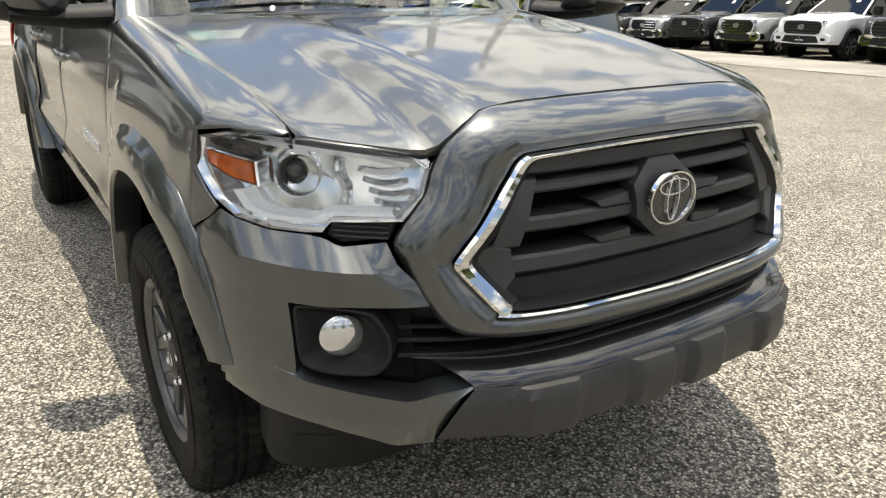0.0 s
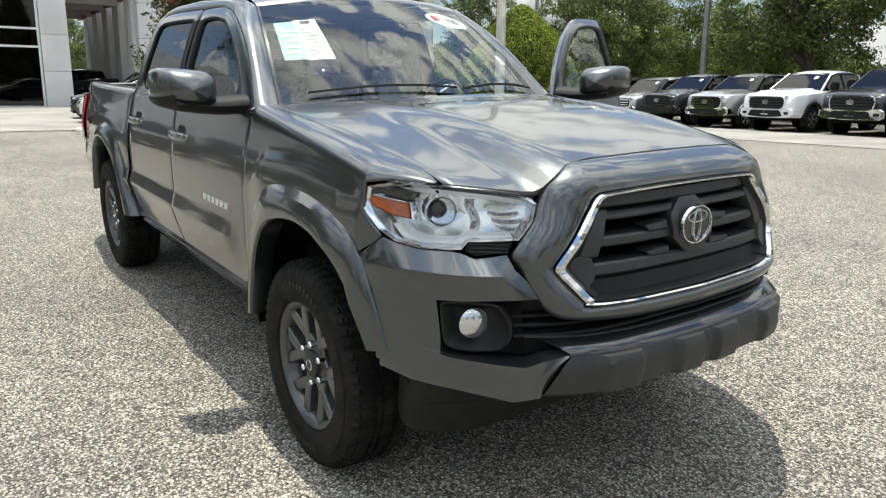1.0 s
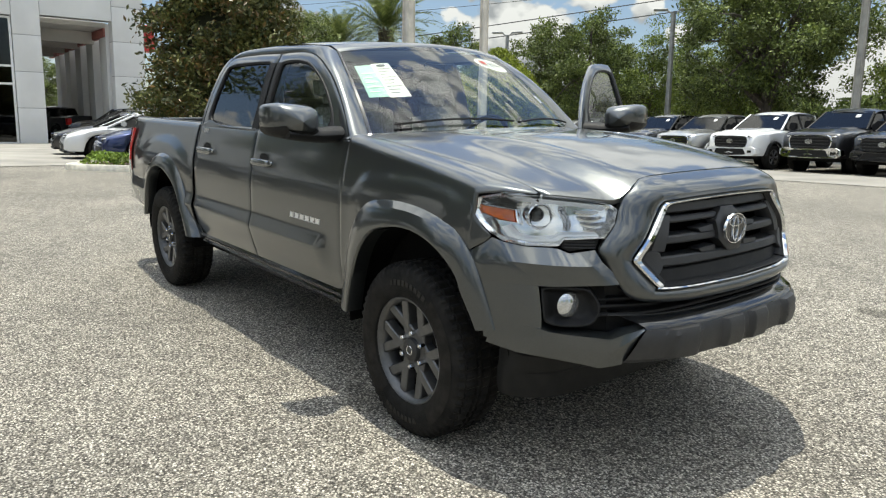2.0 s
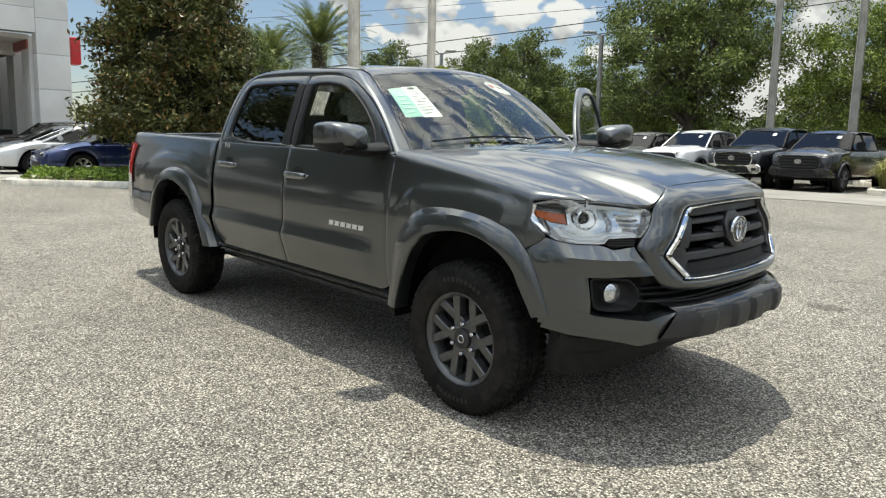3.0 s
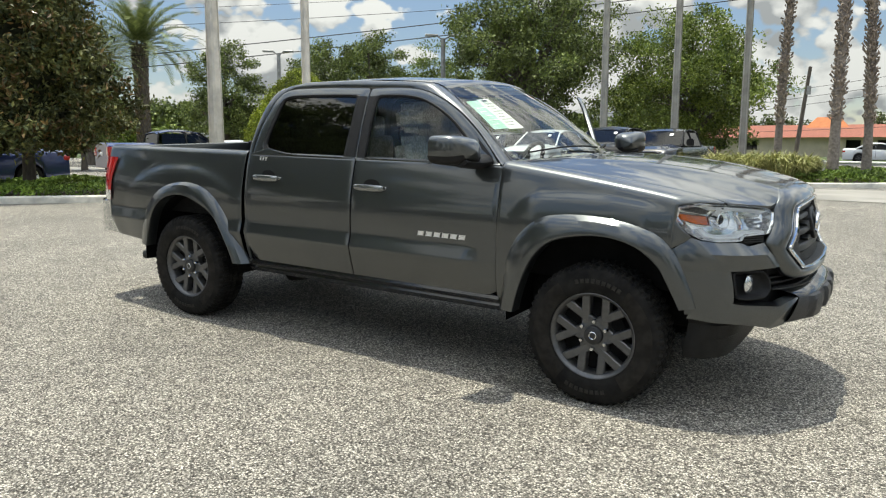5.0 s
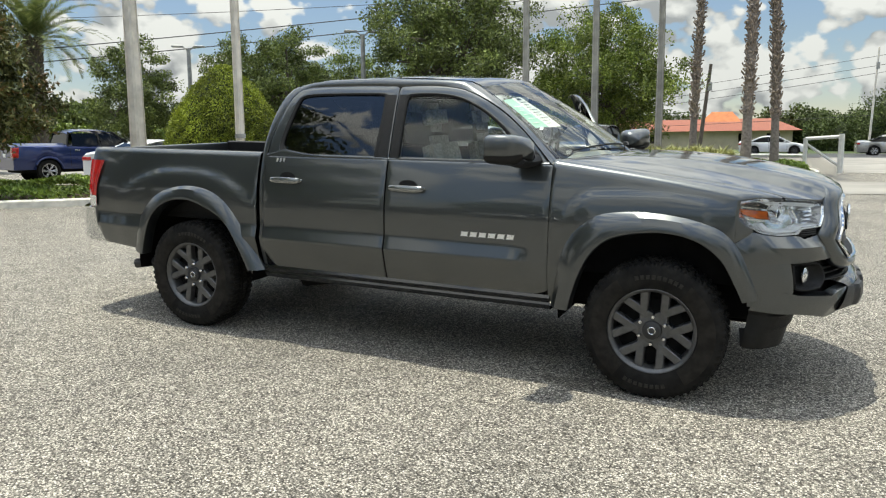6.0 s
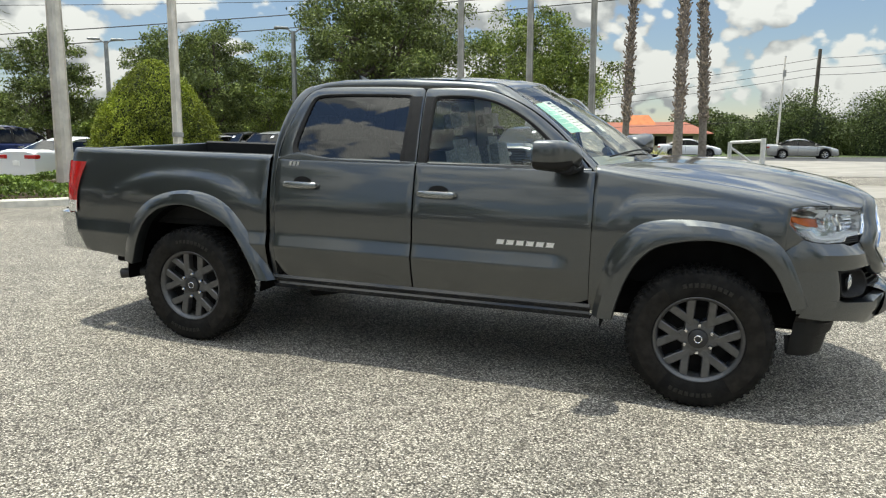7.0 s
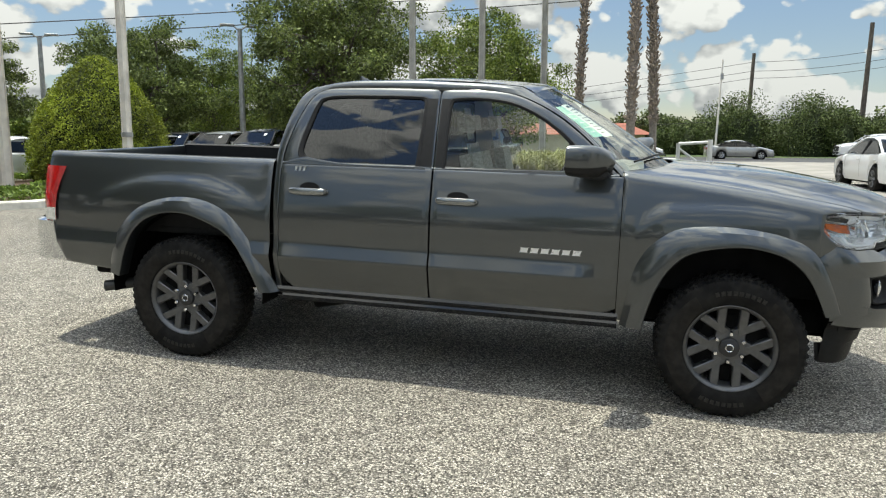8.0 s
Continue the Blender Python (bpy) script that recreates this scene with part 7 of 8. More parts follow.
FARLEAF = leaf_material("far_leaves", (0.032, 0.050, 0.013), (0.125, 0.160, 0.048), gloss=.6)
far_woods("woods", (-24, 106), (64, 82), 60, 3.6, 5.2, 81, FARLEAF, .34)
far_woods("woods", (-115, 45), (-20, 104), 80, 4.0, 6.0, 82, OAKLEAF, .55)
far_woods("woods", (-75, 30), (-28, 58), 46, 2.2, 3.4, 83, LIMELEAF, .35)
far_woods("woods", (26, 72), (110, 40), 46, 5.0, 7.0, 84, FARLEAF, .40)
far_woods("woods", (8.0, 73), (10.4, 72.5), 3, 4.2, 4.8, 85, FARLEAF, .17, 1.0, 44)
far_woods("woods", (14.2, 71), (18.2, 70.0), 5, 4.5, 5.5, 86, FARLEAF, .17, 1.2, 44)
far_woods("woods", (19.0, 70), (28.0, 68.0), 8, 3.0, 3.9, 87, FARLEAF, .19, 2.0, 40)
far_woods("woods", (9.0, 75), (14.0, 74.0), 6, 3.0, 3.8, 88, FARLEAF, .19, 1.5, 40)
far_woods("woods", (3.0, 76), (7.0, 75), 4, 2.8, 3.6, 89, FARLEAF, .19, 1.5, 40)


# house with a tiled roof beyond the road
def build_house():
    t = thing("low_building", "low beige building with terracotta roof and orange gable", "building", Matrix.Translation((-10, 92, ground_z(-10, 92))))
    rounded_box("wall", -11, 11, -4, 5, 0, 2.3, BEIGE, t, .02)
    for name, x0, x1, y0, y1, z0, z1, mat in (("roof", -12, 12, -5, 6, 2.2, 3.7, ROOFTILE), ("orange_gable", .6, 5.4, -1.0, 3, 3.2, 4.6, ORANGE)):
        v = [(x0, y0, z0), (x1, y0, z0), (x1, y1, z0), (x0, y1, z0), (x0 + (y1 - y0) * .3, (y0 + y1) / 2, z1), (x1 - (y1 - y0) * .3, (y0 + y1) / 2, z1)]
        mesh_object(name, v, [(0, 1, 5, 4), (1, 2, 5), (2, 3, 4, 5), (3, 0, 4), (0, 3, 2, 1)], mat, t, sharp=10)
    for x in (-8, -4.5, 6, 9):
        rounded_box("window", x - .7, x + .7, -4.03, -3.96, .8, 1.9, STOREGLASS, t, .0)
    return t


build_house()


# showroom building
def build_showroom():
    t = thing("showroom_building", "white panelled showroom with glass front and drive-through", "building", Matrix.Translation((-39.2, 0, .15)))
    H = 8.6
    # solid block, coloured dark to stand for the dim room behind the panes
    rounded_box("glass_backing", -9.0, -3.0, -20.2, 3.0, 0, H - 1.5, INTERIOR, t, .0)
    # storefront: frames and panes
    for y0, y1 in ((-8.0, -4.6), (-4.5, -1.1), (-1.0, 0.9), (1.0, 3.1)):
        for z0, z1 in ((.05, 2.85), (2.95, 3.7), (3.8, 6.0)):
            rounded_box("pane", -.10, -.06, y0, y1, z0, z1, STOREGLASS, t, 0)
    for y in (-8.05, -4.55, -1.05, .95, 3.12):
        rounded_box("mullion", -.14, .02, y - .05, y + .05, 0, 6.05, WHITEFRAME, t, .005)
    for z in (2.9, 3.75, 6.03, .03):
        rounded_box("transom", -.14, .018, -8.1, 3.16, z - .05, z + .05, WHITEFRAME, t, .005)
    rounded_box("notice", -.05, -.045, .55, .78, 1.4, 1.75, PAPER, t, 0)
    for z in range(9):
        rounded_box("ceiling_lamp", -1.6 - z * .16, -1.5 - z * .16, 1.75, 1.95, 5.9 - z * .14, 5.93 - z * .14, material("showroom_lamp", (1, .95, .85), emit=2.5) if z == 0 else bpy.data.materials["showroom_lamp"], t, 0)

    def panels(x0, x1, y0, y1, z0, z1, heights, depth_axis="x"):
        rounded_box("core_wall", x0 + .02, x1 - .02, y0 + .02, y1 - .02, z0, z1, PANELGREY, t, 0)
        z = z0
        for h in heights:
            if z >= z1 - .05:
                break
            rounded_box("panel", x0, x1, y0, y1, z + .012, min(z1, z + h) - .012, STUCCO, t, .004)
            z += h

    panels(-.5, .15, 3.2, 4.42, 0, H, [1.75] * 6)
    panels(-.6, .15, 7.75, 9.3, 0, H, [1.75] * 6)
    panels(-.55, .16, -8.2, 3.18, 6.12, H, [1.3, 1.3])
    panels(-.55, .16, -24.0, -8.22, 0, H, [1.75] * 6)
    panels(-.55, .14, 4.44, 7.73, 6.25, H, [1.2, 1.3])
    # side wall of the drive-through with pilasters and a red beam
    for k in range(5):
        x1 = -.7 - k * 3.0
        rounded_box("pilaster", x1 - 1.4, x1, 7.6, 9.0, 0, 6.2, STUCCO, t, .01)
        rounded_box("side_panel", x1 - 2.95, x1 - 1.45, 8.1, 8.4, 0, 6.2, STUCCO, t, .01)
        rounded_box("red_beam", x1 - 2.9, x1 - .02, 7.50, 7.75, 5.55 - .05 * k, 5.98 - .05 * k, FADEDRED, t, .01)
    rounded_box("soffit", -16, -.6, 4.4, 7.6, 6.0, 6.24, CEILING, t, .01)
    for k in range(4):
        rounded_box("soffit_beam", -3.5 - k * 3.6, -3.2 - k * 3.6, 4.4, 7.6, 5.35, 6.02, CEILING, t, .01)
    rounded_box("inner_wall", -16, -.6, 3.3, 4.4, 0, 6.2, STUCCO, t, .01)
    rounded_box("body", -30, -9.2, -20, 3.2, 0, 7, STUCCO, t, .02)
    rounded_box("red_sign", -1.2, -.3, 9.5, 10.0, 4.9, 6.3, SIGNRED, t, .08)
    return t


build_showroom()


# ---- parked vehicles ----
BODY = {"black": metallic_paint("black_paint", (.010, .010, .012), metal=.2, rough=.25, gloss=1.42), "white": metallic_paint("white_paint", (.72, .73, .74), flake=.03, metal=0.0, rough=.35),
        "silver": metallic_paint("silver_paint", (.42, .42, .41), metal=.8, rough=.3), "grey": metallic_paint("grey_paint", (.16, .165, .17), metal=.7), "blue": metallic_paint("deep_blue_paint", (.012, .027, .11), metal=.5, gloss=1.5),
        "royal": metallic_paint("royal_blue_paint", (.011, .026, .12), metal=.5, gloss=1.45), "charcoal": metallic_paint("dark_paint", (.022, .022, .025), metal=.4, gloss=1.45)}
CARGLASS = glass("car_glass", (.05, .055, .055), 1.36)
SPEC = {
    "pickup": dict(L=5.9, W=2.02, wheels=(1.02, 4.72), r=.41, low=.46, top=[(0, .98), (.05, 1.10), (.16, 1.18), (.5, 1.235), (1.5, 1.31), (1.6, 1.31), (4.0, 1.33), (4.05, 1.36), (5.85, 1.36), (5.9, 1.30)], cab=(1.5, 4.02), roof=(2.25, 3.88), H=1.95, tall=True),
    "suv": dict(L=4.9, W=1.95, wheels=(.95, 3.80), r=.38, low=.34, top=[(0, .82), (.05, .93), (.16, 1.01), (.5, 1.07), (1.3, 1.14), (1.4, 1.14), (4.75, 1.14), (4.9, 1.05)], cab=(1.25, 4.82), roof=(2.0, 4.45), H=1.78, tall=True),
    "sedan": dict(L=4.85, W=1.84, wheels=(.95, 3.78), r=.335, low=.24, top=[(0, .62), (.10, .72), (.5, .82), (1.25, .95), (1.35, .95), (3.95, .99), (4.1, 1.02), (4.75, 1.03), (4.85, .95)], cab=(1.2, 4.2), roof=(2.05, 3.35), H=1.45, tall=False),
}


def build_vehicle(name, label, kind, paint, group=""):
    """A parked vehicle: x forward from its middle, wheels on z 0."""
    k = SPEC[kind]
    L, W, low, H = k["L"], k["W"] / 2, k["low"], k["H"]
    t = thing(name, label, "car" if kind != "pickup" else "pickup truck", group=group)
    X = lambda d: L / 2 - d
    tops = k["top"]
    ds = sorted(set([round(d, 3) for d in np.linspace(0, L, 60)] + [d for d, z in tops]))
    arch_r = k["r"] * 1.19
    rows = []
    for d in ds:
        zt = float(np.interp(d, [a for a, b in tops], [b for a, b in tops]))
        taper = 1 - .17 * max(0, 1 - d / .75) ** 2.2 - .07 * max(0, 1 - (L - d) / .45) ** 2
        zl = low
        for wd in k["wheels"]:
            if abs(d - wd) < arch_r:
                zl = max(zl, k["r"] + math.sqrt(arch_r ** 2 - (d - wd) ** 2))
        blunt = max(0.0, 1 - d / .16) ** 2
        zt, zl = zt - .07 * blunt, zl + .05 * blunt
        taper *= 1 - .05 * blunt
        zl = min(zl, zt - .12)
        w = W * taper
        mid = zl + (zt - zl) * .45
        crown = (.075 if k["tall"] else .045) * min(1, d / .5)
        half = [(w * .93, zl), (w * .985, zl + min(.12, (zt - zl) * .3)), (w, mid), (w * .99, zt - .16 * (zt - zl)), (w * .965, zt - .05), (w * .90, zt - .008), (w * .78, zt + .006),
                (w * .66, zt + crown * .35), (w * .58, zt + crown * .85), (w * .30, zt + crown), (0, zt + crown * .9)]
        rows.append([(X(d), -y, z) for y, z in half] + [(X(d), y, z) for y, z in reversed(half[:-1])])
    v, f = grid(rows)
    n = len(rows[0])
    f += [tuple(range(n - 1, -1, -1)), tuple(range(len(v) - n, len(v)))]
    mesh_object("body", v, f, paint, t, sharp=32, flip=True)
    rounded_box("underbody", -L / 2 + .3, L / 2 - .3, -W * .8, W * .8, low * .75, low + .35, UNDER, t, .03)
    # cabin: roof, pillars and panes
    c0, c1, r0, r1 = k["cab"][0], k["cab"][1], k["roof"][0], k["roof"][1]
    zb = float(np.interp((c0 + c1) / 2, [a for a, b in tops], [b for a, b in tops]))
    wb, wr = W * .93, W * .72
    rows = []
    for d in np.linspace(r0 - .06, r1 + .06, 14):
        u = (d - r0) / (r1 - r0)
        crown = H - .10 * abs(2 * u - 1) ** 3
        rows.append([(X(d), y * wr * 1.03, crown - .07 * abs(y) ** 2.6) for y in np.linspace(-1, 1, 15)])
    v, f = grid(rows)
    shell(mesh_object("roof", v, f, paint, t, flip=True), .03)

    def pane(name, pts, nx=6, flip=False):
        a, b = resample(pts[:2], nx), resample([pts[3], pts[2]], nx)
        v, f = grid([[tuple(np.array(p) * (1 - q) + np.array(r) * q) for p, r in zip(a, b)] for q in (0, .5, 1)])
        return mesh_object(name, v, f, CARGLASS, t, flip=flip)

    ze = H - .15
    pane("windscreen", [(X(c0), -wb * .92, zb + .02), (X(c0), wb * .92, zb + .02), (X(r0), wr, ze + .07), (X(r0), -wr, ze + .07)])
    pane("rear_window", [(X(c1), -wb * .9, zb + .02), (X(c1), wb * .9, zb + .02), (X(r1), wr, ze + .06), (X(r1), -wr, ze + .06)], flip=True)
    mid = (c0 + c1) / 2 + .05
    for s in (-1, 1):
        for d0, d1, e0, e1 in ((c0 + .12, mid - .05, r0 + .10, mid - .05), (mid + .05, c1 - .18, mid + .05, r1 - .12)):
            pane("side_window", [(X(d0), s * wb * 1.005, zb), (X(d1), s * wb * 1.005, zb), (X(e1), s * (wr + .012), ze), (X(e0), s * (wr + .012), ze)], flip=s < 0)
        for pts in ([(X(c0 - .02), s * wb * .97, zb - .02), (X(r0), s * wr * 1.0, ze + .05)], [(X(mid), s * wb, zb - .02), (X(mid), s * wr * 1.01, ze + .03)], [(X(c1), s * wb * .96, zb - .02), (X(r1), s * wr * 1.0, ze + .04)]):
            v, f = tube(resample(pts, 4), .034, 8)
            mesh_object("pillar", v, f, paint if paint is BODY["white"] and pts[0][0] != X(mid) else BLACK, t)
        if k["tall"]:
            for wd in k["wheels"]:
                line = [(X(wd) + (arch_r + .015) * math.cos(a), s * (W - .005), k["r"] + (arch_r + .015) * math.sin(a)) for a in np.linspace(.12, math.pi - .12, 18)]
                v, f = tube(line, .042, 8)
                mesh_object("wheel_arch_flare", v, f, paint if paint is not BODY["white"] else BLACK, t)
        # mirrors, handles
        bm = bmesh.new()
        box(bm, X(c0 + .42) - .06, X(c0 + .42) + .07, s * (wb + .15) - .13, s * (wb + .15) + .13, zb + .01, zb + (.25 if k["tall"] else .17))
        bmesh.ops.bevel(bm, geom=bm.edges[:], offset=.035, segments=2, affect="EDGES")
        part("side_mirror", bm, paint if kind != "pickup" else BLACK, t)
        for d in (mid - .18, c1 - .35):
            rounded_box("handle", X(d) - .10, X(d) + .10, s * W * .985 - .02, s * W * .985 + .02, zb - .17, zb - .13, CHROME if kind == "pickup" else paint, t, .008)
        for d in (c0 + .28, mid, c1 - .08):
            zt = float(np.interp(d, [a for a, b in tops], [b for a, b in tops]))
            h = zt - low
            line = [(W * .988, low + .12), (W * .997, low + h * .25), (W, low + h * .45), (W * .996, low + h * .68), (W * .985, low + h * .90)]
            v, f = grid([[(X(d) + e, s * (y + .003), z) for e in (-.007, .007)] for y, z in line])
            mesh_object("door_gap", v, f, BLACK, t)
        # lamps
        zf = float(np.interp(.25, [a for a, b in tops], [b for a, b in tops]))
        fr = W * .86
        hz = zf - (.07 if k["tall"] else .04)
        outline = [(.60, -.03), (.66, .0), (.92, -.01), (1.0, -.05), (.97, -.20 if k["tall"] else -.13), (.88, -.24 if k["tall"] else -.14), (.80, -.13), (.64, -.12)]

        def lamp_loop(out, shrink):
            cy, cz = .80, -.09
            pts = []
            for y, z in outline:
                y, z = cy + (y - cy) * shrink, cz + (z - cz) * shrink
                curve = .05 + .34 * max(0.0, (y - .62) / .38) ** 2.2
                pts.append((X(curve) + out, s * y * W * .93, hz + z))
            return pts
        v, f = grid([lamp_loop(-.20, 1.0), lamp_loop(.030, 1.0), lamp_loop(.040, .90), lamp_loop(.030, .80), lamp_loop(.020, .02)], closed=True)
        lamp = mesh_object("headlamp", v, f, GLOSSBLACK, t, sharp=30, flip=s > 0)
        rows = [[(X(.05 + .34 * max(0.0, (y - .62) / .38) ** 2.2) + o, s * y * W * .93, hz + z) for o, z in ((.030, -.025), (.050, -.035), (.050, -.060), (.030, -.070))] for y in np.linspace(.65, .96, 8)]
        v, f = grid(rows)
        mesh_object("lamp_strip", v, f, LAMPCHROME, lamp, flip=s < 0)
        if k["tall"]:
            rounded_box("tail_lamp", X(L + .015), X(L - .20), min(s * W * .72, s * W * .97), max(s * W * .72, s * W * .97), zb - .42, zb - .05, RED, t, .02)
        else:
            rounded_box("tail_lamp", X(L + .012), X(L - .35), min(s * W * .42, s * W * .965), max(s * W * .42, s * W * .965), zb - .20, zb - .07, RED, t, .03)
        for wd in k["wheels"]:
            v, f = lathe([(-.11, k["r"] * .62), (-.12, k["r"] * .8), (-.10, k["r"] * .96), (-.07, k["r"]), (.07, k["r"]), (.11, k["r"] * .9), (.11, k["r"] * .6)], 32)
            wheel = mesh_object("wheel", v, f, RUBBER, t)
            wheel.matrix_basis = pose(X(wd), s * (W - .125), k["r"], 0, 0, 0 if s < 0 else 180)
            rim_mat = ALLOY if paint in (BODY["white"], BODY["black"], BODY["charcoal"]) else SATIN
            sheets = [lathe([(-.04, k["r"] * .64), (-.115, k["r"] * .66), (-.11, k["r"] * .60), (-.05, k["r"] * .58)], 28), lathe([(-.09, k["r"] * .16), (-.105, k["r"] * .10), (-.106, .001)], 12)]
            for j in range(6):
                a = j * math.pi / 3
                for da in (-.14, .14):
                    sheets.append(tube([(k["r"] * .1 * math.cos(a), -.09, k["r"] * .1 * math.sin(a)), (k["r"] * .62 * math.cos(a + da), -.10, k["r"] * .62 * math.sin(a + da))], .022, 5))
            v, f = merge(*sheets)
            mesh_object("rim", v, f, rim_mat, wheel)
            v, f = lathe([(-.02, k["r"] * .6), (-.02, .01)], 20)
            mesh_object("hub_shade", v, f, UNDER, wheel)
            v, f = fan([(X(wd) + arch_r * math.cos(a), s * (W - .30), k["r"] + arch_r * math.sin(a)) for a in np.linspace(0, 2 * math.pi, 24)[:-1]])
            mesh_object("wheel_well", v, f, UNDER, t)
    zf = float(np.interp(.15, [a for a, b in tops], [b for a, b in tops]))
    if kind == "sedan":
        rounded_box("grille", X(.10), X(-.012), -W * .52, W * .52, .28, .46, BLACK, t, .03)
        rounded_box("bumper_lip", X(.25), X(-.02), -W * .80, W * .80, .20, .27, BLACK, t, .02)
    else:
        bright = CHROME if paint in (BODY["silver"], BODY["charcoal"]) else paint

        def face_panel(name, outline, x0, x1, mat, parent, inset=.0):
            """A panel across the nose, bowed like it; the outline is a right half, top to bottom."""
            half = resample(outline, 14)
            loop = [(y, z) for y, z in half] + [(-y, z) for y, z in reversed(half)]
            cz = sum(z for y, z in loop) / len(loop)
            bow = lambda y: -.10 * abs(y / W) ** 2.4
            rings = [[(x + bow(y * q), y * q, cz + (z - cz) * q) for y, z in loop] for x, q in ((x0, 1.0), (x1 - .02, 1.0), (x1, .965), (x1 - inset, .90), (x1 - inset, .02))]
            v, f = grid(rings, closed=True)
            return mesh_object(name, v, f, mat, parent, sharp=30, flip=True)
        g_top, g_low = zf - .045, zf - .47
        hexagon = [(W * .02, g_top), (W * .56, g_top - .005), (W * .64, g_top - .06), (W * .66, (g_top + g_low) / 2), (W * .60, g_low + .03), (W * .50, g_low), (W * .02, g_low)]
        face_panel("grille_frame", hexagon, X(.25), X(-.050), bright, t, .02)
        grille = face_panel("grille", [(y * .93, (z - (g_top + g_low) / 2) * .86 + (g_top + g_low) / 2) for y, z in hexagon], X(.2), X(-.060), BLACK, t, .008)
        for j in range(4):
            z = g_low + .075 + j * .09
            rows = [[(X(-.068) - .10 * abs(y / W) ** 2.4 + o, y, z + h) for o, h in ((-.03, .014), (0, .012), (0, -.012), (-.03, -.014))] for y in np.linspace(-W * .57, W * .57, 15)]
            v, f = grid(rows)
            mesh_object("grille_bar", v, f, DARKPLASTIC if paint is not BODY["silver"] else CHROME, grille, sharp=30)
        v, f = lathe([(-.01, .11), (.012, .105), (.014, .09), (.006, .085), (.006, .001)], 20, "x")
        badge = mesh_object("grille_badge", v, f, SATIN, grille)
        badge.matrix_basis = Matrix.Translation((X(-.070), 0, (g_top + g_low) / 2 + .02)) @ Matrix.Diagonal((1, 1, .7, 1))
        b0, b1 = low - .02, low + .26
        face_panel("bumper", [(W * .02, b1), (W * .55, b1), (W * .66, b1 + .05), (W * .90, b1 + .03), (W * .93, b0 + .10), (W * .84, b0 + .02), (W * .02, b0)], X(.45), X(-.075), bright, t, .0)
        face_panel("lower_grille", [(W * .02, b1 - .03), (W * .50, b1 - .03), (W * .60, b0 + .06), (W * .02, b0 + .02)], X(.2), X(-.085), BLACK, t, .01)
        for sg in (-1, 1):
            rounded_box("fog_lamp", X(-.03), X(-.055), sg * W * .72 - .07, sg * W * .72 + .07, b0 + .12, b0 + .20, GLOSSBLACK, t, .02)
    rounded_box("tail_valance", X(L - .05), X(L - .4), -W * .8, W * .8, low - .02, low + .16, BLACK, t, .04)
    rounded_box("number_plate", X(L + .012), X(L - .02), -.15, .15, zb - .40, zb - .25, PAPER, t, .004)
    for y in (-.38, .38):
        rounded_box("seat", X(mid + .15), X(mid - .05), y * W - .22, y * W + .22, zb - .35, zb + .32 * (H - zb) + .12, SEAT, t, .05)
    along = lambda q, y: (X(c0 + (r0 - c0) * q) + .012, y, zb + .02 + (ze + .07 - zb - .02) * q + .012)
    v, f = grid([[along(q, wb * .34), along(q, wb * .48)] for q in (.62, .78)])
    mesh_object("window_sticker", v, f, PAPER, t)
    return t


ROW = "trucks parked in a row"
SC = .90
for x, y, kind, color, label, s in (
        (-5.55, 18.0, "pickup", "black", "black full-size pickup parked nose out", SC), (-7.55, 18.2, "pickup", "charcoal", "lifted dark pickup with chrome bumper", SC * 1.05), (-9.85, 18.0, "pickup", "white", "white full-size pickup with black grille", SC),
        (-11.95, 18.1, "pickup", "silver", "silver pickup with chrome grille and bumper", SC * .96), (-13.9, 18.2, "pickup", "black", "black pickup parked nose out", SC * .96), (-15.8, 18.4, "suv", "silver", "silver sport utility parked nose out", SC), (-17.6, 18.5, "suv", "charcoal", "dark sport utility parked nose out", SC)):
    ob = build_vehicle("pickup_truck" if kind == "pickup" else "sport_utility", label, kind, BODY[color], ROW)
    place(ob, x, y + SPEC[kind]["L"] / 2 * s, -92, s)

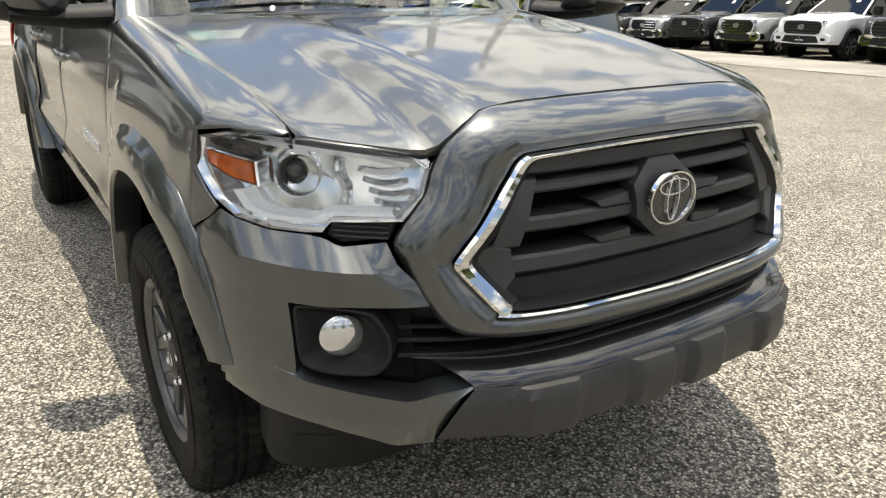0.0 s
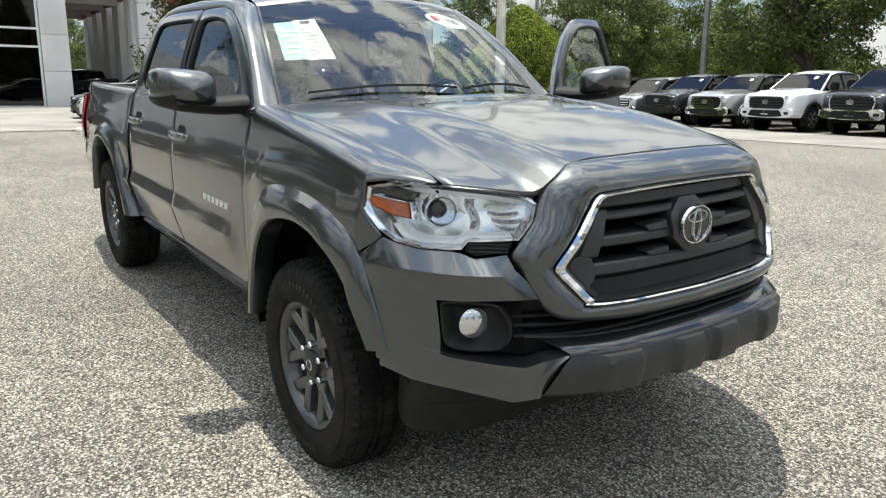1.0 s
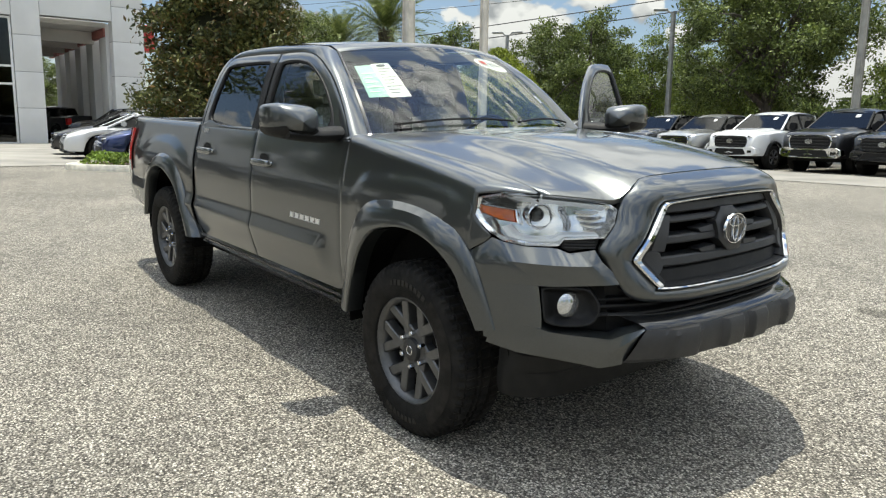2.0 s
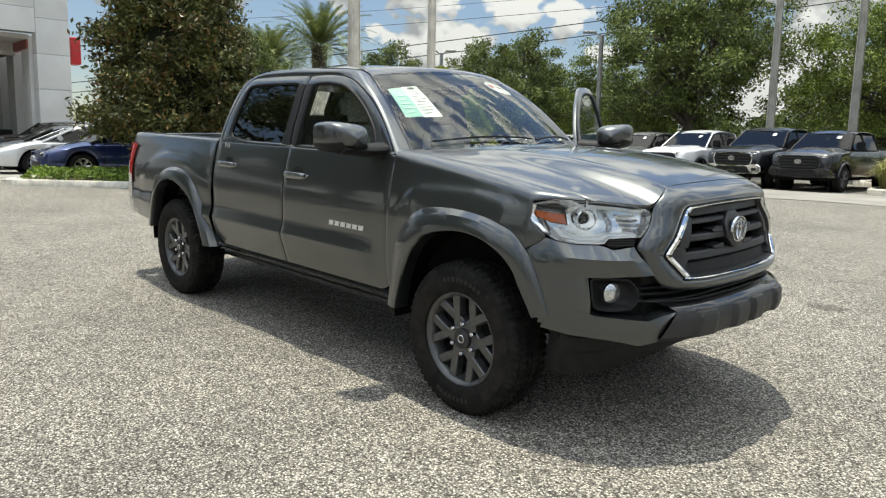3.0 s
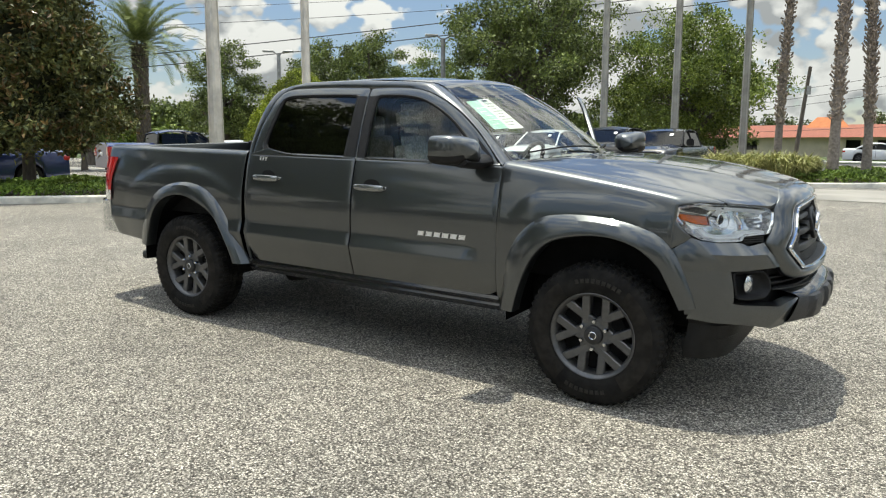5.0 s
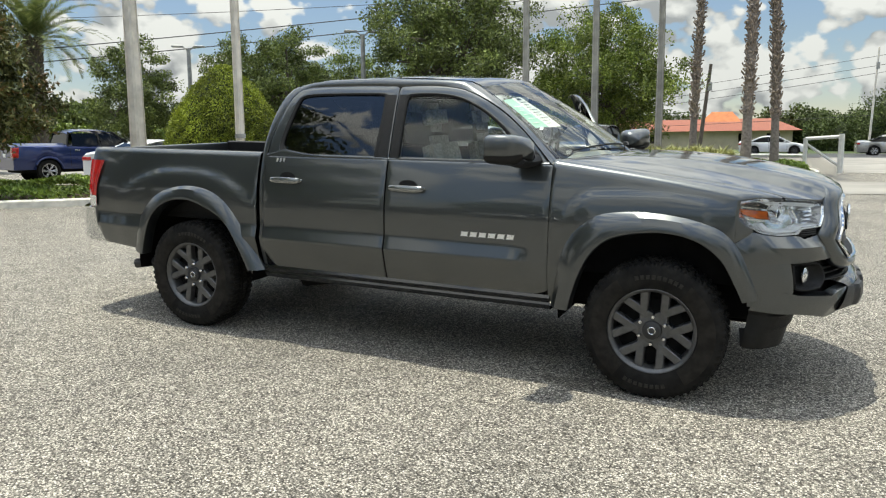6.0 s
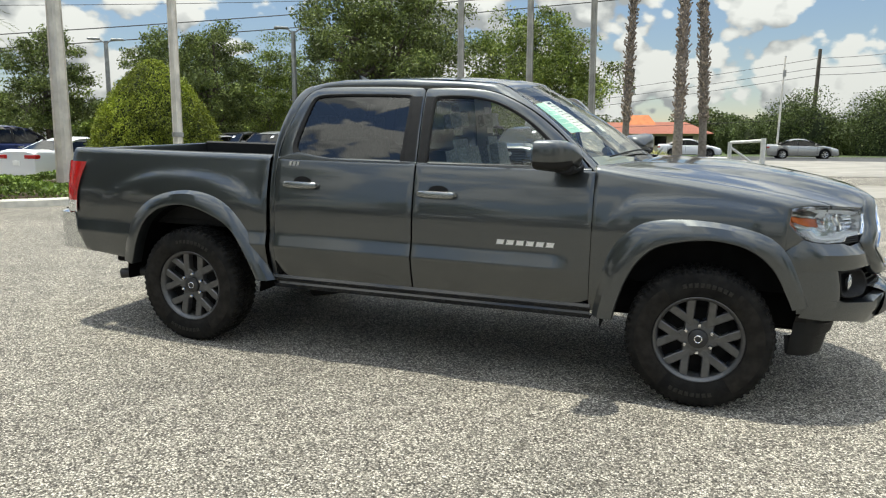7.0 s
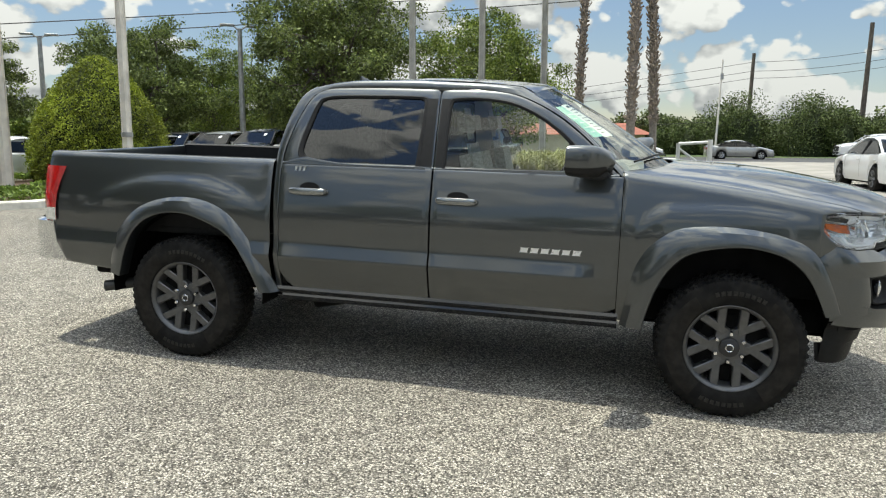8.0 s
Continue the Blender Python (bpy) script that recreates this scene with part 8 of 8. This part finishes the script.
# cars beyond the island
for name, label, kind, color, x, y, rz, s in (
        ("sedan", "deep blue sedan beyond the planting island", "sedan", "blue", -19.0, 4.65, 266, 1.0), ("sedan", "white sedan beyond the planting island", "sedan", "white", -21.9, 4.30, 264, 1.0), ("sedan", "black sedan beyond the planting island", "sedan", "charcoal", -25.0, 4.6, 264, 1.0),
        ("pickup_truck", "royal blue pickup with black wheels by the island", "pickup", "royal", -21.6, 13.3, 72, .88), ("sedan", "white sedan parked tail out by the island", "sedan", "white", -18.24, 13.33, 85, .92), ("sport_utility", "dark sport utility parked behind the shrub", "suv", "charcoal", -19.8, 19.5, 70, .95),
        ("sport_utility", "dark sport utility parked by the showroom drive", "suv", "black", -35.0, 7.2, 240, 1.0), ("sedan", "silver sedan parked behind the shrub", "sedan", "silver", -18.0, 20.5, 70, 1.0),
        ("sedan", "silver grey sedan on the road across the exit", "sedan", "silver", 7.4, 55.5, 2, 1.0), ("sport_utility", "white sport utility on the far road", "suv", "white", 17.5, 58.0, 182, 1.1), ("sedan", "white sedan at the lot exit", "sedan", "white", 6.45, 17.9, 92, 1.0),
        ("sedan", "white sedan parked on the far road", "sedan", "white", -.5, 58, 5, 1.0), ("pickup_truck", "black pickup under the showroom drive", "pickup", "black", -46.5, 6.1, 200, 1.0)):
    place(build_vehicle(name, label, kind, BODY[color]), x, y, rz, s)
# vehicles across the lot behind the walk, mirrored in the doors
for x, y, kind, color in ((-19.5, -5.2, "suv", "black"), (-20.5, -8.4, "pickup", "charcoal"), (-21.5, -11.8, "suv", "charcoal"), (-22.5, -15.2, "pickup", "black")):
    place(build_vehicle("pickup_truck" if kind == "pickup" else "sport_utility", "dark vehicle parked before the showroom", kind, BODY[color], "vehicles before the showroom"), x, y, 0)
for x, kind, color in ((-16, "pickup", "charcoal"), (-13, "suv", "black"), (-10, "pickup", "black"), (-7, "suv", "silver"), (-4, "pickup", "charcoal"), (-1, "pickup", "white"), (2, "suv", "black"), (5, "pickup", "grey")):
    place(build_vehicle("pickup_truck" if kind == "pickup" else "sport_utility", "vehicle parked across the lot in a long row", kind, BODY[color], "vehicles across the lot"), x, -19.5, 90)
